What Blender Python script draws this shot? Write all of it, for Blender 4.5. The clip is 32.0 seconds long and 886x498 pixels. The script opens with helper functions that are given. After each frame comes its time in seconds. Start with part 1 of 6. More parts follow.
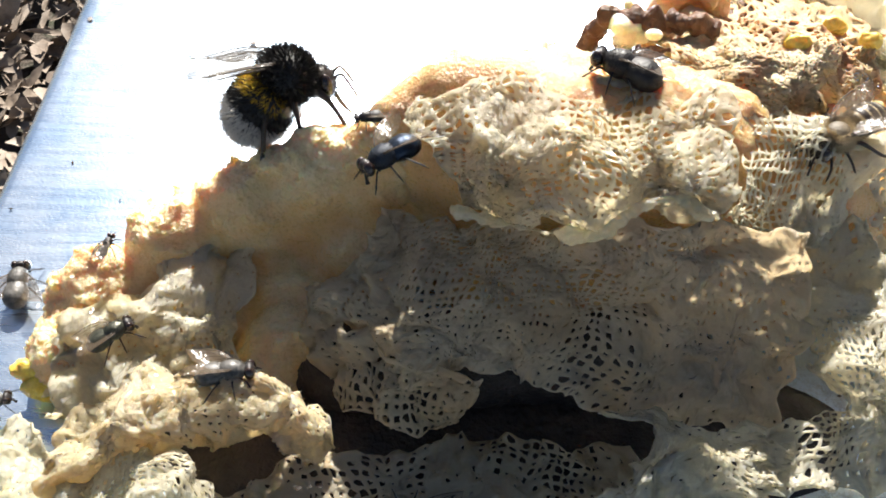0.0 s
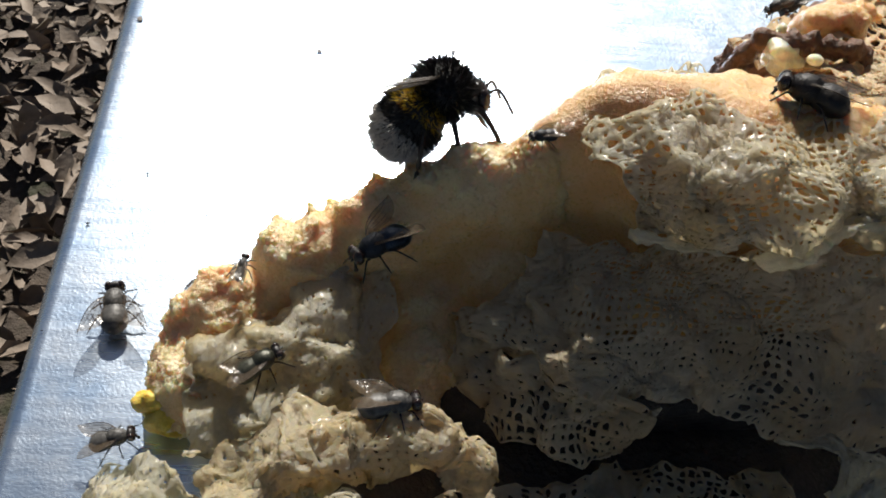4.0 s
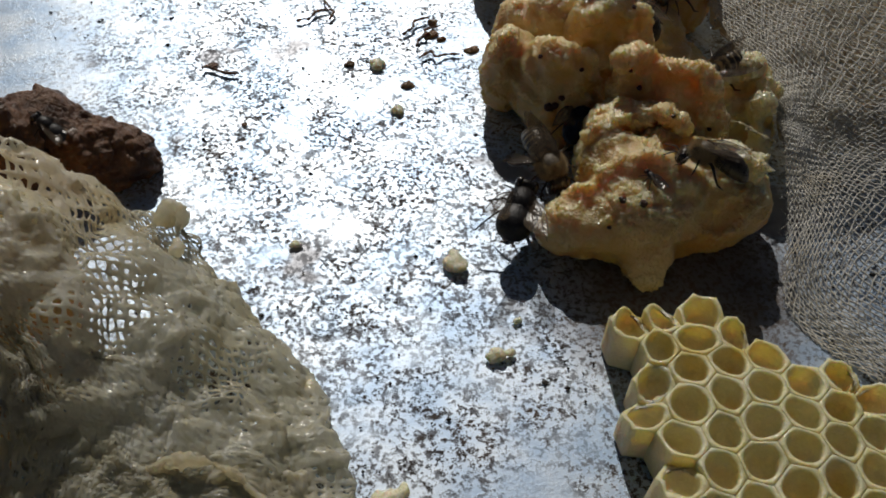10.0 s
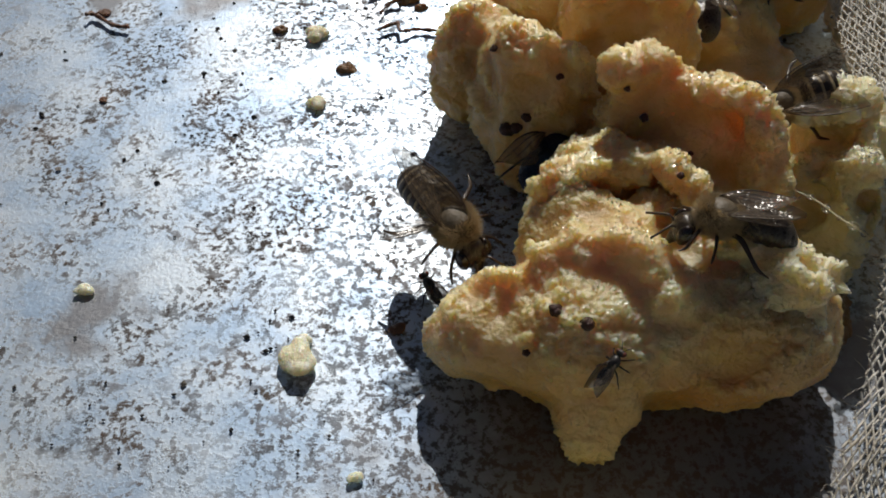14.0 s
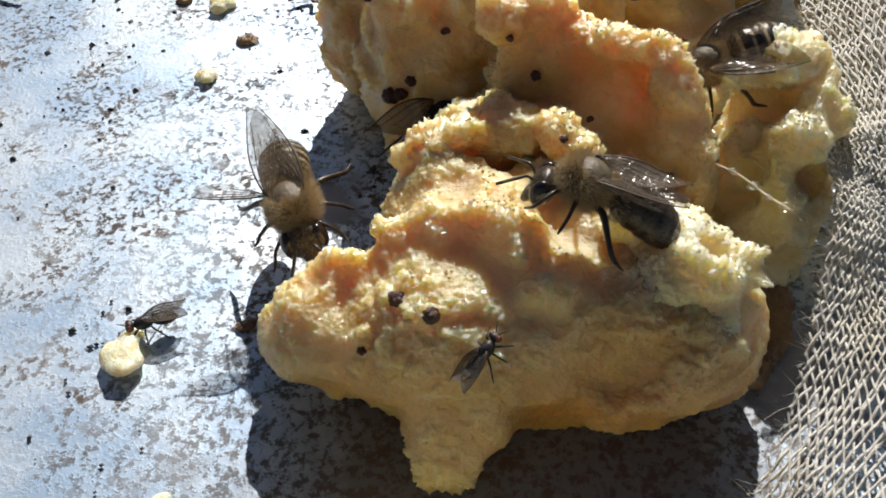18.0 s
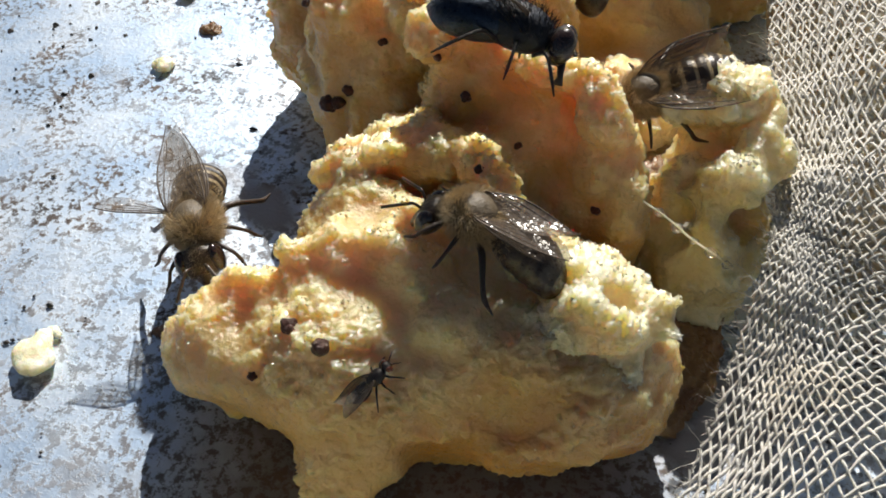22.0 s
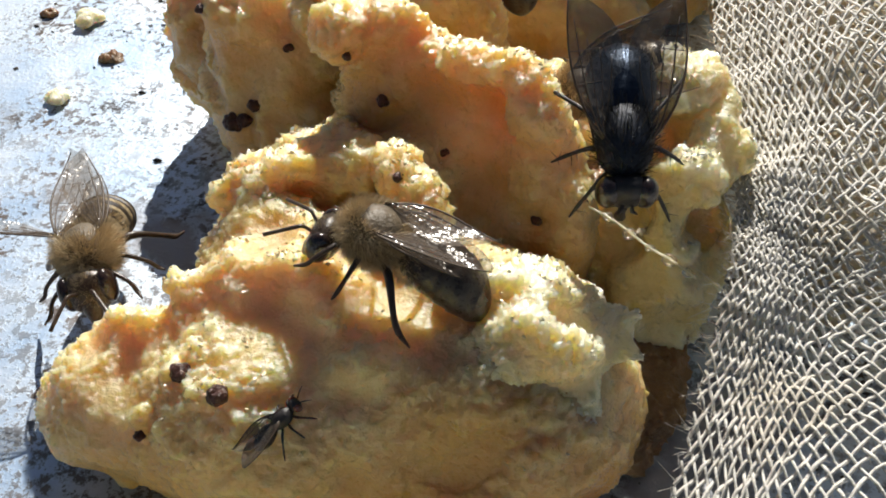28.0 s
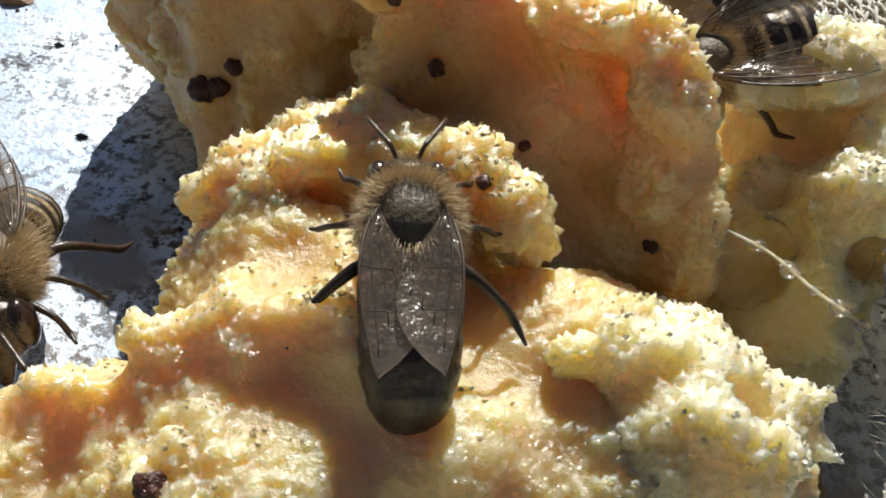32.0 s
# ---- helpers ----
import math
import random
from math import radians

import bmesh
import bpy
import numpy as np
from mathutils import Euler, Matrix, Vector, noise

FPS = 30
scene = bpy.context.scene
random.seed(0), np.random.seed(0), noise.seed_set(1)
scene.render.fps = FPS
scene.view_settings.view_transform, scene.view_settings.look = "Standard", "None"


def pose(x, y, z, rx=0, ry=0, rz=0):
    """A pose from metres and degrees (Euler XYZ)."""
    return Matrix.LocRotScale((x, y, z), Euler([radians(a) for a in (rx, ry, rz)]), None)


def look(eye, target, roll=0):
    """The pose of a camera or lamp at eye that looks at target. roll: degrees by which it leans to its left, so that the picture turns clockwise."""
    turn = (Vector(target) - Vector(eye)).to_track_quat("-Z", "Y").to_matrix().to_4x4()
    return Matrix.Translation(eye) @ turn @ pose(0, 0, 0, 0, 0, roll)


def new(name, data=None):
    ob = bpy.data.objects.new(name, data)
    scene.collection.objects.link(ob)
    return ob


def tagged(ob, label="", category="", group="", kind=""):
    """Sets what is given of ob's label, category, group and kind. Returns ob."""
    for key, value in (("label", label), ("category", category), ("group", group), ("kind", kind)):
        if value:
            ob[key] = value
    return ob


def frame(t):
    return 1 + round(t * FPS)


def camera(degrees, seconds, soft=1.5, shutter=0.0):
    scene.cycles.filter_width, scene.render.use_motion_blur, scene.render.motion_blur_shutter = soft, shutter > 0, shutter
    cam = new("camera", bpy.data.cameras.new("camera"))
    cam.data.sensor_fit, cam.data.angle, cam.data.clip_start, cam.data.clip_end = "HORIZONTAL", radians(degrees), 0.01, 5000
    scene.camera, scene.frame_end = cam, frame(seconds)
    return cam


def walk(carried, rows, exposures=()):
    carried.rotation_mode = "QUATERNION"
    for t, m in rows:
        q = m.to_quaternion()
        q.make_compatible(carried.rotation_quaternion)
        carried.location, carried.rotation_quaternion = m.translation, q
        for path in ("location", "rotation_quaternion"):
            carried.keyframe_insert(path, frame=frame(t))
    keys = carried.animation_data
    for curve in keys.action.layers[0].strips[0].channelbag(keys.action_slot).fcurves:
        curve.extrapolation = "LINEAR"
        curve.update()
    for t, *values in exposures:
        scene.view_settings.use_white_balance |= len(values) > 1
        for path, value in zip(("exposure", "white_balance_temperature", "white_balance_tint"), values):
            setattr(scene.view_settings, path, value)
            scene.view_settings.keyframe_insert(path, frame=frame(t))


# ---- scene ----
cam = camera(54.0, 32.0, soft=1.8)
PATH = [
    (0, (0.02299, 0.00608, 0.09652), (0.02430, 0.06241, 0.02637), 2.7),
    (0.5, (0.01944, 0.00634, 0.09576), (0.02245, 0.06205, 0.02516), 3.9),
    (1, (0.01597, 0.00688, 0.09297), (0.01930, 0.06228, 0.02210), 4.4),
    (1.5, (0.01327, 0.00652, 0.08941), (0.01692, 0.06124, 0.01805), 4.9),
    (2, (0.00985, 0.00459, 0.08793), (0.01404, 0.06003, 0.01715), 5.7),
    (2.5, (0.00617, 0.00238, 0.08676), (0.01075, 0.05638, 0.01490), 6.2),
    (4.5, (-0.00778, 0.01201, 0.09468), (0.00549, 0.06952, 0.02668), 11.6),
    (5, (-0.00225, 0.00985, 0.09621), (0.01013, 0.06759, 0.02826), 10.3),
    (5.5, (0.01462, 0.00828, 0.09450), (0.02245, 0.06710, 0.02682), 5.9),
    (6, (0.03285, 0.00652, 0.09018), (0.03528, 0.06602, 0.02268), 0.9),
    (6.5, (0.04576, 0.00832, 0.08915), (0.04450, 0.06754, 0.02137), -2.7),
    (7, (0.05098, 0.01350, 0.08937), (0.04923, 0.07222, 0.02119), -4.8),
    (7.5, (0.05805, 0.01876, 0.08789), (0.05854, 0.07587, 0.01831), -5.1),
    (8, (0.06584, 0.01755, 0.09180), (0.06610, 0.07420, 0.02187), -6.7),
    (8.5, (0.07619, 0.01278, 0.09850), (0.08113, 0.06930, 0.02862), -3.7),
    (9, (0.09194, 0.00905, 0.09886), (0.10354, 0.06489, 0.02925), 1.5),
    (9.5, (0.11151, 0.00814, 0.10057), (0.12636, 0.06498, 0.03240), 4.9),
    (10, (0.12303, 0.02371, 0.09895), (0.13550, 0.08149, 0.03109), 3.4),
    (10.5, (0.13356, 0.03537, 0.09518), (0.14562, 0.09284, 0.02695), 4.7),
    (11, (0.14031, 0.04734, 0.09140), (0.15016, 0.10372, 0.02196), 3.5),
    (11.5, (0.14994, 0.05013, 0.08658), (0.15741, 0.10633, 0.01669), 2.1),
    (12, (0.15718, 0.05369, 0.07821), (0.15835, 0.10885, 0.00715), -0.5),
    (12.5, (0.16164, 0.05598, 0.07515), (0.15984, 0.11138, 0.00428), -1.1),
    (13, (0.15962, 0.05585, 0.07470), (0.15646, 0.11223, 0.00463), -1.0),
    (13.5, (0.15930, 0.05904, 0.07371), (0.15440, 0.11475, 0.00319), -1.3),
    (14, (0.16002, 0.06241, 0.07123), (0.15538, 0.11830, 0.00081), -1.4),
    (14.5, (0.16348, 0.06327, 0.06808), (0.15890, 0.11956, -0.00198), -1.6),
    (15, (0.16528, 0.06390, 0.06435), (0.16034, 0.12033, -0.00562), -1.7),
    (15.5, (0.16740, 0.06638, 0.06395), (0.16232, 0.12343, -0.00544), -1.5),
    (17.5, (0.17451, 0.06772, 0.05881), (0.16591, 0.12609, -0.00918), -3.1),
    (18, (0.17491, 0.06907, 0.05782), (0.16528, 0.12703, -0.01035), -3.9),
    (18.5, (0.17572, 0.07056, 0.05778), (0.16470, 0.12865, -0.01004), -3.8),
    (19, (0.17451, 0.06925, 0.05854), (0.16344, 0.12739, -0.00927), -3.6),
    (19.5, (0.17545, 0.06692, 0.05989), (0.16713, 0.12541, -0.00801), -1.2),
    (20, (0.17375, 0.06349, 0.06152), (0.17064, 0.12181, -0.00697), 1.9),
    (20.5, (0.17960, 0.07056, 0.06273), (0.17577, 0.12789, -0.00652), 2.8),
    (21, (0.18243, 0.07308, 0.06052), (0.17320, 0.12929, -0.00914), -0.1),
    (21.5, (0.18274, 0.07402, 0.05836), (0.17105, 0.13000, -0.01116), -1.5),
    (22, (0.18293, 0.07470, 0.05854), (0.17028, 0.12982, -0.01143), -2.9),
    (22.5, (0.18549, 0.07879, 0.06295), (0.17208, 0.13329, -0.00743), -3.7),
    (23, (0.18841, 0.08176, 0.06538), (0.17464, 0.13622, -0.00495), -4.6),
    (23.5, (0.18846, 0.08361, 0.06534), (0.17455, 0.13820, -0.00486), -4.4),
    (24, (0.18891, 0.08455, 0.06498), (0.17482, 0.13905, -0.00526), -4.3),
    (24.5, (0.18868, 0.08514, 0.06287), (0.17505, 0.14049, -0.00675), -3.7),
    (25, (0.18828, 0.08401, 0.05845), (0.17415, 0.13986, -0.01066), -4.5),
    (25.5, (0.18734, 0.08329, 0.05508), (0.17330, 0.13991, -0.01341), -4.8),
    (27.5, (0.18418, 0.07803, 0.05067), (0.17662, 0.13932, -0.01476), -1.9),
    (28, (0.18427, 0.07879, 0.05098), (0.17536, 0.13847, -0.01584), -2.8),
    (28.5, (0.18387, 0.07888, 0.05022), (0.17446, 0.13792, -0.01701), -3.3),
    (29, (0.18324, 0.07812, 0.05017), (0.17500, 0.13801, -0.01647), -2.2),
    (29.5, (0.18103, 0.07699, 0.04738), (0.17518, 0.14040, -0.01620), -1.4),
    (30, (0.17888, 0.07897, 0.04594), (0.17464, 0.14305, -0.01710), -0.0),
    (30.5, (0.17797, 0.08347, 0.04441), (0.17514, 0.14431, -0.02182), 1.6),
    (31, (0.17658, 0.08802, 0.04297), (0.17352, 0.14697, -0.02493), 1.8),
    (31.5, (0.17653, 0.08964, 0.04118), (0.17500, 0.14886, -0.02659), 3.3),
    (32, (0.17442, 0.09086, 0.03991), (0.17599, 0.15007, -0.02781), 6.3),
]
walk(cam, [(t, look(eye, target, roll)) for t, eye, target, roll in PATH],
     [(0.0, 1.45), (2.0, 1.3), (2.5, 1.15), (4.6, 0.05), (5.4, 0.25), (6.0, 1.0), (7.0, 1.35), (8.0, 1.0), (9.0, 0.05), (10.0, -1.4), (11.0, -1.6), (12.0, -1.1), (13.5, -0.75), (14.5, -0.65), (15.5, -0.5), (17.5, 0.08), (19.0, 0.22), (22.0, 0.30), (24.0, 0.36), (28.0, 0.44), (30.2, 0.5), (31.0, 0.4), (32.0, 0.28)])
from mathutils.bvhtree import BVHTree

MM = 0.001

# ---- world, sun ----
SUN_AZ, SUN_EL = 2.0, 39.5
world = bpy.data.worlds.new("sky")
scene.world = world
world.use_nodes = True
wn = world.node_tree.nodes
sky = wn.new("ShaderNodeTexSky")
sky.sky_type, sky.sun_disc = "NISHITA", False
sky.sun_elevation, sky.sun_rotation = radians(SUN_EL), radians(SUN_AZ)
wn["Background"].inputs["Strength"].default_value = 0.029
world.node_tree.links.new(sky.outputs["Color"], wn["Background"].inputs["Color"])
sun = new("sun", bpy.data.lights.new("sun", "SUN"))
sun.data.energy, sun.data.angle, sun.data.color = 5.0, radians(0.55), (1.0, 0.95, 0.87)
sun.matrix_world = look((0, 0, 0), (-math.sin(radians(SUN_AZ)) * math.cos(radians(SUN_EL)), -math.cos(radians(SUN_AZ)) * math.cos(radians(SUN_EL)), -math.sin(radians(SUN_EL))))


# ---- mesh helpers (all shapes are written in millimetres) ----
def vnoise(p, seed=0):
    """Smooth value noise in -1..1 at the points p, cells of size 1."""
    p = np.asarray(p, float)
    i = np.floor(p).astype(np.int64)
    f = p - i
    f = f * f * (3 - 2 * f)
    out = np.zeros(len(p))
    for dx in (0, 1):
        for dy in (0, 1):
            for dz in (0, 1):
                h = (i[:, 0] + dx) * 73856093 ^ (i[:, 1] + dy) * 19349663 ^ (i[:, 2] + dz) * 83492791 ^ (seed * 2654435 + 977)
                h = (h ^ (h >> 13)) * 1274126177 & 0x7FFFFFFF
                h = (h ^ (h >> 15)) * 668265263 & 0x7FFFFFFF
                w = (f[:, 0] if dx else 1 - f[:, 0]) * (f[:, 1] if dy else 1 - f[:, 1]) * (f[:, 2] if dz else 1 - f[:, 2])
                out += w * ((h & 0xFFFF) / 32767.5 - 1)
    return out


def fbm(p, size, octaves=3, seed=0, gain=0.5):
    p = np.asarray(p, float) / size
    return sum(gain**k * vnoise(p * 2.03**k + 17.3 * k, seed + k) for k in range(octaves))


def mesh_of(name, verts, faces, mats, smooth=True, index=None):
    me = bpy.data.meshes.new(name)
    me.from_pydata(np.asarray(verts, float) * MM, [], [tuple(int(i) for i in f) for f in faces])
    for m in mats if isinstance(mats, (list, tuple)) else [mats]:
        me.materials.append(m)
    me.polygons.foreach_set("use_smooth", np.full(len(me.polygons), smooth))
    if index is not None:
        me.polygons.foreach_set("material_index", np.asarray(index, np.int32))
    me.update()
    return me


def cat(pieces):
    verts, faces, n = [], [], 0
    for v, f in pieces:
        verts.append(np.asarray(v, float))
        faces += [tuple(int(i) + n for i in q) for q in f]
        n += len(v)
    return np.concatenate(verts), faces


def thing(name, label, category, at=(0, 0, 0), group="", kind="", data=None):
    ob = new(name, data)
    ob.location = Vector(at) * MM
    return tagged(ob, label, category, group, kind)


def part(name, data, parent, label="", at=None):
    ob = new(name, data)
    ob.parent = parent
    if at is not None:
        ob.location = Vector(at) * MM
    return tagged(ob, label)


def tube(points, radii, sides=6, cap=True):
    p = np.asarray(points, float)
    r = np.broadcast_to(np.asarray(radii, float), (len(p),))
    d = np.gradient(p, axis=0)
    d /= np.linalg.norm(d, axis=1)[:, None] + 1e-9
    ref = np.array([0.31, 0.17, 0.93])
    a = np.cross(d, ref)
    a /= np.linalg.norm(a, axis=1)[:, None] + 1e-9
    b = np.cross(d, a)
    ang = np.arange(sides) * 2 * np.pi / sides
    v = p[:, None] + r[:, None, None] * (np.cos(ang)[None, :, None] * a[:, None] + np.sin(ang)[None, :, None] * b[:, None])
    f = []
    for i in range(len(p) - 1):
        for k in range(sides):
            f.append((i * sides + k, i * sides + (k + 1) % sides, (i + 1) * sides + (k + 1) % sides, (i + 1) * sides + k))
    if cap:
        f += [tuple(range(sides))[::-1], tuple((len(p) - 1) * sides + k for k in range(sides))]
    return v.reshape(-1, 3), f


def smooth_line(points, n=4):
    """A curve of n steps between each two of the points, through all of them."""
    p = np.asarray(points, float)
    q = np.vstack([2 * p[0] - p[1], p, 2 * p[-1] - p[-2]])
    out = []
    for i in range(1, len(q) - 2):
        for t in np.arange(n) / n:
            a, b, c, d = q[i - 1], q[i], q[i + 1], q[i + 2]
            out.append(0.5 * (2 * b + (c - a) * t + (2 * a - 5 * b + 4 * c - d) * t * t + (3 * b - a - 3 * c + d) * t**3))
    return np.array(out + [p[-1]])


def sphere_dirs(level):
    bm = bmesh.new()
    bmesh.ops.create_icosphere(bm, subdivisions=level, radius=1.0)
    v = np.array([w.co[:] for w in bm.verts])
    f = [tuple(w.index for w in g.verts) for g in bm.faces]
    bm.free()
    return v, f


DIRS = {n: sphere_dirs(n) for n in (3, 4, 6, 7)}


def relax(v, f, times):
    """The vertices averaged with their neighbours, several times over."""
    F = np.asarray(f)
    i = np.concatenate([F[:, 0], F[:, 1], F[:, 2]])
    j = np.concatenate([F[:, 1], F[:, 2], F[:, 0]])
    n = np.bincount(i, minlength=len(v))[:, None]
    for _ in range(times):
        v = np.stack([np.bincount(i, v[j, k], len(v)) for k in range(3)], -1) / n
    return v


def vertex_normals(v, f):
    F = np.asarray(f)
    n = np.cross(v[F[:, 1]] - v[F[:, 0]], v[F[:, 2]] - v[F[:, 0]])
    i = F.T.ravel()
    n = np.stack([np.bincount(i, np.tile(n[:, k], 3), len(v)) for k in range(3)], -1)
    return n / (np.linalg.norm(n, axis=1)[:, None] + 1e-9)


def lump_shape(blobs, level=6, soft=3.0, rough=((9, 0.9), (3.0, 0.45), (1.0, 0.22)), seed=0, floor=0.0, centre=None, hollows=(), block=2.0, warp=0.0):
    """A solid clod: the soft union of ellipsoids (x, y, z, rx, ry, rz), seen from its centre, roughened at several sizes."""
    B = np.array(blobs, float)
    c = B[:, :3].mean(0) if centre is None else np.array(centre, float)
    d, f = DIRS[level]
    far = np.abs(B[:, :3] - c).max() + B[:, 3:].max() + 4

    def field(p):
        if warp:
            p = p + warp * np.stack([fbm(p, 9.0, 2, seed + 40 + k) for k in range(3)], -1)
        s = np.zeros(len(p))
        for b in B:
            k = (np.abs((p - b[:3]) / b[3:]) ** block).sum(1) ** (1 / block)
            s += np.exp(-(k - 1) * b[3:].min() / soft)
        for b in hollows:
            k = np.linalg.norm((p - b[:3]) / np.array(b[3:], float), axis=1)
            s -= 1.5 * np.exp(-(k - 1) * min(b[3:]) / (soft * 0.6))
        return s - 1

    lo, hi = np.zeros(len(d)), np.full(len(d), far)
    found = np.zeros(len(d), bool)
    steps = 30 if level > 6 else 44
    for r in np.linspace(far, 0.3, steps):
        inside = (field(c + d * r) > 0) & ~found
        lo[inside], hi[inside] = r, r + far / (steps - 1)
        found |= inside
    for _ in range(8):
        mid = (lo + hi) / 2
        ins = field(c + d * mid[:, None]) > 0
        lo, hi = np.where(ins, mid, lo), np.where(ins, hi, mid)
    v = c + d * lo[:, None]
    worn = np.ones(len(d))
    for n, (size, amount) in enumerate(rough):
        if level > 6 and size < 3 and n and rough[n - 1][0] >= 3:
            # broken edges are crumbly, scooped faces smooth
            bulge = ((v - relax(v, f, 40)) * d).sum(1)
            worn = np.clip(0.18 + 1.6 * bulge / 0.35 * 0.5 + 0.4 * np.clip(fbm(v, 6.0, 2, seed + 71), 0, 1), 0.38, 1.0)
        b = fbm(v, size, 2, seed + 11 * n)
        shape = 1.9 * np.abs(b) - 0.5 if size < 2 else b
        v = v + d * (worn * amount * shape)[:, None]
    v[:, 2] = np.maximum(v[:, 2], floor + 0.05 * vnoise(v, seed))
    return v, f


def net_surface(ctrl, u, v):
    """A smooth sheet through a net of control points (rows along v, columns along u)."""
    C = np.array(ctrl, float)

    def weights(t, n):
        k = np.linspace(0, 1, n)
        if n == 2:
            return np.stack([1 - t, t], -1)
        w = np.zeros((len(t), n))
        x = np.clip(t * (n - 1), 0, n - 1 - 1e-9)
        i = x.astype(int)
        s = x - i
        for o, q in ((-1, -0.5 * s + s**2 - 0.5 * s**3), (0, 1 - 2.5 * s**2 + 1.5 * s**3), (1, 0.5 * s + 2 * s**2 - 1.5 * s**3), (2, -0.5 * s**2 + 0.5 * s**3)):
            j = i + o
            low, high = j < 0, j > n - 1
            jj = np.clip(j, 0, n - 1)
            np.add.at(w, (np.arange(len(t)), jj), q)
            # straight continuation past the border
            np.add.at(w, (np.arange(len(t))[low], np.zeros(low.sum(), int)), q[low])
            np.add.at(w, (np.arange(len(t))[low], np.ones(low.sum(), int)), -q[low])
            np.add.at(w, (np.arange(len(t))[high], np.full(high.sum(), n - 1)), q[high])
            np.add.at(w, (np.arange(len(t))[high], np.full(high.sum(), n - 2)), -q[high])
        return w

    return np.einsum("ai,bj,ijk->abk", weights(v, C.shape[0]), weights(u, C.shape[1]), C)


def normals(P):
    n = np.cross(np.gradient(P, axis=1), np.gradient(P, axis=0))
    return n / (np.linalg.norm(n, axis=2)[..., None] + 1e-9)


def net_cloth(ctrl, pitch=1.0, wrinkle=0.8, size=7.0, open_=0.4, vary=0.35, seed=0, thick=0.22, floor=0.15, edge=0.6, folds=0.0, calm=1.0):
    """Loose-woven cloth over a control net: every mesh of the weave is a ring of faces with a real hole, closed where wax fills it."""
    coarse = net_surface(ctrl, np.linspace(0, 1, 40), np.linspace(0, 1, 40))
    nu = max(6, int(np.linalg.norm(np.diff(coarse, axis=1), axis=2).sum(1).mean() / pitch))
    nv = max(6, int(np.linalg.norm(np.diff(coarse, axis=0), axis=2).sum(0).mean() / pitch))
    u, v = np.linspace(0, 1, 2 * nu + 1), np.linspace(0, 1, 2 * nv + 1)
    P = net_surface(ctrl, u, v)
    N = normals(P)
    flat = P.reshape(-1, 3)
    d = wrinkle * fbm(flat, size, 3, seed)
    if folds:
        d = d + folds * (1 - 2 * np.abs(fbm(flat * (1, 1, 0.5), size * 1.3, 2, seed + 5)))
    P = P + N * d.reshape(P.shape[:2])[..., None]
    uu, vv = np.meshgrid(u, v)
    rim = np.minimum(np.minimum(uu, 1 - uu) * nu, np.minimum(vv, 1 - vv) * nv)
    ragged = np.exp(-rim / 2.0)[..., None] * edge * np.stack([fbm(flat, 2.2, 2, seed + 31 + k).reshape(P.shape[:2]) for k in range(3)], -1)
    jit = 0.26 * pitch * calm * np.stack([fbm(flat, 1.3, 2, seed + 3 + k).reshape(P.shape[:2]) for k in range(3)], -1)
    slack = 1.25 * calm * np.stack([fbm(flat, 4.4, 2, seed + 51 + k).reshape(P.shape[:2]) for k in range(3)], -1)
    P = P + jit + 1.6 * ragged + slack
    N = normals(P)
    # threads stand proud of the meshes
    hole = open_ + vary * 1.5 * fbm(flat, 8.0, 3, seed + 77).reshape(P.shape[:2])
    clot = np.clip(0.55 - hole, 0, 0.6) * (0.9 * fbm(flat, 1.6, 3, seed + 91).reshape(P.shape[:2]) + 0.35)
    P = P + N * (calm * clot)[..., None]
    cells = hole[1::2, 1::2]
    verts, faces = [P.reshape(-1, 3)], []
    W = 2 * nu + 1
    base = W * (2 * nv + 1)
    ring = [(0, 0), (0, 1), (0, 2), (1, 2), (2, 2), (2, 1), (2, 0), (1, 0)]
    I, J = np.meshgrid(np.arange(nv), np.arange(nu), indexing="ij")
    I, J = I.ravel(), J.ravel()
    mid = P[2 * I + 1, 2 * J + 1]
    nm = N[2 * I + 1, 2 * J + 1]
    h = cells.ravel() + 0.42 * vnoise(np.stack([I, J, 0 * I], -1) * 1.7, seed + 9)
    solid = h < 0.16
    shrink = np.where(solid, 0.45, np.clip(h, 0.25, 0.91))
    sink = np.where(solid, 0.16, 0.03) * pitch
    inner = []
    for k, (a, b) in enumerate(ring):
        o = P[2 * I + a, 2 * J + b]
        s = shrink * (0.80 if (a != 1 and b != 1) else 1.0)
        inner.append(mid + (o - mid) * s[:, None] - nm * sink[:, None])
    inner = np.stack(inner, 1)
    inner = inner + 0.09 * calm * pitch * np.random.default_rng(seed).normal(size=inner.shape)
    verts.append(inner.reshape(-1, 3))
    start = base + np.arange(len(I)) * 8
    outer = np.stack([(2 * I + a) * W + 2 * J + b for a, b in ring], 1)
    for k in range(8):
        m = (k + 1) % 8
        faces += np.stack([outer[:, k], outer[:, m], start + m, start + k], 1).tolist()
    faces += (start[solid][:, None] + np.arange(8)).tolist()
    V = np.concatenate(verts)
    V[:, 2] = np.maximum(V[:, 2], floor)
    used = np.unique(np.concatenate([np.ravel(q) for q in faces]))
    remap = np.full(len(V), -1)
    remap[used] = np.arange(len(used))
    return V[used], [tuple(remap[i] for i in q) for q in faces], thick


def solid_cloth(ob, thick):
    m = ob.modifiers.new("thickness", "SOLIDIFY")
    m.thickness, m.offset = thick * MM, 0.0
    return ob


# ---- materials ----
def shader(name):
    m = bpy.data.materials.new(name)
    m.use_nodes = True
    nt = m.node_tree
    return m, nt, nt.nodes["Principled BSDF"]


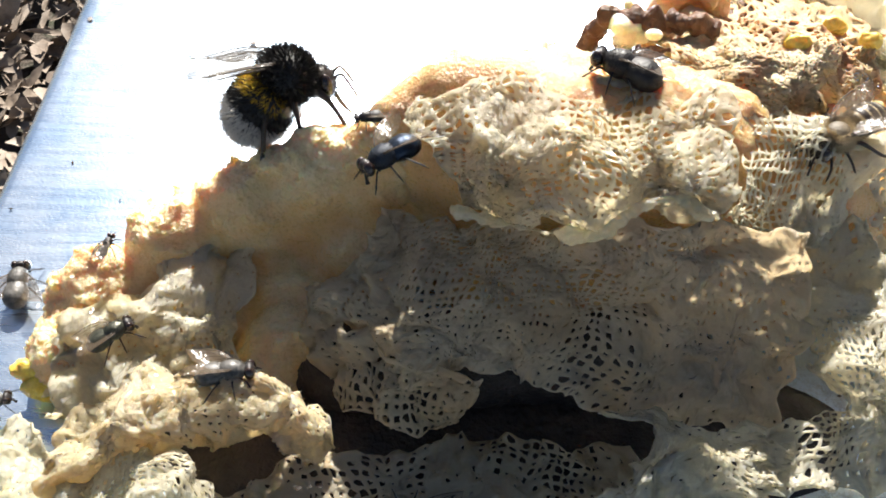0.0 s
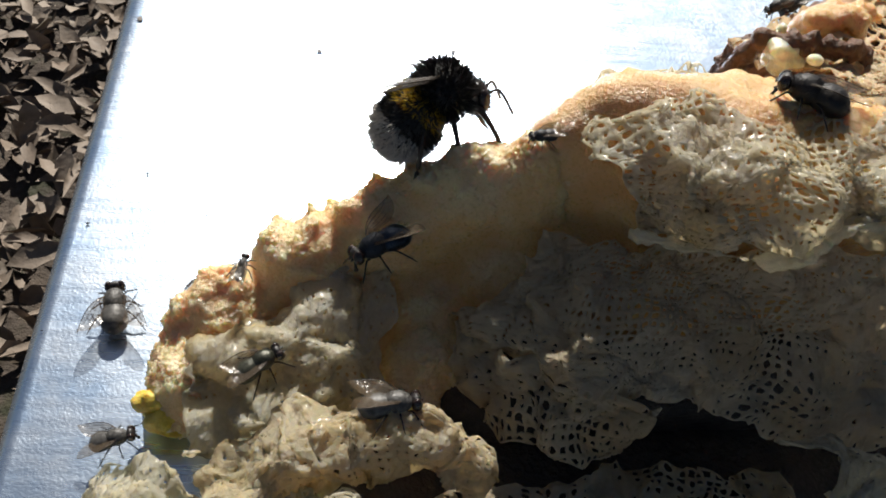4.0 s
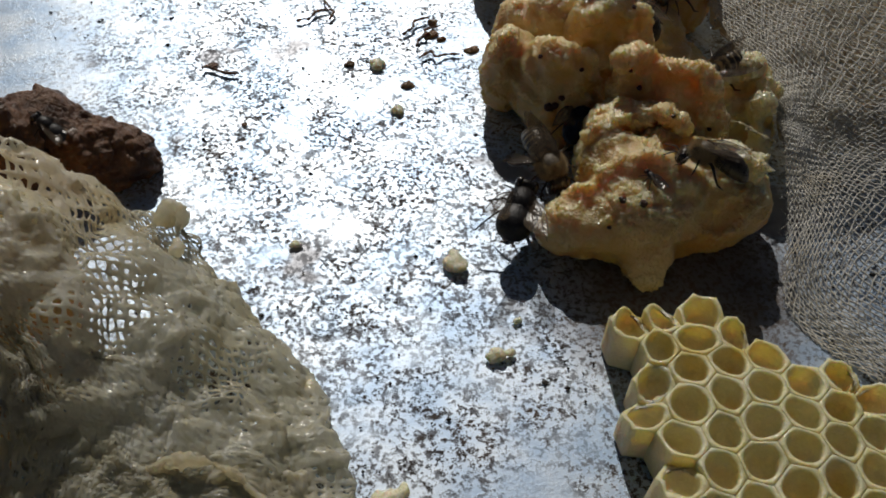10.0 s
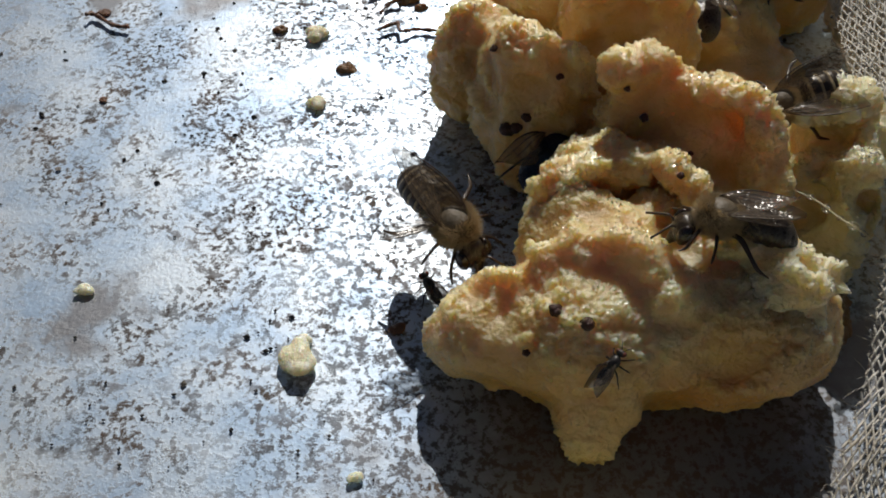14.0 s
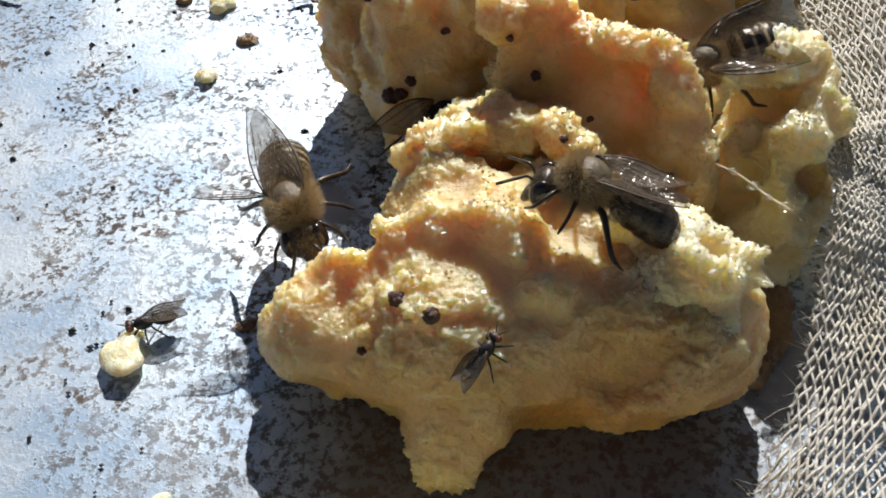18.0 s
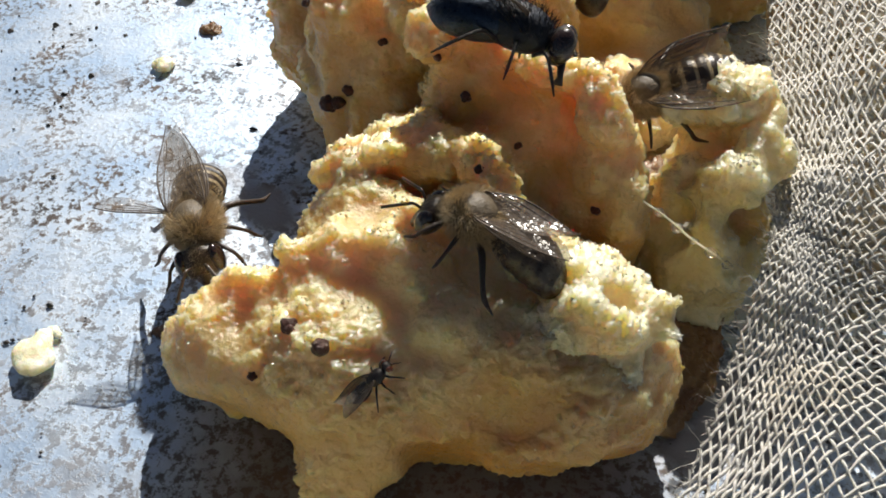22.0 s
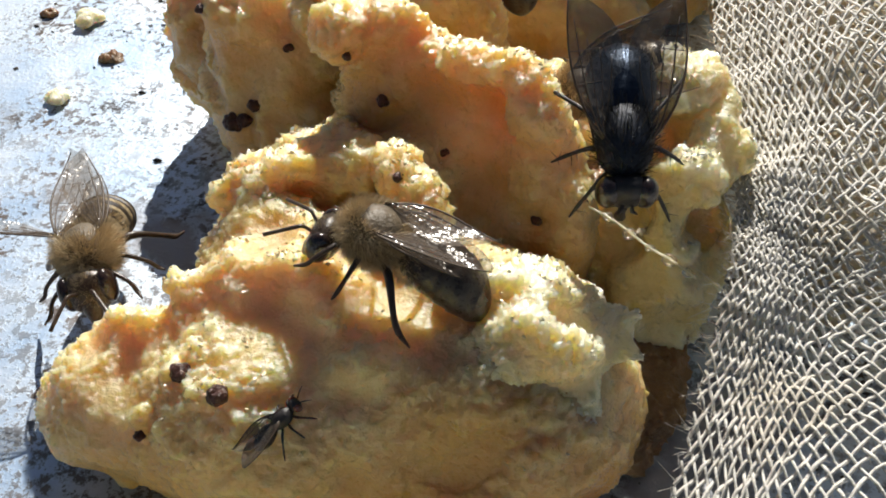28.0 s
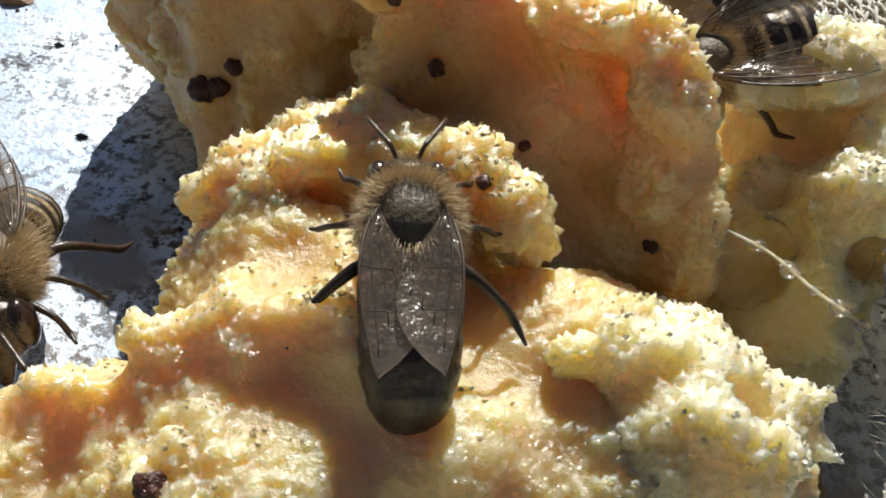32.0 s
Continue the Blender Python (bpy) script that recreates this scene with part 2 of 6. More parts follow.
def node(nt, kind, **inputs):
    n = nt.nodes.new("ShaderNode" + kind)
    for k, v in inputs.items():
        n.inputs[k.replace("_", " ")].default_value = v
    return n


def noise_fac(nt, co, scale, detail=3.0, rough=0.6, lo=0.35, hi=0.65):
    n = node(nt, "TexNoise", Scale=scale, Detail=detail, Roughness=rough)
    nt.links.new(co, n.inputs["Vector"])
    r = nt.nodes.new("ShaderNodeMapRange")
    r.inputs["From Min"].default_value, r.inputs["From Max"].default_value = lo, hi
    nt.links.new(n.outputs["Fac"], r.inputs["Value"])
    return r.outputs["Result"]


def mix_col(nt, fac, a, b):
    n = nt.nodes.new("ShaderNodeMix")
    n.data_type = "RGBA"
    for sock, v in ((n.inputs["Factor"], fac), (n.inputs[6], a), (n.inputs[7], b)):
        if isinstance(v, (int, float)):
            sock.default_value = v
        elif isinstance(v, tuple):
            sock.default_value = (*v, 1)
        else:
            nt.links.new(v, sock)
    return n.outputs[2]


def math_node(nt, op, a, b=0.0):
    n = nt.nodes.new("ShaderNodeMath")
    n.operation = op
    for sock, v in zip(n.inputs, (a, b)):
        if isinstance(v, (int, float)):
            sock.default_value = v
        else:
            nt.links.new(v, sock)
    return n.outputs[0]


def bump(nt, bsdf, height, strength, distance):
    n = node(nt, "Bump", Strength=strength, Distance=distance * MM)
    nt.links.new(height, n.inputs["Height"])
    nt.links.new(n.outputs["Normal"], bsdf.inputs["Normal"])
    return n


def coords(nt):
    return nt.nodes.new("ShaderNodeTexCoord").outputs["Object"]


def organic(name, a, b, c=None, rough=0.45, sss=0.0, sss_mm=2.0, sss_col=(1.0, 0.5, 0.2), grain=0.4, relief=0.25, big=7.0, spots=None, metal=0.0, spec=0.5, coat=0.0, cshare=(0.55, 0.7), gl=0.0, fleck=1.0, facet=0.0, sunlit_frost=None, wet=0.0):
    """A two- or three-coloured natural surface, mottled at `big` mm and grained at `grain` mm."""
    m, nt, p = shader(name)
    co = coords(nt)
    col = mix_col(nt, noise_fac(nt, co, 1000 / big, 4, 0.62), a, b)
    if c:
        col = mix_col(nt, noise_fac(nt, co, 1000 / (big * 1.7) + 31, 2, 0.45, *cshare), col, c)
    fine = noise_fac(nt, co, 1000 / grain, 3, 0.7, 0.2, 0.8)
    dark = mix_col(nt, fine, tuple(1 - fleck * k for k in (0.28, 0.30, 0.32)), (1 + 0.12 * fleck,) * 3)
    mul = nt.nodes.new("ShaderNodeMix")
    mul.data_type, mul.blend_type = "RGBA", "MULTIPLY"
    mul.inputs["Factor"].default_value = 1.0
    nt.links.new(col, mul.inputs[6])
    nt.links.new(dark, mul.inputs[7])
    col = mul.outputs[2]
    if sunlit_frost:
        # pale sugar on crests; its upward share puts sunlit brightness into the colour
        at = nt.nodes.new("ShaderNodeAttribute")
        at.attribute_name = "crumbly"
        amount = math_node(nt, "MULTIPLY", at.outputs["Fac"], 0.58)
        col = mix_col(nt, amount, col, sunlit_frost)
    if spots:
        col = mix_col(nt, noise_fac(nt, co, 1000 / spots[0], 2, 0.5, spots[1], spots[1] + 0.05), col, spots[2])
    nt.links.new(col, p.inputs["Base Color"])
    p.inputs["Metallic"].default_value = metal
    p.inputs["Specular IOR Level"].default_value = spec
    p.inputs["Coat Weight"].default_value = coat
    p.inputs["Coat Roughness"].default_value = 0.12
    rr = nt.nodes.new("ShaderNodeMapRange")
    rr.inputs["To Min"].default_value, rr.inputs["To Max"].default_value = max(0.05, rough - 0.15 - gl), min(1, rough + 0.15)
    nt.links.new(fine, rr.inputs["Value"])
    nt.links.new(rr.outputs["Result"], p.inputs["Roughness"])
    if sss:
        p.inputs["Subsurface Weight"].default_value = sss
        p.inputs["Subsurface Radius"].default_value = sss_col
        p.inputs["Subsurface Scale"].default_value = sss_mm * MM
    if relief:
        vor = node(nt, "TexVoronoi", Scale=1000 / (grain * 1.6))
        nt.links.new(co, vor.inputs["Vector"])
        h = math_node(nt, "ADD", math_node(nt, "MULTIPLY", vor.outputs["Distance"], 0.8), fine)
        bn = bump(nt, p, h, 0.8, relief)
        if facet:
            # every crystal face turns its own way
            cell = node(nt, "TexVoronoi", Scale=1000 / 0.42)
            nt.links.new(co, cell.inputs["Vector"])
            tilt = nt.nodes.new("ShaderNodeVectorMath")
            tilt.operation = "MULTIPLY_ADD"
            nt.links.new(cell.outputs["Color"], tilt.inputs[0])
            tilt.inputs[1].default_value = (facet, facet, facet)
            tilt.inputs[2].default_value = (-facet / 2, -facet / 2, -facet / 2)
            if sunlit_frost:
                weak = nt.nodes.new("ShaderNodeVectorMath")
                weak.operation = "SCALE"
                nt.links.new(tilt.outputs[0], weak.inputs[0])
                nt.links.new(math_node(nt, "ADD", math_node(nt, "MULTIPLY", at.outputs["Fac"], 0.6), 0.4), weak.inputs["Scale"])
                tilt = weak
            add_n = nt.nodes.new("ShaderNodeVectorMath")
            nt.links.new(tilt.outputs[0], add_n.inputs[0])
            nt.links.new(nt.nodes.new("ShaderNodeNewGeometry").outputs["Normal"], add_n.inputs[1])
            unit = nt.nodes.new("ShaderNodeVectorMath")
            unit.operation = "NORMALIZE"
            nt.links.new(add_n.outputs[0], unit.inputs[0])
            nt.links.new(unit.outputs[0], bn.inputs["Normal"])
        if wet:
            # a wet film glistens on every grain, over a softer body
            p.inputs["Coat Weight"].default_value, p.inputs["Coat Roughness"].default_value = wet, 0.2
            p.inputs["Coat IOR"].default_value = 1.75
            nt.links.new(bn.outputs["Normal"], p.inputs["Coat Normal"])
            soft = node(nt, "Bump", Strength=0.6, Distance=relief * 0.8 * MM)
            nt.links.new(h, soft.inputs["Height"])
            nt.links.new(soft.outputs["Normal"], p.inputs["Normal"])
    return m


M_FONDANT = organic("crystal_honey", (0.66, 0.40, 0.11), (0.77, 0.53, 0.18), (0.58, 0.28, 0.05), 0.34, 1.0, 4.6, (0.95, 0.64, 0.30), 0.26, 0.15, 11.0, (0.7, 0.80, (0.16, 0.06, 0.02)), cshare=(0.44, 0.70), fleck=0.2, facet=1.2, spec=0.5, sunlit_frost=(0.94, 0.80, 0.48), wet=0.8)
M_FONDANT_PALE = organic("pale_crystal_honey", (0.74, 0.59, 0.24), (0.84, 0.72, 0.38), (0.66, 0.46, 0.14), 0.34, 1.0, 3.6, (0.95, 0.74, 0.44), 0.26, 0.15, 9.0, cshare=(0.56, 0.80), fleck=0.2, facet=1.2, spec=0.5, sunlit_frost=(0.95, 0.92, 0.70), wet=0.8)
M_CRUMB = organic("pale_honey_crumb", (0.88, 0.80, 0.54), (0.93, 0.88, 0.70), (0.84, 0.70, 0.38), 0.25, 1.0, 1.6, (1.0, 0.78, 0.5), 0.4, 0.12, 3.0, fleck=0.4)
M_WAXY = organic("soaked_orange_wax", (0.80, 0.49, 0.19), (0.87, 0.63, 0.32), (0.70, 0.36, 0.12), 0.32, 1.0, 2.2, (0.95, 0.66, 0.36), 0.4, 0.34, 12.0, (0.9, 0.77, (0.16, 0.06, 0.03)), cshare=(0.46, 0.70), fleck=0.4, facet=0.9, sunlit_frost=(0.93, 0.80, 0.52), wet=0.5)
M_BROWN = organic("brown_propolis", (0.12, 0.05, 0.025), (0.24, 0.115, 0.05), (0.06, 0.025, 0.015), 0.45, 0.2, 1.0, (1, 0.4, 0.2), 0.5, 0.3, 4.0)
M_CLOTH = organic("honey_soaked_gauze", (0.88, 0.74, 0.48), (0.92, 0.84, 0.63), (0.83, 0.61, 0.33), 0.26, 0.6, 1.6, (1.0, 0.66, 0.36), 0.42, 0.26, 8.0, (0.8, 0.75, (0.12, 0.07, 0.04)), coat=0.5, fleck=0.6)
M_CLOTH_PALE = organic("pale_soaked_gauze", (0.91, 0.84, 0.64), (0.94, 0.90, 0.77), (0.86, 0.71, 0.43), 0.26, 0.6, 1.6, (1.0, 0.74, 0.46), 0.42, 0.26, 9.0, (0.8, 0.76, (0.14, 0.09, 0.05)), coat=0.5, fleck=0.6)
M_CLOTH_GREY = organic("greyish_damp_gauze", (0.86, 0.75, 0.55), (0.90, 0.83, 0.67), (0.78, 0.63, 0.43), 0.45, 0.4, 0.9, (1.0, 0.7, 0.45), 0.4, 0.22, 9.0, (0.8, 0.75, (0.10, 0.06, 0.04)), coat=0.15, fleck=0.7)
M_CLOTH_RUST = organic("rust_stained_gauze", (0.76, 0.52, 0.27), (0.84, 0.70, 0.46), (0.44, 0.21, 0.11), 0.5, 0.4, 0.9, (1.0, 0.55, 0.3), 0.35, 0.14, 5.0, (0.9, 0.70, (0.12, 0.06, 0.06)))
M_CRYSTAL = organic("sugar_crystal", (0.97, 0.92, 0.78), (0.98, 0.95, 0.88), None, 0.06, 0.0, 1.0, (1.0, 0.8, 0.55), 0.4, 0.0, 5.0, gl=0.02, fleck=0.05)
M_CRYSTAL.node_tree.nodes["Principled BSDF"].inputs["Transmission Weight"].default_value = 0.9
M_WAX = organic("beeswax", (0.87, 0.75, 0.40), (0.91, 0.82, 0.55), (0.80, 0.63, 0.26), 0.38, 0.8, 1.8, (1.0, 0.78, 0.4), 0.5, 0.14, 6.0, (1.0, 0.76, (0.40, 0.22, 0.08)), coat=0.15, fleck=0.5)
M_CLOTH_WET = organic("smooth_waxed_gauze", (0.92, 0.85, 0.64), (0.95, 0.91, 0.76), (0.87, 0.74, 0.46), 0.28, 0.7, 1.8, (1.0, 0.78, 0.5), 0.5, 0.10, 10.0, (0.8, 0.77, (0.14, 0.09, 0.05)), coat=0.4, fleck=0.5)
M_PIT = organic("dark_propolis", (0.05, 0.016, 0.010), (0.09, 0.03, 0.016), (0.025, 0.010, 0.008), 0.35, 0, 1, (1, 1, 1), 0.4, 0.2, 2.0)
# near-black colour that stands for the shade in the cloth hollow
M_CAVE = organic("hollow_shade_black", (0.030, 0.022, 0.020), (0.055, 0.040, 0.034), (0.018, 0.012, 0.014), 0.5, 0, 1, (1, 1, 1), 0.5, 0.3, 4.0)
# amber darkened for the shaded bed; the brown drips share it
M_BED = organic("dark_amber_bed", (0.20, 0.105, 0.04), (0.32, 0.19, 0.08), (0.12, 0.055, 0.025), 0.35, 0.4, 1.5, (1.0, 0.5, 0.2), 0.6, 0.3, 7.0, coat=0.2)
M_GRIT = organic("dark_grit", (0.035, 0.032, 0.03), (0.09, 0.075, 0.06), (0.02, 0.02, 0.02), 0.7, 0, 1, (1, 1, 1), 0.3, 0.05, 3.0)
M_YELLOW = organic("yellow_wax_flake", (0.86, 0.62, 0.08), (0.88, 0.72, 0.22), None, 0.4, 0.4, 1.0, (1.0, 0.6, 0.1), 0.5, 0.1, 3.0)
M_THREAD = organic("dry_cotton_thread", (0.76, 0.74, 0.68), (0.82, 0.80, 0.75), (0.68, 0.64, 0.56), 0.85, 0.15, 0.4, (1, 0.9, 0.7), 0.12, 0.05, 6.0, spec=0.2)
M_DIRT = organic("grey_dirt", (0.20, 0.18, 0.17), (0.34, 0.31, 0.29), (0.12, 0.09, 0.07), 0.7, 0, 1, (1, 1, 1), 0.3, 0.08, 3.0)
M_LITTER = organic("dry_leaf", (0.20, 0.15, 0.11), (0.34, 0.28, 0.22), (0.10, 0.075, 0.05), 0.7, 0, 1, (1, 1, 1), 3.0, 0.3, 60.0)
M_SOIL = organic("soil", (0.055, 0.042, 0.032), (0.11, 0.085, 0.065), (0.035, 0.04, 0.018), 0.9, 0, 1, (1, 1, 1), 4.0, 2.0, 40.0)


def translucent(m, share, tint):
    """Lets light through a thin soaked cloth."""
    nt = m.node_tree
    p, out = nt.nodes["Principled BSDF"], nt.nodes["Material Output"]
    t = node(nt, "BsdfTranslucent", Color=(*tint, 1))
    mix = nt.nodes.new("ShaderNodeMixShader")
    mix.inputs[0].default_value = share
    nt.links.new(p.outputs[0], mix.inputs[1])
    nt.links.new(t.outputs[0], mix.inputs[2])
    nt.links.new(mix.outputs[0], out.inputs["Surface"])


def clear(m, share, tint):
    """Lets the view through a small glassy grain."""
    nt = m.node_tree
    out = nt.nodes["Material Output"]
    was = out.inputs["Surface"].links[0].from_socket
    t = node(nt, "BsdfTransparent", Color=(*tint, 1))
    mix = nt.nodes.new("ShaderNodeMixShader")
    mix.inputs[0].default_value = share
    nt.links.new(was, mix.inputs[1])
    nt.links.new(t.outputs[0], mix.inputs[2])
    nt.links.new(mix.outputs[0], out.inputs["Surface"])


def sugar(name, tint):
    """Small translucent grains that glint."""
    m, nt, p = shader(name)
    p.inputs["Base Color"].default_value = (*tint, 1)
    p.inputs["Roughness"].default_value = 0.5
    through_it = nt.nodes.new("ShaderNodeBsdfTranslucent")
    through_it.inputs["Color"].default_value = (*tint, 1)
    body = nt.nodes.new("ShaderNodeMixShader")
    body.inputs[0].default_value = 0.45
    nt.links.new(p.outputs[0], body.inputs[1])
    nt.links.new(through_it.outputs[0], body.inputs[2])
    glint = nt.nodes.new("ShaderNodeBsdfGlossy")
    glint.inputs["Roughness"].default_value = 0.2
    mix = nt.nodes.new("ShaderNodeMixShader")
    fresnel = nt.nodes.new("ShaderNodeFresnel")
    fresnel.inputs["IOR"].default_value = 1.9
    nt.links.new(fresnel.outputs[0], mix.inputs[0])
    nt.links.new(body.outputs[0], mix.inputs[1])
    nt.links.new(glint.outputs[0], mix.inputs[2])
    nt.links.new(mix.outputs[0], nt.nodes["Material Output"].inputs["Surface"])
    return m


M_GRAIN = sugar("honey_sugar_grain", (0.92, 0.78, 0.46))
M_GRAIN_PALE = sugar("pale_sugar_grain", (0.95, 0.90, 0.68))
clear(M_CRYSTAL, 0.45, (1.0, 0.98, 0.94))
translucent(M_CLOTH_WET, 0.62, (0.97, 0.93, 0.79))
translucent(M_CLOTH, 0.60, (0.94, 0.80, 0.54))
translucent(M_CLOTH_PALE, 0.65, (0.96, 0.90, 0.73))
translucent(M_CLOTH_GREY, 0.7, (0.88, 0.78, 0.62))
translucent(M_CLOTH_RUST, 0.30, (0.80, 0.50, 0.26))


def metal_sheet():
    m, nt, p = shader("weathered_zinc")
    co = coords(nt)
    # bare bluish zinc with a pale oxide bloom
    col = mix_col(nt, noise_fac(nt, co, 90, 5, 0.65, 0.38, 0.62), (0.47, 0.61, 0.80), (0.72, 0.81, 0.92))
    # black specks and dirt, dense where the sheet lay bare
    zone = noise_fac(nt, co, 85, 6, 0.72, 0.41, 0.58)
    sep = nt.nodes.new("ShaderNodeSeparateXYZ")
    nt.links.new(co, sep.inputs[0])
    far = nt.nodes.new("ShaderNodeMapRange")
    far.inputs["From Min"].default_value, far.inputs["From Max"].default_value = 0.045, 0.11
    nt.links.new(sep.outputs["X"], far.inputs["Value"])
    zone = math_node(nt, "MULTIPLY", math_node(nt, "ADD", zone, 0.18), far.outputs["Result"])
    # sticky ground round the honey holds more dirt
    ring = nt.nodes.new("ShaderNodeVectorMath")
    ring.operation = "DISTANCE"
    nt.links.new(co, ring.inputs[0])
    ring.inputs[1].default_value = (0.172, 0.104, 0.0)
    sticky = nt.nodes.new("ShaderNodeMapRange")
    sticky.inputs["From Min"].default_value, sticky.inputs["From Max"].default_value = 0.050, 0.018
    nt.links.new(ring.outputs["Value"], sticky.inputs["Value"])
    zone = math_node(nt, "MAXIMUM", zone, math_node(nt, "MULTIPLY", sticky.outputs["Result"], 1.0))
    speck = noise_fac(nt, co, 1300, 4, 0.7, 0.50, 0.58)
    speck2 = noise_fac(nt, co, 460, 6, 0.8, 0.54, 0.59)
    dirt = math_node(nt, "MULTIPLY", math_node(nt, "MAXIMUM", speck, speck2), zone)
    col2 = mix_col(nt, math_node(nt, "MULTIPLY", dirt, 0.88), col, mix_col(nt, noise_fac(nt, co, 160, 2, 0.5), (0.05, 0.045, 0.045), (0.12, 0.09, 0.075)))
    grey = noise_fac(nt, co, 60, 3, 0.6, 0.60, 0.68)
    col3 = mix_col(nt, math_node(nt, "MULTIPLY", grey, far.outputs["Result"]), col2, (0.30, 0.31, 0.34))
    # soaked honey patch in front of the large lump, darkened to deepen its shadow
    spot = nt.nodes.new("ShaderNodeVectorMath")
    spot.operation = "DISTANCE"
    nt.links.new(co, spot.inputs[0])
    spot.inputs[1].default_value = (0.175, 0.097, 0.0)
    shade_stain = nt.nodes.new("ShaderNodeMapRange")
    shade_stain.inputs["From Min"].default_value, shade_stain.inputs["From Max"].default_value = 0.026, 0.015
    nt.links.new(math_node(nt, "ADD", spot.outputs["Value"], math_node(nt, "MULTIPLY", noise_fac(nt, co, 240, 4, 0.65, 0.2, 0.8), 0.006)), shade_stain.inputs["Value"])
    soaked = math_node(nt, "MULTIPLY", shade_stain.outputs["Result"], 0.85)
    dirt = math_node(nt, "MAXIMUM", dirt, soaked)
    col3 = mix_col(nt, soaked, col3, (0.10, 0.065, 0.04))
    nt.links.new(col3, p.inputs["Base Color"])
    nt.links.new(math_node(nt, "SUBTRACT", math_node(nt, "SUBTRACT", 0.92, math_node(nt, "MULTIPLY", far.outputs["Result"], 0.24)), math_node(nt, "MULTIPLY", dirt, 0.65)), p.inputs["Metallic"])
    st = nt.nodes.new("ShaderNodeMapping")
    st.inputs["Scale"].default_value = (60, 900, 60)
    nt.links.new(co, st.inputs["Vector"])
    brushed = noise_fac(nt, st.outputs[0], 1.0, 3, 0.6, 0.3, 0.7)
    rr = nt.nodes.new("ShaderNodeMapRange")
    rr.inputs["To Min"].default_value, rr.inputs["To Max"].default_value = 0.36, 0.41
    nt.links.new(brushed, rr.inputs["Value"])
    nt.links.new(math_node(nt, "ADD", math_node(nt, "SUBTRACT", rr.outputs["Result"], math_node(nt, "MULTIPLY", math_node(nt, "SUBTRACT", 1.0, far.outputs["Result"]), 0.11)), math_node(nt, "ADD", math_node(nt, "MULTIPLY", dirt, 0.3), math_node(nt, "MULTIPLY", far.outputs["Result"], 0.08))), p.inputs["Roughness"])
    h = math_node(nt, "ADD", noise_fac(nt, co, 2600, 2, 0.6, 0.2, 0.8), math_node(nt, "MULTIPLY", dirt, 1.5))
    bump(nt, p, h, 0.22, 0.08)
    return m


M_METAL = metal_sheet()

# ---- the metal lid and the ground under it ----
def metal_lid():
    x0, x1, y0, y1 = -42.6, 420.0, -160.0, 330.0
    xs = np.concatenate([[x0 + 2.5], np.linspace(x0 + 4, x1, 90)])
    ys = np.linspace(y0, y1, 100)
    # the left border bends down in a round lip
    lip = [(x0 + 2.5 - 2.5 * math.sin(a), -2.5 + 2.5 * math.cos(a)) for a in np.linspace(0, math.pi / 2, 7)][1:][::-1]
    prof = [(x0, -24.0)] + lip + [(x, 0.0) for x in xs]
    v = np.array([(px + 0.9 * math.sin(y / 61.0), y, pz + (0.12 * math.sin(y / 37.0) * math.sin(px / 29.0) if pz == 0 else 0)) for y in ys for px, pz in prof])
    n = len(prof)
    f = [(i * n + k, i * n + k + 1, (i + 1) * n + k + 1, (i + 1) * n + k) for i in range(len(ys) - 1) for k in range(n - 1)]
    v[:, 2] -= 0.15
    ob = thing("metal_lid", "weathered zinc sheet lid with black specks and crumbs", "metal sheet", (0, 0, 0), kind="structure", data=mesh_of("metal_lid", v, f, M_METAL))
    s = ob.modifiers.new("thickness", "SOLIDIFY")
    s.thickness, s.offset = 0.8 * MM, -1.0
    return ob


metal_lid()


def hive_box():
    bm = bmesh.new()
    bmesh.ops.create_cube(bm, size=1.0)
    bmesh.ops.scale(bm, vec=(0.42, 0.44, 0.30), verts=bm.verts)
    bmesh.ops.bevel(bm, geom=bm.edges[:], offset=0.004, segments=2, affect="EDGES")
    me = bpy.data.meshes.new("box")
    bm.to_mesh(me)
    bm.free()
    me.materials.append(M_LITTER)
    return thing("wooden_box", "plain weathered wooden box under the metal lid", "box", (190, 85, -178), data=me)


hive_box()


def ground():
    n = 60
    g = np.sign(np.linspace(-1, 1, n)) * np.abs(np.linspace(-1, 1, n)) ** 3
    X, Y = np.meshgrid(g * 60000, g * 60000)
    p = np.stack([X.ravel(), Y.ravel(), 0 * X.ravel()], -1)
    p[:, 2] = -330 + 12 * fbm(p, 160, 2, 4)
    f = [(i * n + k, i * n + k + 1, (i + 1) * n + k + 1, (i + 1) * n + k) for i in range(n - 1) for k in range(n - 1)]
    return thing("ground", "dark soil strewn with dry leaves", "ground", kind="structure", data=mesh_of("ground", p, f, M_SOIL))


ground()


def leaf_litter():
    rng = np.random.default_rng(5)
    pieces = []
    for n in range(9000):
        x, y = (rng.uniform(-620, 60), rng.uniform(-150, 900)) if n < 5200 else (rng.normal(-200, 800), rng.normal(300, 800))
        l, w = rng.uniform(8, 26), rng.uniform(4, 11)
        a, b, c = rng.uniform(0, 6.28), rng.normal(0, 0.45), rng.normal(0, 0.45)
        m = np.array(Euler((b, c, a)).to_matrix())
        q = np.array([(-l, 0, 0), (-l * 0.3, -w, 3), (l * 0.5, -w * 0.7, 2), (l, 0, -2), (l * 0.4, w * 0.8, 3), (-l * 0.4, w, 1), (0, 0, -1.5)]) * 0.7
        pieces.append((q @ m.T + (x, y, -322 + rng.uniform(0, 12)), [(6, k, (k + 1) % 6) for k in range(6)]))
    v, f = cat(pieces)
    return thing("leaf_litter", "dry brown leaf litter on the soil", "leaves", kind="stuff", data=mesh_of("leaf_litter", v, f, M_LITTER))


leaf_litter()


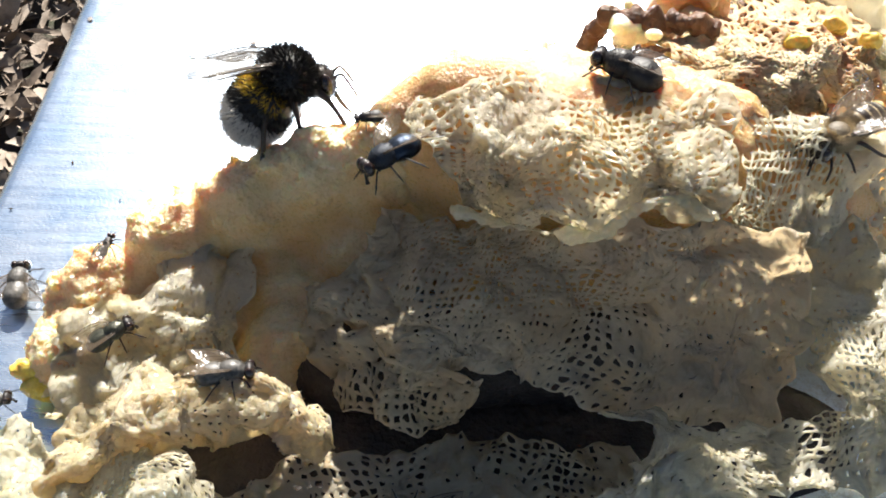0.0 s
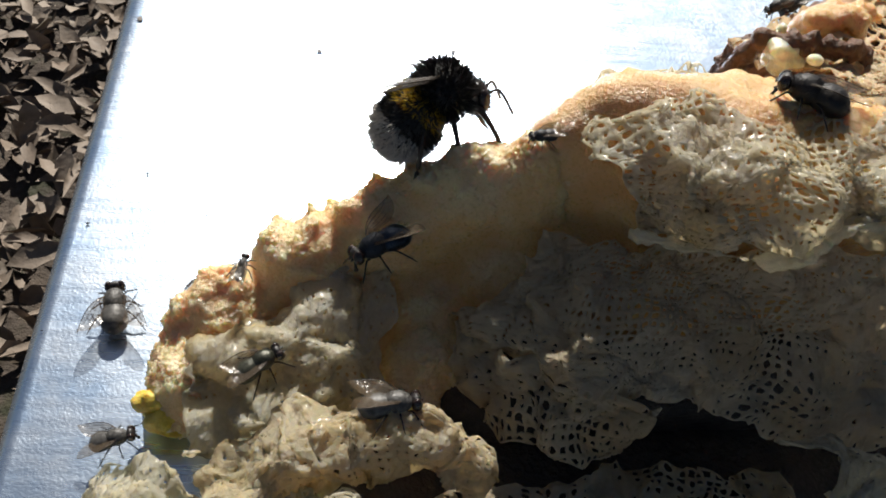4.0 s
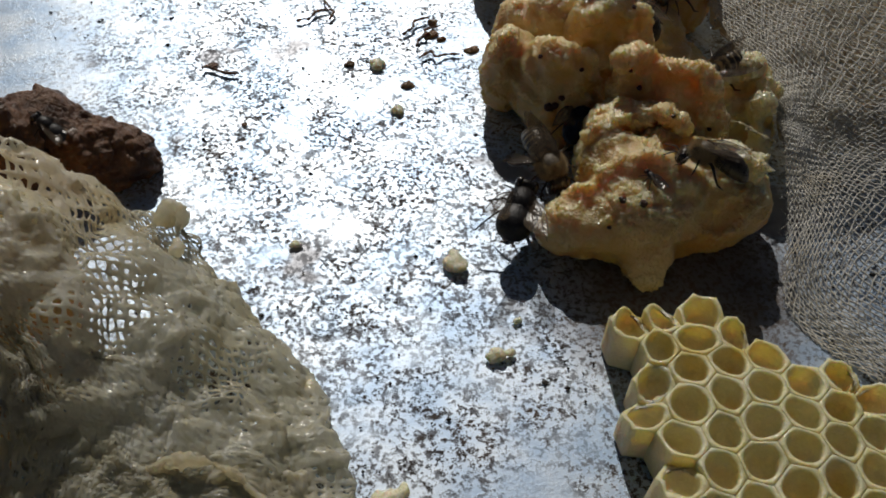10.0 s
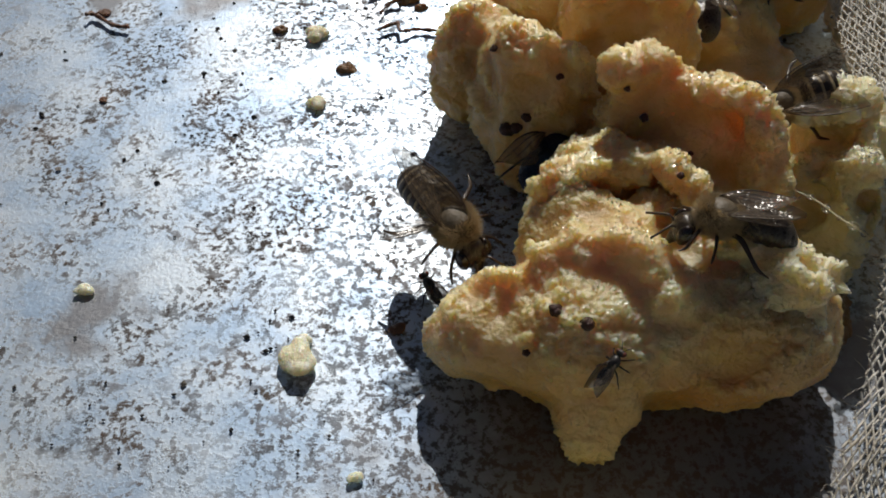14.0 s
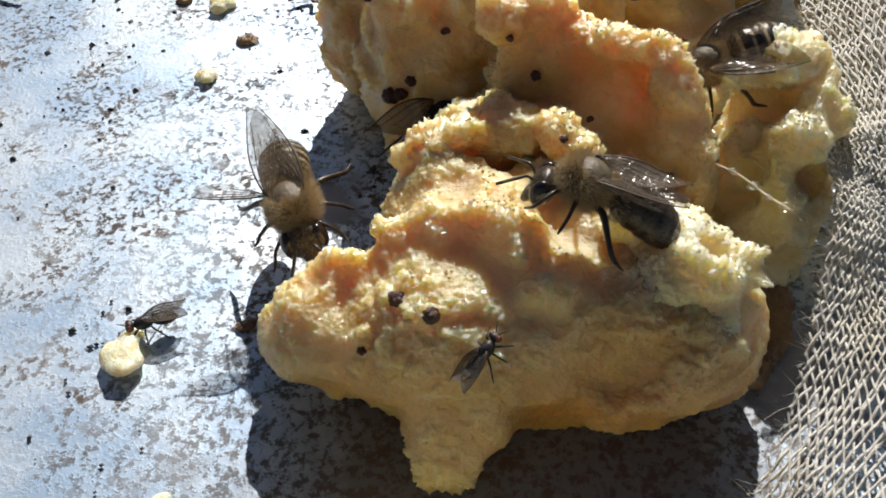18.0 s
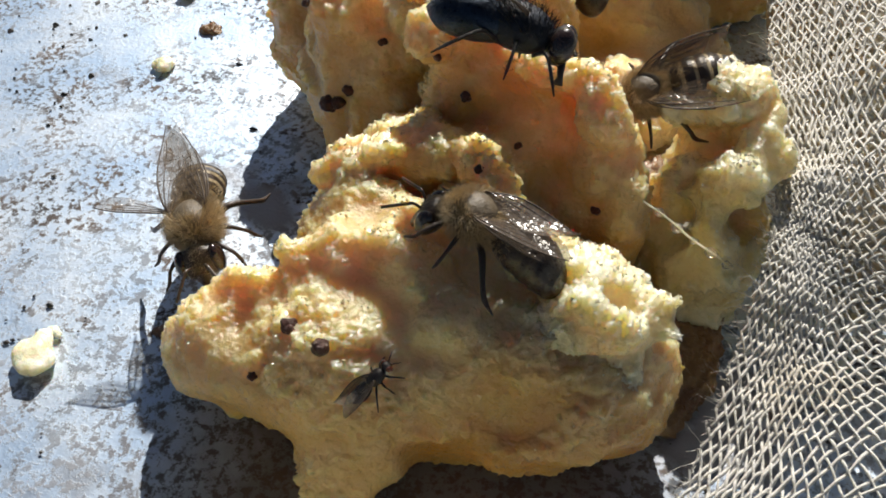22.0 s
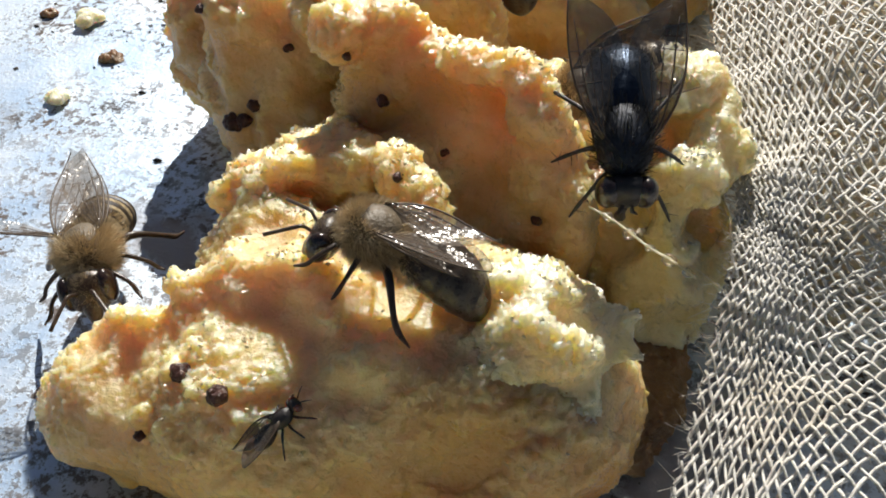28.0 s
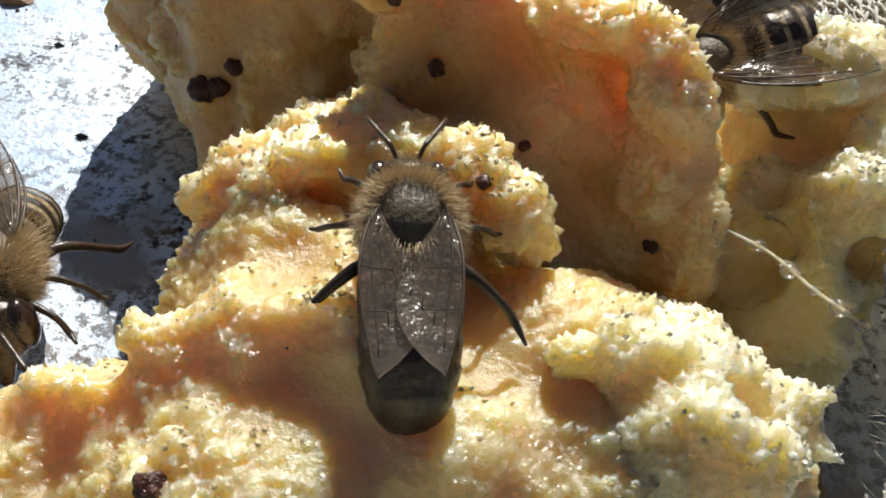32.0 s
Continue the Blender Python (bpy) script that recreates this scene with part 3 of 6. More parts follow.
def grains(v, f, count, seed, size=(0.16, 0.36), low=0.0, where=None):
    """Sugar crystals strewn over the sun-facing faces of a clod."""
    rng = np.random.default_rng(seed)
    F = np.array(f)
    a, b, c = v[F[:, 0]], v[F[:, 1]], v[F[:, 2]]
    n = np.cross(b - a, c - a)
    area = np.linalg.norm(n, axis=1)
    n = n / (area[:, None] + 1e-9)
    mid = (a + b + c) / 3
    bulge = (v - relax(v, f, 60))[F[:, 0]]
    bulge = np.clip(0.30 + 1.2 * (bulge * n).sum(1), 0.08, 1)
    # weights follow the sun's direction, so the sparkle sits on the sunlit side
    w = bulge * area * np.clip(n @ np.array((0.03, 0.6, 0.8)) - 0.55 - low, 0, 1) * np.clip(0.5 + 1.2 * fbm(mid, 4.0, 2, seed + 4), 0.12, 1) * (mid[:, 2] > 1.2)
    if where is not None:
        w = w * where[F[:, 0]] ** 2
    pick = rng.choice(len(F), count, p=w / w.sum())
    octa = np.array([(1, 0, 0), (-1, 0, 0), (0, 1, 0), (0, -1, 0), (0, 0, 1), (0, 0, -1)], float)
    tri = np.array([(0, 2, 4), (2, 1, 4), (1, 3, 4), (3, 0, 4), (2, 0, 5), (1, 2, 5), (3, 1, 5), (0, 3, 5)])
    u = rng.random((count, 2))
    u = np.where(u.sum(1)[:, None] > 1, 1 - u, u)
    p = a[pick] + (b - a)[pick] * u[:, :1] + (c - a)[pick] * u[:, 1:]
    q = rng.normal(size=(count, 4))
    q /= np.linalg.norm(q, axis=1)[:, None]
    W, X, Y, Z = q.T
    R = np.stack([1 - 2 * (Y * Y + Z * Z), 2 * (X * Y - Z * W), 2 * (X * Z + Y * W), 2 * (X * Y + Z * W), 1 - 2 * (X * X + Z * Z), 2 * (Y * Z - X * W), 2 * (X * Z - Y * W), 2 * (Y * Z + X * W), 1 - 2 * (X * X + Y * Y)], -1).reshape(-1, 3, 3)
    s = rng.uniform(*size, (count, 1, 3)) * rng.uniform(0.6, 1.3, (count, 1, 1))
    P = np.einsum("nij,nkj->nki", R, octa[None] * s) + p[:, None] + n[pick][:, None] * 0.06
    return P.reshape(-1, 3), (tri[None] + 6 * np.arange(count)[:, None, None]).reshape(-1, 3)


SURFACES = []
TOWARDS = Vector((0.0, -0.60, 0.80))


def onto(p, lift=0.0):
    """The place where a small thing near p lies on the clods, and the way out of the surface."""
    q = Vector(p)
    best = None
    for tree in SURFACES:
        hit, n, _, d = tree.ray_cast(q + TOWARDS * 25, -TOWARDS, 45)
        if hit is not None and (best is None or d < best[2]):
            best = (hit, n, d)
    return q if best is None else best[0] + best[1] * lift


def clod(name, label, blobs, mat, level=6, seed=0, category="honey lump", group="", **kw):
    v, f = lump_shape(blobs, level, seed=seed, **kw)
    if level > 5:
        SURFACES.append(BVHTree.FromPolygons([tuple(p) for p in v.tolist()], f))
    base = np.array([v[:, 0].mean(), v[:, 1].mean(), v[:, 2].min()])
    return thing(name, label, category, tuple(base), group, data=mesh_of(name, v - base, f, mat))


# ---- crystallised honey lumps ----
ROUGH = ((10, 1.4), (4.2, 0.6), (1.6, 0.20), (0.7, 0.20))
HONEY = "crystallised honey lumps on the lid"


def melted(blobs, step, soft, hollows=()):
    """The skin of a soft union of ellipsoids (x, y, z, rx, ry, rz) less some hollows, as even quads of about `step` mm."""
    B = np.array(blobs, float)
    lo, hi = (B[:, :3] - B[:, 3:]).min(0) - 1.2, (B[:, :3] + B[:, 3:]).max(0) + 1.2
    lo[2] = -2 * step
    ax = [np.arange(l, h + step, step) for l, h in zip(lo, hi)]
    shape = tuple(len(a) for a in ax)

    def part_of(b, reach):
        sl = [slice(max(0, int((b[k] - b[3 + k] - reach - lo[k]) / step)), max(0, int((b[k] + b[3 + k] + reach - lo[k]) / step) + 2)) for k in range(3)]
        q = [(ax[k][sl[k]] - b[k]).astype(np.float32) for k in range(3)]
        k0 = np.sqrt((q[0][:, None, None] / b[3]) ** 2 + (q[1][None, :, None] / b[4]) ** 2 + (q[2][None, None, :] / b[5]) ** 2)
        k1 = np.sqrt((q[0][:, None, None] / b[3] ** 2) ** 2 + (q[1][None, :, None] / b[4] ** 2) ** 2 + (q[2][None, None, :] / b[5] ** 2) ** 2)
        return tuple(sl), k0 * (k0 - 1) / (k1 + 1e-6)

    total = np.full(shape, 1e-6, np.float32)
    for b in B:
        sl, d = part_of(b, 7 * soft)
        total[sl] += np.exp(np.clip(-d / soft, -14, 40))
    phi = -soft * np.log(total)
    for b in hollows:
        sl, d = part_of(np.array(b, float), 3.0)
        phi[sl] = np.maximum(phi[sl], -d) + 0.35 * np.exp(-np.abs(phi[sl] + d) * 1.1)
    phi = np.maximum(phi, (0.05 - ax[2])[None, None, :].astype(np.float32))
    ins = phi < 0
    n = [k - 1 for k in shape]
    acc, cnt = np.zeros((*n, 3), np.float32), np.zeros(n, np.float32)
    for axis in range(3):
        o = [k for k in range(3) if k != axis]
        for u in (0, 1):
            for w in (0, 1):
                at = [0, 0, 0]
                at[o[0]], at[o[1]] = u, w
                p = tuple(slice(at[k], at[k] + n[k]) for k in range(3))
                at[axis] = 1
                q = tuple(slice(at[k], at[k] + n[k]) for k in range(3))
                hit = ins[p] != ins[q]
                fp, fq = phi[p][hit], phi[q][hit]
                pos = np.zeros((len(fp), 3), np.float32)
                pos[:, axis], pos[:, o[0]], pos[:, o[1]] = fp / (fp - fq), u, w
                acc[hit] += pos
                cnt[hit] += 1
    has = cnt > 0
    ids = np.full(n, -1, np.int64)
    ids[has] = np.arange(has.sum())
    v = (np.argwhere(has) + acc[has] / cnt[has][:, None]) * step + lo
    quads = []
    for axis in range(3):
        o = [(axis + 1) % 3, (axis + 2) % 3]
        a = [slice(1, n[k]) for k in range(3)]
        c = list(a)
        a[axis], c[axis] = slice(0, n[axis]), slice(1, n[axis] + 1)
        inside, beyond = ins[tuple(a)], ins[tuple(c)]
        cell = []
        for u, w in ((0, 0), (1, 0), (1, 1), (0, 1)):
            sl = [None] * 3
            sl[axis], sl[o[0]], sl[o[1]] = slice(0, n[axis]), slice(u, u + n[o[0]] - 1), slice(w, w + n[o[1]] - 1)
            cell.append(ids[tuple(sl)])
        Q = np.stack(cell, -1)
        quads += [Q[inside & ~beyond], Q[~inside & beyond][:, ::-1]]
    q = np.concatenate(quads)
    return v, np.concatenate([q[:, [0, 1, 2]], q[:, [0, 2, 3]]])


def crust(points, count, seed, size=(0.45, 0.95), loose=0.7):
    """Little knobs of sugar along a broken crest."""
    rng = np.random.default_rng(seed)
    line = smooth_line(points, 12)
    return [(*(line[rng.integers(len(line))] + rng.normal(0, loose, 3) * (1, 1, 0.5)), *(rng.uniform(*size) * rng.uniform(0.8, 1.2, 3))) for _ in range(count)]


def honey(label, blobs, mat, seed, crystals, step=0.22, soft=0.55, hollows=(), grain_mm=0.05, name="honey_lump", low=1.0, category="honey lump", group=HONEY):
    """A broken lump of set honey: scooped faces are smooth and waxy, crests and broken edges crumbly with sugar."""
    v, f = melted(blobs, step, soft, hollows)
    n = vertex_normals(v, f)
    v = v + n * (low * (0.75 * fbm(v, 9.0, 2, seed) + 0.38 * (0.5 - 1.8 * np.abs(fbm(v, 3.6, 2, seed + 11)))))[:, None]
    v = relax(v, f, 2)
    n = vertex_normals(v, f)
    bulge = ((v - relax(v, f, 36)) * n).sum(1)
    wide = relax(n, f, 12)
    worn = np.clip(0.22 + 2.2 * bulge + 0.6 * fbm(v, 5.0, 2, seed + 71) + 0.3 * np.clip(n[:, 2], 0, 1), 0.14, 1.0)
    knob = 1.9 * np.abs(fbm(v, 1.5, 2, seed + 22)) - 0.5
    bead = 1.9 * np.abs(fbm(v, 0.62, 2, seed + 33)) - 0.5
    v = v + n * (worn * (0.24 * knob + 0.19 * bead) + grain_mm * (0.3 + 1.6 * worn) * np.random.default_rng(seed).normal(size=len(v)))[:, None]
    v[:, 2] = np.maximum(v[:, 2], 0.03)
    SURFACES.append(BVHTree.FromPolygons([tuple(p) for p in v.tolist()], f.tolist()))
    base = np.array([v[:, 0].mean(), v[:, 1].mean(), v[:, 2].min()])
    ob = thing(name, label, category, tuple(base), group)
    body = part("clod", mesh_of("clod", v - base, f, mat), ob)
    # upward faces weigh most: sunlit tops kept in the colour, plus sugar
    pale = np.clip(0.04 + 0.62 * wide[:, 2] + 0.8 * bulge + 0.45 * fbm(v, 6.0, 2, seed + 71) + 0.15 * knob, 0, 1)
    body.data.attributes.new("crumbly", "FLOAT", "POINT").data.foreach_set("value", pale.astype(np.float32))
    if crystals:
        gv, gf = grains(v, f, crystals, seed, (0.06, 0.17), where=pale)
        tagged(part("sugar_grain", mesh_of("sugar_grain", gv - base, gf, M_GRAIN_PALE if mat is M_FONDANT_PALE else M_GRAIN, False), ob, "glassy sugar crystals"), kind="stuff")
    return ob


honey("large amber lump of crystallised honey with dark pits", [
    (169, 106, 5.6, 8.6, 7.2, 7.4), (161.8, 106.2, 5.0, 6.8, 5.6, 5.4), (157.2, 105.8, 4.6, 3.4, 3.4, 2.8), (183, 107.2, 5.4, 8.6, 7.8, 6.8), (176, 107, 5.0, 6, 6.8, 7.2),
    (171, 112.5, 5.5, 8, 5, 8.4), (168.5, 115, 6, 5, 4, 7.8), (175, 115.5, 6, 4, 3.5, 7.6), (180, 112, 5.5, 7.5, 4.5, 7.8), (170.3, 100.2, 3.4, 3.4, 3.4, 3.0), (169.2, 97.6, 1.6, 2.4, 2.8, 1.8)]
    + crust([(160, 108, 9.6), (164, 108.5, 12), (168, 110.5, 13.4), (173, 109, 13.2), (175.6, 105, 11.6)], 26, 5, (0.5, 1.0)),
    M_FONDANT, 1, 500, 0.2, 0.6, [(179.4, 99.2, 9.0, 3.6, 2.2, 2.4), (181.8, 100.2, 9.8, 2.6, 2.0, 1.9), (160, 97.0, 0, 8, 4.0, 2.6), (184, 97.0, 0, 9, 4.0, 2.6)])
honey("pale crumbly block of crystallised honey on the large lump", [
    (185.4, 109.5, 8.8, 3.8, 4.6, 5.2), (182.6, 110.5, 8.6, 3.4, 3.6, 4.6), (187.8, 110.5, 6.8, 2.8, 3.6, 4.6), (186.8, 105.6, 7.6, 2.8, 2.4, 3.8)]
    + crust([(181, 108.5, 12.6), (184, 108, 13.4), (187, 107, 12), (189, 109, 10.6)], 30, 6, (0.5, 1.1), 0.9),
    M_FONDANT_PALE, 7, 200, 0.2, 0.5, [(186.8, 107.6, 13.6, 1.3, 0.9, 1.0)], 0.06)
honey("ridged amber ledge of crystallised honey with a glassy crest", [
    (173.2, 126.2, 9.4, 2.4, 2.6, 9.2), (175.6, 126.0, 9.4, 2.5, 2.6, 9.0), (178.0, 125.2, 8.4, 3.0, 3.0, 8.4), (180.5, 124.2, 9.5, 3.6, 3.2, 9.2), (184.4, 121.6, 8.2, 3.2, 3.4, 8.4), (186.6, 119.0, 6.4, 2.4, 2.8, 6.4),
    (176.5, 121.5, 6, 5.5, 4.0, 7.6), (183, 119.5, 4.5, 4.5, 3.0, 6.0),
    (170.5, 121.6, 6, 5.2, 3.6, 7.8), (169.8, 118.6, 6, 4.6, 3.2, 8.4), (166.8, 117.4, 5.5, 3.0, 2.8, 8.0), (173.4, 119.0, 7, 2.8, 2.6, 8.2), (177, 117.0, 11.6, 1.2, 1.2, 2.6)]
    + crust([(171.4, 125.6, 18.6), (174, 126.0, 19.4), (177, 125.4, 17.8), (180, 124, 18.2), (182.6, 122.6, 18.8), (185.4, 120.4, 15.8)], 34, 8, (0.4, 0.9), 0.5)
    + crust([(166.0, 117.4, 11.8), (167, 117.4, 12.8), (170, 118.4, 13.8), (173, 119.0, 14.2)], 24, 9, (0.4, 0.8), 0.9)
    + crust([(175.6, 118.0, 15.0), (177.2, 115.8, 15.4), (178.8, 114.6, 14.0)], 14, 10, (0.3, 0.6), 0.4),
    M_FONDANT, 2, 400, 0.2, 0.5, [(180.2, 117.8, 14.0, 2.9, 2.4, 2.8)])
honey("rounded amber lump of crystallised honey with a dark burnt spot", [
    (164.2, 132.2, 8, 5.6, 4.8, 9.0), (161.8, 134.6, 8.4, 4.2, 4.6, 9.4), (165.2, 129.2, 6, 4.6, 3.2, 7.0), (168, 131.8, 7, 4.4, 4.2, 8.4), (157.4, 140.4, 8, 4.8, 5, 8.6)]
    + crust([(159.6, 132, 16), (163, 132, 17.2), (166.4, 132, 16.6)], 16, 11, (0.5, 1.0), 0.9),
    M_FONDANT, 3, 200, 0.24, 0.6, low=1.5)
honey("tall amber lump of crystallised honey behind the others", [
    (171.5, 138.5, 10, 5.2, 4.6, 11.5), (176.4, 137.6, 10, 4.4, 4.4, 11.0), (171, 134.6, 6, 5.6, 3.4, 9), (166.5, 146, 8, 6, 6, 10.5), (161, 149, 6, 4.5, 5, 9)]
    + crust([(168, 137, 20.6), (172, 137, 21.4), (177, 136, 20.8)], 18, 12, (0.5, 1.0), 0.9),
    M_FONDANT, 4, 200, 0.26, 0.6, low=1.5)
honey("pale greenish lump of crystallised honey beside the gauze", [
    (194.0, 128.6, 6, 4.2, 4.0, 8.6), (195.0, 122.5, 4.0, 3.6, 4.6, 8.4), (191.4, 123.5, 4, 3.6, 4.2, 7.0), (193.4, 118.4, 3, 3.4, 3.0, 6.6)]
    + crust([(191, 127, 13.4), (194, 127.6, 14), (196, 124.5, 12.2), (194, 121, 11.6), (192, 119, 9.5)], 60, 13, (0.5, 1.1), 0.75),
    M_FONDANT_PALE, 5, 250, 0.22, 0.5, [(192.6, 124.6, 12.6, 1.6, 1.4, 1.6), (195.6, 119.8, 9.6, 1.4, 1.4, 1.8)], low=1.5)
honey("amber bank of crystallised honey behind the lumps", [
    (186, 152, 3, 8, 7, 8), (181, 160, 6, 12, 8, 14), (194, 162, 6, 9, 8, 13), (190, 146, 0, 8, 9, 5), (186, 138, 1, 6, 6, 6)],
    M_FONDANT, 8, 200, 0.36, 0.8)
# mostly out of view; its height is there to shade the bank
honey("amber lump of honey at the far end, raised to cast shade", [
    (180, 176, 10, 9, 8, 24), (194, 174, 10, 9, 8, 26), (168, 178, 6, 9, 7, 14)],
    M_FONDANT, 9, 0, 0.7, 0.9)
# the bed's shade is put into its dark colour
honey("flat bed of honey under the lumps, shade in its dark brown", [
    (190, 140, 0, 8, 12, 2.2), (184, 128, 0, 9, 12, 2.5), (191, 118, 0, 5, 12, 2.0)],
    M_BED, 6, 0, 0.34, 1.0)


# ---- honeycomb ----
def honeycomb():
    """Natural comb: round-mouthed cells on a six-sided lattice with shared thin walls, warped and ragged at the border."""
    pitch = 5.2
    s = pitch / math.sqrt(3)
    turn = radians(4)
    org = np.array([167.8, 77.4])
    base = np.array([170, 68, 0.0])
    top = thing("honeycomb_piece", "broken piece of pale yellow honeycomb with empty cells", "honeycomb", tuple(base))
    n, height = 24, 7.7
    ang = 2 * np.pi * np.arange(n) / n + np.pi / 6
    hexr = s * np.cos(np.pi / 6) / np.cos(((ang + np.pi / 6) % (np.pi / 3)) - np.pi / 6)
    for i in range(-12, 16):
        for j in range(-13, 5):
            a, b = (i + 0.5 * (j % 2)) * pitch, j * pitch * math.sqrt(3) / 2
            x = org[0] + a * math.cos(turn) - b * math.sin(turn)
            y = org[1] + a * math.sin(turn) + b * math.cos(turn)
            rng = random.Random(i * 100 + j)
            left, right = 161.5 - (88 - y) * 0.11, 172 + (88 - y) * 1.05
            if not (20 < y < 88 and left + rng.uniform(-0.8, 0.8) < x < min(right, 204)):
                continue
            border = x < left + 3.4 or y > 84 or x > right - 4
            mouth = pitch / 2 - 0.42 - 0.16 * rng.random()
            deep = 3.9 + 0.8 * rng.random()
            torn = np.zeros(n)
            if border:
                torn = 1.9 * np.clip(np.cos(ang - rng.uniform(0, 6.28)), 0, 1) + 0.5 * np.array([rng.random() for _ in range(n)])
            rings = []
            for r, share, z, edge in ((0, 1.0, 0.3, 0), (0, 1.0, height - 0.25, 1), (-0.05, 0.98, height - 0.02, 1), (0.2, 0.45, height + 0.10, 1), (0.03, 0.12, height + 0.02, 1), (-0.06, 0.06, height - 0.35, 1), (-0.05, 0.10, height - 1.6, 0), (-0.2, 0.30, deep + 1.1, 0), (-0.75, 0.4, deep + 0.35, 0), (-1.9, 0.4, deep, 0)):
                rad = share * hexr + (1 - share) * mouth + r
                rings.append(np.stack([x + rad * np.cos(ang + turn), y + rad * np.sin(ang + turn), z - torn * edge], -1))
            v = np.concatenate(rings)
            # the whole sheet is warped, so that neighbours stay joined
            v[:, 0] += 0.55 * fbm(v * (1, 1, 0.2), 7.0, 2, 401)
            v[:, 1] += 0.55 * fbm(v * (1, 1, 0.2), 7.0, 2, 402)
            v[:, 2] += (0.9 * fbm(v * (1, 1, 0), 9.0, 2, 403) + 0.14 * fbm(v, 1.4, 2, 404)) * np.clip((v[:, 2] - 0.5) / 4, 0, 1)
            m = len(rings)
            f = [(q * n + k, q * n + (k + 1) % n, (q + 1) * n + (k + 1) % n, (q + 1) * n + k) for q in range(m - 1) for k in range(n)] + [tuple((m - 1) * n + k for k in range(n))]
            part("cell", mesh_of("cell", v - base, f, M_WAX), top)
    return top


honeycomb()


# ---- dry woven gauze ----
def woven_gauze():
    net = [[(200, 176, 6), (213, 176, 12), (240, 176, 14)], [(199.5, 160, 8), (211, 160, 14), (240, 160, 16)], [(198.3, 140, 9), (209, 141, 15), (240, 140, 16)],
           [(197.8, 124, 10), (207, 122, 12.5), (240, 120, 12)], [(196.6, 116, 9), (206, 113, 8), (240, 112, 8)], [(193.5, 104, 5), (205, 102, 7.5), (240, 100, 7)],
           [(188.5, 89, 0.8), (201, 86, 4), (240, 80, 5)], [(196, 74, 0.6), (212, 70, 1.2), (240, 64, 1.2)]]
    W, L, pitch = 42.0, 108.0, 1.0
    us, vs = np.linspace(0, 1, 85), np.linspace(0, 1, 217)
    P = net_surface(net, us, vs)
    N = normals(P)
    dense = np.clip((0.57 - vs) * 12, 0, 1)[:, None]
    flat = P.reshape(-1, 3)
    P = P + N * (0.9 * fbm(flat, 9, 3, 61).reshape(P.shape[:2]) + dense * 0.45 * fbm(flat, 2.6, 2, 63).reshape(P.shape[:2]))[..., None]
    N = normals(P)
    N = N * np.sign(N[..., 2:].mean())

    def at(a, b):
        x, y = np.clip(a / W, 0, 1) * 84, np.clip(b / L, 0, 1) * 216
        i, j = np.minimum(x.astype(int), 83), np.minimum(y.astype(int), 215)
        s, t = (x - i)[:, None], (y - j)[:, None]
        mixg = lambda G: (1 - s) * (1 - t) * G[j, i] + s * (1 - t) * G[j, i + 1] + (1 - s) * t * G[j + 1, i] + s * t * G[j + 1, i + 1]
        return mixg(P), mixg(N)

    rng = np.random.default_rng(8)
    sets = {"warp_thread": [], "weft_thread": []}
    r2 = math.sqrt(0.5)
    for name, sign, layer in (("warp_thread", 1, 0), ("weft_thread", -1, 0), ("warp_thread", 1, 1), ("weft_thread", -1, 1)):
        for n, c in enumerate(np.arange(-W - L + 0.37 * pitch * layer, W + L, pitch)):
            s = np.arange(-180, 180, 0.45)
            # lozenges a little longer than wide; the under layer lies turned
            k = 0.62 if layer == 0 else 0.74
            a = c * r2 + s * k
            b = -sign * c * r2 + sign * s * math.sqrt(1 - k * k) + L * 0.5
            wob = 0.30 * vnoise(np.stack([s / 2.5, np.full(len(s), n * 7.1), np.full(len(s), sign * 3.0)], -1), 5)
            a, b = a + wob, b + wob
            ok = (a > 0) & (a < W) & (b > 0) & (b < (L if layer == 0 else L * 0.57))
            if ok.sum() < 4:
                continue
            p, nn = at(a[ok], b[ok])
            over = np.sin(s[ok] / pitch * np.pi * 1.0 + n * np.pi) * 0.13 * sign
            p = p + nn * (over - 0.9 * layer + 0.05 * rng.normal(size=len(over)))[:, None]
            p[:, 2] = np.maximum(p[:, 2], 0.15)
            sets[name].append(tube(p, 0.092 + 0.045 * np.abs(vnoise(np.stack([s[ok], s[ok] * 0 + n, s[ok] * 0], -1), 2)), 4, False))
    top = thing("gauze_cloth", "dry whitish cotton gauze lying over the lid beside the honey", "cloth", (210, 120, 0))
    for name, tubes in sets.items():
        v, f = cat(tubes)
        part(name, mesh_of(name, v - (210, 120, 0), f, M_THREAD), top)
    under = P[:132:24, ::14] - N[:132:24, ::14] * 2.4
    under[..., 2] = np.maximum(under[..., 2], 0.3)
    v, f, thick = net_cloth(under - (210, 120, 0), pitch=0.8, wrinkle=0.5, size=8, open_=0.30, vary=0.2, seed=62, floor=0.2, calm=0.6)
    solid_cloth(part("under_layer", mesh_of("under_layer", v, f, M_CLOTH_GREY), top, "greyish under layer of the gauze"), thick)
    fuzz = []
    for _ in range(1500):
        a, b = (rng.uniform(0, 1.2) if rng.random() < 0.35 else rng.uniform(0, W)), rng.uniform(0, L)
        p, nn = at(np.array([a]), np.array([b]))
        d = nn[0] * 0.5 + rng.normal(0, 0.6, 3) + ((-0.5, 0, 0) if a < 1.3 else (0, 0, 0))
        bend = rng.normal(0, 0.4, 3)
        l = rng.uniform(0.5, 1.5)
        fuzz.append(tube([p[0], p[0] + d * l * 0.5, p[0] + d * l + bend * l * 0.6], [0.02, 0.016, 0.01], 3, False))
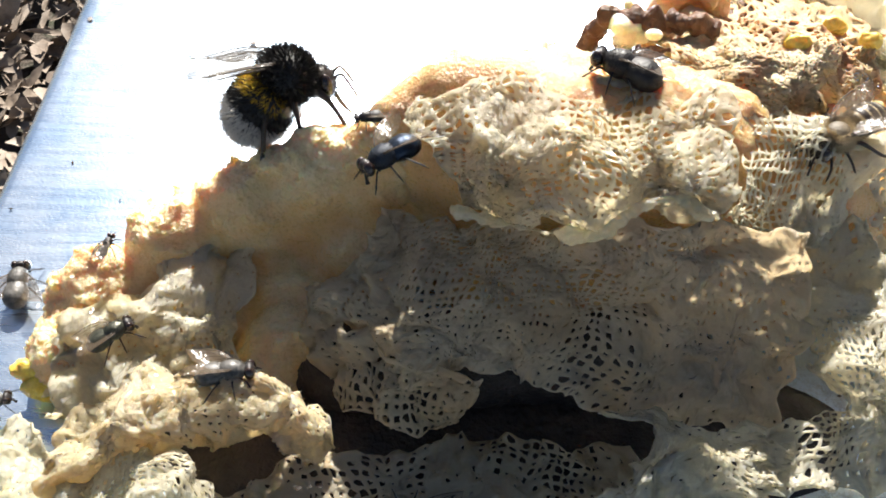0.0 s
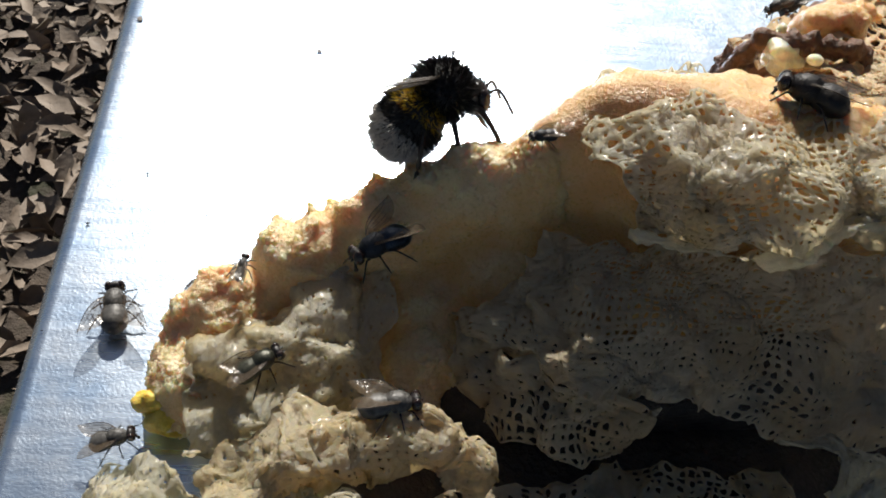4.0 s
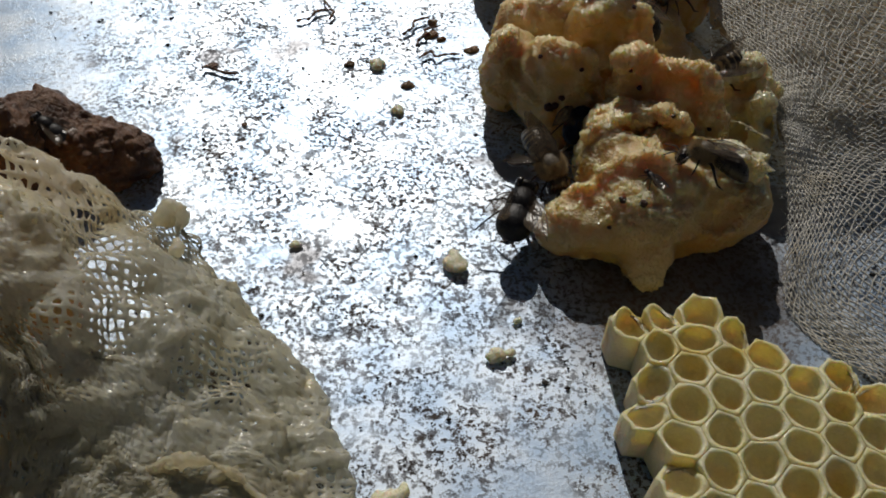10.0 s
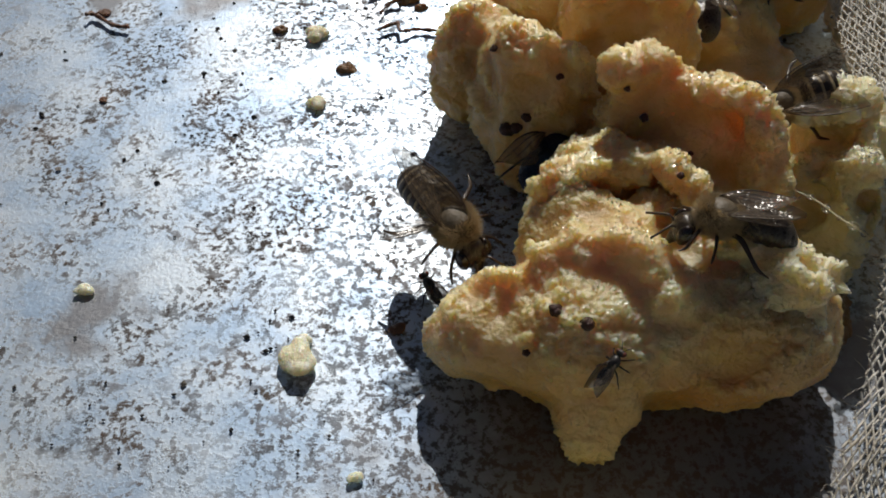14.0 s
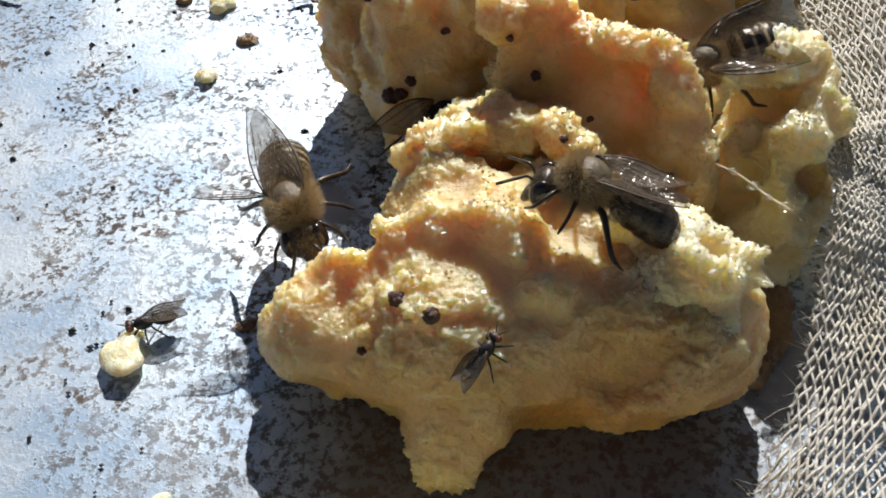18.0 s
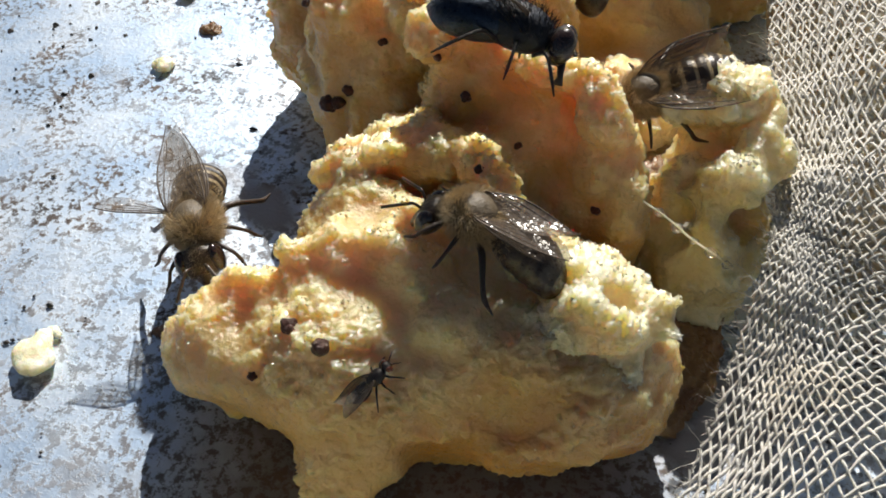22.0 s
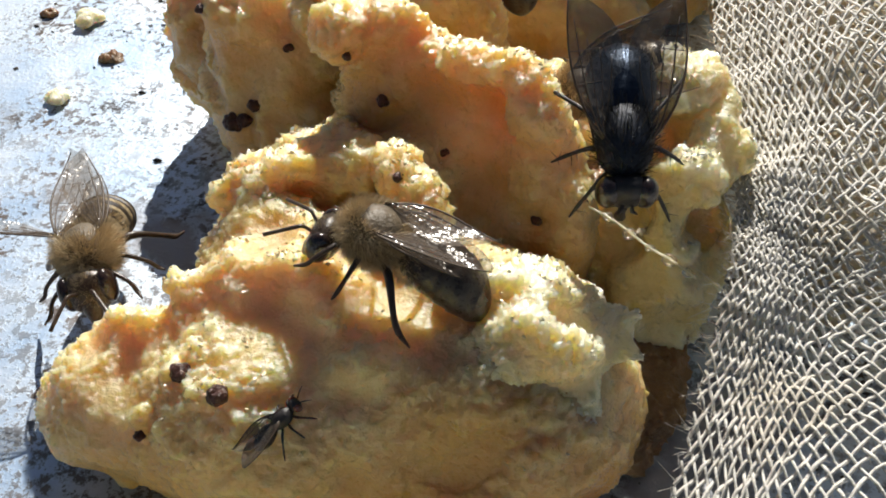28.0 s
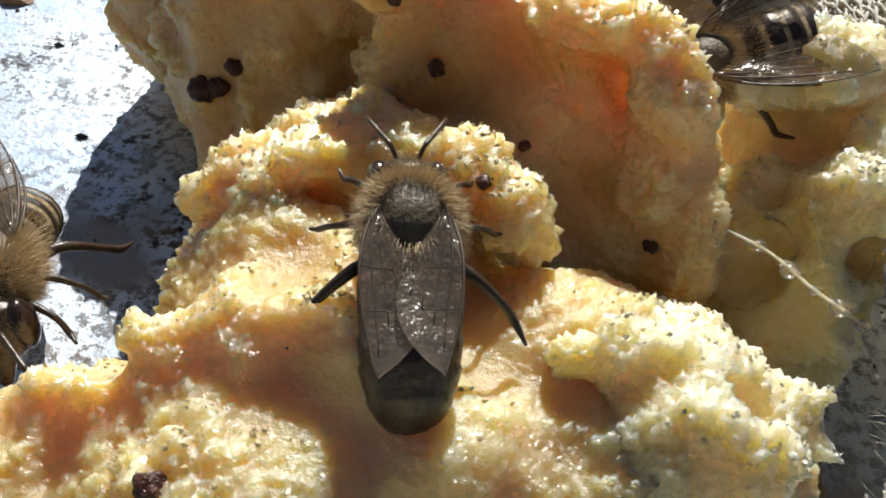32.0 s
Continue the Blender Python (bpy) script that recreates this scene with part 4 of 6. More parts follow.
    v, f = cat(fuzz)
    v[:, 2] = np.maximum(v[:, 2], 0.1)
    tagged(part("loose_fibre", mesh_of("loose_fibre", v - (210, 120, 0), f, M_THREAD), top), kind="stuff")
    return top


woven_gauze()


# ---- the soaked cloth heap ----
def drape(name, label, ctrl, mat, parent=None, **kw):
    v, f, thick = net_cloth(ctrl, **kw)
    ob = part(name, mesh_of(name, v, f, mat), parent, label)
    return solid_cloth(ob, thick)
# control nets of the cloth, in millimetres
NETS = {}
NETS["upper_fold"] = [
    [(18.2, 87.5, 24), (29.1, 90.7, 28), (39, 93.3, 28), (48.6, 90.6, 28), (61.6, 97, 26)],
    [(20.1, 75.4, 32), (28.4, 78.5, 36), (36.7, 79.2, 37), (44.5, 77, 36), (55.9, 81.5, 35)],
    [(23.2, 70.1, 31), (29.4, 68.3, 35.5), (36, 69.1, 37), (43.2, 67.9, 36.5), (53.6, 71.3, 36)],
    [(24.5, 69.4, 27.5), (30.7, 66.3, 32), (37.6, 64.5, 35), (44.2, 64.1, 35), (53.7, 66.1, 34)],
    [(25.2, 69.6, 25), (32.7, 64.1, 28.5), (39, 62.2, 30), (43, 63.6, 32), (51.6, 62.4, 33)],
]
NETS["lower_sheet"] = [
    [(18.2, 72.4, 20), (28.3, 67.7, 25), (36.8, 64.2, 28.5), (47.4, 62.4, 32), (59.9, 61.5, 31)],
    [(13.5, 70, 15.5), (24.2, 65.2, 20), (34.9, 61.7, 24), (48.3, 59.6, 26.5), (61.4, 58.3, 26)],
    [(8.4, 67.8, 12), (21.9, 58.6, 18.5), (34.5, 57.3, 20), (49.3, 56.3, 20), (62.7, 54.9, 18.5)],
    [(9.4, 67.2, 10.5), (22.1, 54.9, 15), (31.8, 53.8, 15), (47.3, 51.3, 12.5), (60.2, 49.8, 11.5)],
]
NETS["hanging_corner"] = [
    [(8.5, 66.4, 11), (15.5, 60.2, 14), (22, 55.2, 15), (28.2, 54, 14.5)],
    [(8.8, 62.7, 8), (15.6, 57.5, 10.5), (22.1, 53.5, 11.5), (27.9, 52.9, 11)],
    [(12, 57.1, 4.5), (16.9, 54.2, 6), (22.6, 50.8, 7.5), (26.7, 51.2, 7.5)],
]
NETS["ledge_roll"] = [
    [(-18.9, 50.4, 4.5), (-13.2, 54.9, 8.5), (-4.2, 56.5, 10.5), (4.2, 56.1, 11), (10.5, 54, 7.5)],
    [(-18, 45.8, 7), (-10.9, 50.6, 10.6), (-2.5, 53.1, 12.2), (5.4, 53.3, 11.6), (13.1, 50.4, 7)],
    [(-16.7, 42.9, 6.4), (-9.6, 47.3, 10), (-2, 49.8, 11.4), (5.6, 50.5, 10.4), (12.9, 50, 6)],
    [(-14.5, 43.5, 2), (-9.2, 47.2, 4.5), (-1.8, 49, 5.5), (3.7, 50.5, 5.5), (9.4, 49.2, 4)],
]
NETS["middle_cloth"] = [
    [(-21.8, 65.7, 7), (-13.3, 71.1, 10.5), (-6.3, 74.0, 13.0), (1.0, 73.6, 12.6)],
    [(-20.9, 60.7, 8.5), (-12.2, 63.6, 10.5), (-5.6, 67.4, 11.6), (0.6, 67.6, 11)],
    [(-21.2, 56.8, 6), (-11.6, 59.5, 9), (-5.0, 62.0, 9.4), (1.0, 62.6, 8.6)],
    [(-20.1, 52, 4), (-12.1, 55.6, 6), (-4.0, 57.4, 6.8), (3.0, 58.0, 5.4)],
]
NETS["corner_drape"] = [
    [(-29.9, 50.6, 2.5), (-24.6, 54, 5), (-15, 45.6, 6.5), (-8.7, 47.5, 9), (0.7, 43.9, 7)],
    [(-32, 43.9, 1), (-25, 44.6, 4), (-16.2, 40.2, 6.5), (-6.8, 42.3, 9.5), (3.9, 38.6, 5.5)],
    [(-31.2, 34.9, 0.6), (-23.9, 36.1, 2.5), (-15.2, 33.6, 5), (-4.9, 34, 7.5), (6.9, 34, 4)],
    [(-29.6, 25.2, 0.3), (-21.9, 25.8, 0.5), (-13.7, 25.1, 2), (-3.1, 25.2, 4), (8.2, 26, 2)],
]
NETS["cavity_gauze"] = [
    [(-1.9, 45.3, 3), (12.5, 49.9, 3), (31.8, 52.8, 3), (47.6, 51.8, 2)],
    [(3.1, 40.6, 2.2), (15.6, 42.3, 2.2), (30.9, 44.1, 2.2), (46.9, 43.3, 2.2)],
    [(6.9, 34.8, 2), (18.3, 35.1, 2), (29.9, 35.4, 2), (47.7, 35.9, 2)],
    [(7.2, 26.3, 1), (18, 26.5, 1), (29, 26.7, 1), (45.9, 27.1, 1)],
]
NETS["front_roll"] = [
    [(-1.5, 40.8, 3), (9.6, 39, 3.5), (18.3, 37.7, 3), (30, 36.6, 2)],
    [(3.3, 38, 4), (10.1, 36.2, 4.5), (20.8, 35, 4), (32.3, 33.9, 3)],
    [(4.6, 33.9, 1), (12.6, 33, 1), (21.7, 32.1, 1), (34.2, 31.2, 1)],
]
NETS["right_column"] = [
    [(62.1, 71.4, 25), (67.8, 69.7, 24.5), (74.1, 74.2, 22.5), (77.1, 75.4, 18)],
    [(61.6, 61.9, 22), (67.6, 61.2, 23), (73.2, 63.7, 22), (76.8, 64.1, 17)],
    [(62.8, 55.4, 21), (66.6, 53.9, 23), (70.9, 55.9, 22.5), (75.4, 58.6, 16)],
    [(64.1, 50.8, 19.5), (66.8, 48.5, 21.5), (70.9, 50.6, 20.5), (73.7, 54.7, 15)],
]
NETS["rust_peak"] = [
    [(44.6, 103.5, 24), (54.5, 106.7, 27), (65.2, 113.2, 27), (76.4, 112.9, 26)],
    [(47.7, 88.7, 33), (55.9, 87.1, 36), (64, 87, 36.5), (74.8, 91, 33)],
    [(50.9, 79.3, 36), (58.6, 77.9, 37.5), (66, 81, 35), (76, 87.3, 30)],
    [(56.3, 74.4, 36), (62.8, 75.7, 34), (68.4, 78.6, 29), (75.8, 84.5, 26)],
]
NETS["mid_fold"] = [
    [(55.5, 77.6, 36.5), (64.3, 75.5, 34), (76.2, 81.2, 27.5), (89.3, 84.1, 25.5)],
    [(55, 70.1, 35), (62.7, 70.1, 34), (74, 76.1, 28.5), (90, 82.6, 24)],
    [(54.2, 65.2, 33.5), (61.8, 67.4, 29), (70.2, 71.8, 25), (82.8, 78.4, 20)],
    [(51.6, 63.8, 31.5), (62, 65, 25.5), (69.6, 68.4, 21.5), (78.1, 76.9, 17)],
]
NETS["right_sheet"] = [
    [(67.3, 113.4, 32), (81.5, 114.6, 26), (93.4, 112.6, 13), (104.9, 109.8, 11)],
    [(71.8, 102, 31), (86.5, 94.8, 25), (102.5, 98.7, 13), (113.5, 98.4, 2)],
    [(77.1, 97.3, 27), (90, 86.1, 19), (103.5, 85.4, 9.5), (121.2, 85, 1.5)],
    [(86.4, 86.7, 23), (92.2, 78.4, 12), (104.1, 75.2, 7.5), (123, 72.9, 1)],
    [(86.4, 80.7, 15), (90.3, 70.2, 8), (100.1, 69.5, 6.5), (123.4, 63.4, 0.8)],
]
NETS["curl"] = [
    [(86.4, 86.7, 23), (92.8, 77.8, 11.5), (103.8, 73.8, 7), (119.2, 72.9, 2)],
    [(82.4, 81.5, 16), (88.6, 67.8, 7), (98.3, 67.3, 5), (122.8, 63, 1)],
    [(79.8, 75.8, 10), (90.4, 60, 5.5), (98.5, 59.1, 6), (113.9, 58.4, 3)],
    [(80.2, 70.5, 5), (91.5, 58, 4), (99.9, 59.3, 4.5), (112.6, 58.3, 1.5)],
]
NETS["inner_wall"] = [
    [(75.6, 77.5, 20), (80.1, 76, 12), (85.1, 73.8, 9)],
    [(76.6, 69.9, 12), (80.4, 69.2, 7), (86.7, 64.5, 5)],
    [(78.4, 61.3, 5), (83.4, 59.2, 3), (91.3, 57.5, 2)],
]
NETS["white_puff"] = [
    [(72.7, 57.3, 9), (78.4, 59.1, 12.5), (81.3, 58.9, 11.5), (85.4, 55.2, 6)],
    [(72.6, 54.2, 8.5), (78.2, 54.9, 12), (82.1, 54.2, 10.5), (86.9, 51.2, 5)],
    [(71.5, 50.2, 6), (77.3, 48.4, 8), (81.8, 49, 6), (87.7, 48.9, 2)],
]
NETS["right_foot"] = [
    [(57, 48.6, 15), (63.2, 49.3, 16.5), (66.9, 51.5, 17.5), (72.6, 56.1, 17)],
    [(56, 44.6, 15.5), (62.2, 45.5, 16.5), (66.1, 46.4, 17.5), (72.8, 50.7, 17)],
    [(54.1, 40.6, 13.5), (60.7, 41, 14.5), (66.3, 41.5, 15), (72.6, 43.4, 15)],
]
NETS["foot_fold"] = [
    [(41.2, 51.7, 12), (46.5, 51.3, 13.5), (51.9, 49.3, 15), (60, 49, 16)],
    [(46.6, 49.1, 15), (49.7, 46.9, 15.8), (53.5, 45.4, 16.5), (59.6, 45.9, 17)],
    [(41.1, 40.7, 14.5), (45.2, 42.4, 16), (51.1, 42.9, 16.5), (58.5, 42.9, 17)],
    [(40.5, 40.7, 12), (43.5, 37.9, 12), (49.6, 39.9, 13), (59.6, 41.5, 14)],
]
ROLLS = {}
ROLLS["lip"] = [(25.2, 68.6, 25.5), (32.6, 63.3, 29), (38.9, 61.5, 30.5), (42.1, 63.1, 32), (46.7, 64, 33.5), (50.7, 62, 33)]
ROLLS["ridge_r"] = [(61.9, 71.5, 34), (68.1, 73.4, 32), (74.8, 77.6, 29), (82.2, 80, 27), (89.1, 83.5, 25.5)]
ROLLS["curl_edge"] = [(85.9, 85.8, 20), (85.9, 76.9, 13), (88.6, 67.5, 7.5), (91.8, 58.8, 5.5), (96.4, 59.2, 5.5), (101.1, 63, 6.5), (99.6, 67.9, 7.5)]
ROLLS["back_roll"] = [(68.6, 112.3, 30), (75.6, 105, 30), (82.1, 103.2, 27), (87.8, 101.5, 21), (92.4, 100.5, 15)]
ROLLS["sheet_edge"] = [(99.4, 106.3, 12), (104, 109.3, 11), (103.8, 102.8, 10)]
ROLLS["crest"] = [(100.8, 73.5, 7.5), (106.1, 74.3, 7), (111.1, 72.2, 5), (116.6, 65.7, 2.5)]

heap = thing("cloth_heap", "crumpled heap of honey-soaked gauze stuck together with wax", "cloth", (40, 70, 0))


def fold(name, mat, label="", **kw):
    ctrl = np.array(NETS[name]) - (40, 70, 0)
    return drape(name, label, ctrl, mat, heap, **kw)


fold("upper_fold", M_CLOTH_PALE, "pale wax-clogged gauze fold with open meshes", pitch=1.0, open_=0.46, vary=0.5, wrinkle=0.9, size=8, seed=1)
fold("lower_sheet", M_CLOTH_GREY, "greyish shaded gauze sheet", pitch=0.78, open_=0.24, vary=0.25, wrinkle=0.9, size=7, seed=2, thick=0.16)
fold("hanging_corner", M_CLOTH_GREY, pitch=0.95, open_=0.28, vary=0.3, wrinkle=0.9, size=4, seed=3, folds=1.0)
fold("ledge_roll", M_CLOTH, pitch=0.9, open_=0.05, vary=0.25, wrinkle=1.0, size=5, seed=4)
fold("middle_cloth", M_CLOTH_PALE, pitch=0.8, open_=0.02, vary=0.25, wrinkle=1.5, size=5, seed=5, folds=1.3)
fold("corner_drape", M_CLOTH_PALE, pitch=0.95, open_=0.2, vary=0.45, wrinkle=0.9, size=5, seed=6, folds=1.5)
fold("cavity_gauze", M_CLOTH_GREY, pitch=0.95, open_=0.5, vary=0.4, wrinkle=0.3, size=8, seed=7)
fold("front_roll", M_CLOTH, pitch=0.95, open_=0.3, vary=0.35, wrinkle=0.5, size=5, seed=8)
fold("right_column", M_CLOTH_PALE, pitch=0.9, open_=0.25, vary=0.4, wrinkle=1.0, size=7, seed=9)
fold("rust_peak", M_CLOTH_RUST, "rust-stained gauze peak", pitch=0.9, open_=0.42, vary=0.4, wrinkle=1.0, size=5, seed=10)
fold("mid_fold", M_CLOTH_WET, pitch=0.95, open_=0.42, vary=0.5, wrinkle=0.8, size=5, seed=11, calm=0.8)
fold("right_sheet", M_CLOTH_WET, "pale translucent gauze sheet falling to the lid", pitch=1.0, open_=0.36, vary=0.6, wrinkle=0.8, size=8, seed=12, calm=0.75, folds=1.1)
fold("curl", M_CLOTH_WET, pitch=0.95, open_=0.12, vary=0.5, wrinkle=0.7, size=6, seed=13, calm=0.7)
fold("inner_wall", M_CLOTH, pitch=0.95, open_=0.05, vary=0.25, wrinkle=0.8, size=6, seed=14)
fold("white_puff", M_CLOTH_PALE, "white open-meshed gauze puff", pitch=1.0, open_=0.6, vary=0.25, wrinkle=0.9, size=4, seed=15)
fold("foot_fold", M_CLOTH_PALE, pitch=0.9, open_=0.35, vary=0.4, wrinkle=0.9, size=5, seed=17)
fold("right_foot", M_CLOTH_PALE, pitch=0.95, open_=0.35, vary=0.4, wrinkle=0.8, size=6, seed=16)


def roll(name, points, radius, mat, seed, flat=1.0):
    """A thick waxed edge or hem of the cloth."""
    line = smooth_line(points, 26) - (40, 70, 0)
    t = np.linspace(0, 1, len(line))
    r = radius * np.clip(np.sin(np.pi * np.clip(t * 0.94 + 0.03, 0, 1)) ** 0.35, 0.15, 1) * (0.3 + 0.9 * np.clip(0.45 + fbm(line, 4.5, 2, seed + 13), 0, 1.3))
    v, f = tube(line, r, 26)
    c = np.repeat(line, 26, 0)
    d = (v - c) / (np.linalg.norm(v - c, axis=1)[:, None] + 1e-9)
    v = v + d * (radius * 0.55 * fbm(v, 3.0, 3, seed) + 0.45 * np.abs(fbm(v, 1.1, 3, seed + 3)) - 0.1)[:, None]
    v[:, 2] = np.maximum(v[:, 2], 0.2)
    return part(name, mesh_of(name, v, f, mat), heap)


roll("waxed_lip", ROLLS["lip"], 0.9, M_CLOTH_PALE, 1)
roll("waxed_ridge", ROLLS["ridge_r"], 0.9, M_CLOTH_PALE, 2)
roll("curled_hem", ROLLS["curl_edge"], 1.1, M_CLOTH_PALE, 3)
roll("back_roll", ROLLS["back_roll"], 3.2, M_CLOTH_WET, 4)
roll("upright_hem", ROLLS["sheet_edge"], 1.5, M_CLOTH_WET, 7)
roll("waxed_crest", ROLLS["crest"], 1.1, M_CLOTH_PALE, 8)

honey("orange slab of honey-soaked wax in the cloth heap", [
    (-21.5, 64, 3, 4.6, 7, 5.6), (-17, 70, 3.4, 6, 7, 8.4), (-9, 75, 5, 7, 6, 11.6), (0, 77.5, 8, 7.4, 5.2, 13), (9, 78.6, 11, 7.4, 4.8, 15.4), (17, 78.8, 13, 7, 4.8, 16.2), (24, 79.6, 14, 6.5, 5, 19),
    (-7, 69, 2, 8, 6, 7), (5, 71.5, 2, 8, 4, 8), (14, 73.5, 4, 7, 4, 11), (7, 65.5, 1, 7, 6, 7.5), (3, 60.5, 0, 6, 5, 5.5)]
    + crust([(-22, 68, 8), (-15, 74, 12.6), (-7, 78, 16.4), (2, 79, 20.6), (12, 80, 26)], 36, 21, (0.5, 1.1), 1.3),
    M_WAXY, 21, 700, 0.26, 0.7, name="honey_slab", category="wax slab", group="")
# upper blobs added under the fold to keep sun off the lower sheet
clod("heap_core", "brown waxy core inside the cloth heap, built up to block sun", [
    (40, 79, 14, 14, 9, 21), (27, 81, 17, 11, 6, 18.0), (55, 84, 13, 14, 13, 21), (66, 79, 11, 12, 11, 19), (51, 75.5, 14, 14, 6.5, 20.4), (36, 73, 13, 10, 5, 18), (37, 80, 28, 15, 4, 5), (38, 75.5, 27.6, 11, 7, 4.2), (49, 75.5, 28.0, 8, 7, 4.2), (75, 84, 8, 10, 10, 14)],
    M_WAXY, 6, 22, rough=ROUGH, category="wax slab", soft=1.6)
# shade of the hollow put in as near-black clods
clod("heap_core", "near-black clod painting the shade of the cloth hollow", [
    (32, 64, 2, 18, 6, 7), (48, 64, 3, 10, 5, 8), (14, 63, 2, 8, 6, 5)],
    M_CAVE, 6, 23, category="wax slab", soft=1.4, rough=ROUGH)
clod("heap_core", "orange-brown wax between the cloth folds", [
    (79, 92, 8, 10, 8, 15), (84, 100, 6, 9, 9, 10), (74, 100, 8, 9, 10, 16)],
    M_WAXY, 6, 24, category="wax slab", soft=1.4, rough=ROUGH)
# hollow floor: dirt, with the shade painted in near-black
clod("hollow_floor", "near-black sheet on the hollow floor, dirt and painted shade", [
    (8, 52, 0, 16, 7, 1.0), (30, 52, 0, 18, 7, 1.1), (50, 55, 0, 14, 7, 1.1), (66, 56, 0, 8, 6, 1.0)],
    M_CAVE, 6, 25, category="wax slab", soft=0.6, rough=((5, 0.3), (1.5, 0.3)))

# ---- insects: forward is +x, the origin is the middle of the thorax ----
M_BEE_DARK = organic("dark_chitin", (0.030, 0.020, 0.014), (0.055, 0.036, 0.022), None, 0.32, 0, 1, (1, 1, 1), 0.25, 0.03, 2.0)
M_BEE_LEG = organic("bee_leg_chitin", (0.035, 0.022, 0.015), (0.07, 0.045, 0.03), None, 0.34, 0, 1, (1, 1, 1), 0.2, 0.02, 2.0)
M_BEE_FUR = organic("tan_bee_hair", (0.52, 0.40, 0.23), (0.66, 0.54, 0.34), None, 0.6, 0.2, 0.3, (1, 0.8, 0.5), 0.4, 0.0, 2.0)
M_BEE_FUZZ = organic("fuzzy_brown_thorax", (0.10, 0.075, 0.045), (0.17, 0.13, 0.08), (0.05, 0.035, 0.022), 0.5, 0, 1, (1, 1, 1), 0.2, 0.05, 1.6)
M_PALE_FUR = organic("pale_bee_hair", (0.62, 0.52, 0.34), (0.70, 0.62, 0.45), None, 0.6, 0.2, 0.3, (1, 0.8, 0.5), 0.4, 0.0, 2.0)
M_BLACK_FUR = organic("black_bumblebee_hair", (0.012, 0.010, 0.009), (0.025, 0.02, 0.018), None, 0.5, 0, 1, (1, 1, 1), 0.4, 0.0, 2.0)
M_YELLOW_FUR = organic("yellow_bumblebee_hair", (0.75, 0.50, 0.02), (0.85, 0.62, 0.06), None, 0.55, 0.2, 0.3, (1, 0.8, 0.2), 0.4, 0.0, 2.0)
M_WHITE_FUR = organic("white_bumblebee_hair", (0.78, 0.74, 0.68), (0.86, 0.83, 0.78), None, 0.6, 0.2, 0.3, (1, 1, 1), 0.4, 0.0, 2.0)
M_EYE = organic("dark_compound_eye", (0.02, 0.012, 0.01), (0.035, 0.02, 0.016), None, 0.18, 0, 1, (1, 1, 1), 0.12, 0.01, 1.0, coat=0.4)
M_RED_EYE = organic("brown_red_fly_eye", (0.12, 0.03, 0.02), (0.18, 0.05, 0.03), None, 0.25, 0, 1, (1, 1, 1), 0.12, 0.01, 1.0, coat=0.3)
M_TONGUE = organic("red_brown_tongue", (0.25, 0.05, 0.03), (0.35, 0.09, 0.05), None, 0.3, 0.2, 0.3, (1, 0.4, 0.3), 0.3, 0.02, 1.0)
M_BLUE = organic("blue_black_fly_shell", (0.010, 0.012, 0.018), (0.024, 0.032, 0.05), (0.012, 0.010, 0.012), 0.48, 0, 1, (1, 1, 1), 0.2, 0.05, 1.6, metal=0.35)
M_BLUE_SHINE = organic("steel_blue_fly_abdomen", (0.014, 0.022, 0.04), (0.035, 0.055, 0.09), (0.012, 0.012, 0.016), 0.34, 0, 1, (1, 1, 1), 0.2, 0.03, 1.8, metal=0.7)
M_GREY_FLY = organic("grey_dusted_fly_shell", (0.045, 0.042, 0.038), (0.17, 0.165, 0.155), (0.03, 0.03, 0.03), 0.45, 0, 1, (1, 1, 1), 0.25, 0.03, 1.1)
M_GREEN_FLY = organic("bronze_green_fly_shell", (0.035, 0.038, 0.026), (0.10, 0.10, 0.075), (0.03, 0.025, 0.02), 0.35, 0, 1, (1, 1, 1), 0.2, 0.03, 0.9, metal=0.4)
M_BLACK_FLY = organic("black_fly_shell", (0.012, 0.010, 0.010), (0.03, 0.025, 0.025), None, 0.46, 0, 1, (1, 1, 1), 0.2, 0.04, 1.0)


def banded(name, dark, light, start, step, share):
    """Abdomen shell with pale hair bands across the body's length."""
    m, nt, p = shader(name)
    co = coords(nt)
    sep = nt.nodes.new("ShaderNodeSeparateXYZ")
    nt.links.new(co, sep.inputs[0])
    x = math_node(nt, "MULTIPLY", math_node(nt, "SUBTRACT", sep.outputs["X"], start * MM), 1000 / step)
    wob = math_node(nt, "MULTIPLY", noise_fac(nt, co, 1500, 2, 0.6, 0, 1), 0.16)
    band = math_node(nt, "FRACT", math_node(nt, "ADD", x, wob))
    edge = nt.nodes.new("ShaderNodeMapRange")
    edge.inputs["From Min"].default_value, edge.inputs["From Max"].default_value = share - 0.06, share + 0.06
    nt.links.new(band, edge.inputs["Value"])
    col = mix_col(nt, edge.outputs["Result"], light, dark)
    col = mix_col(nt, noise_fac(nt, co, 4200, 2, 0.6, 0.3, 0.9), col, dark)
    nt.links.new(col, p.inputs["Base Color"])
    p.inputs["Roughness"].default_value = 0.33
    bump(nt, p, noise_fac(nt, co, 5000, 2, 0.6, 0.2, 0.8), 0.5, 0.03)
    return m


M_BEE_BANDS = banded("banded_bee_abdomen", (0.03, 0.02, 0.014), (0.50, 0.40, 0.24), -8.0, 1.03, 0.26)


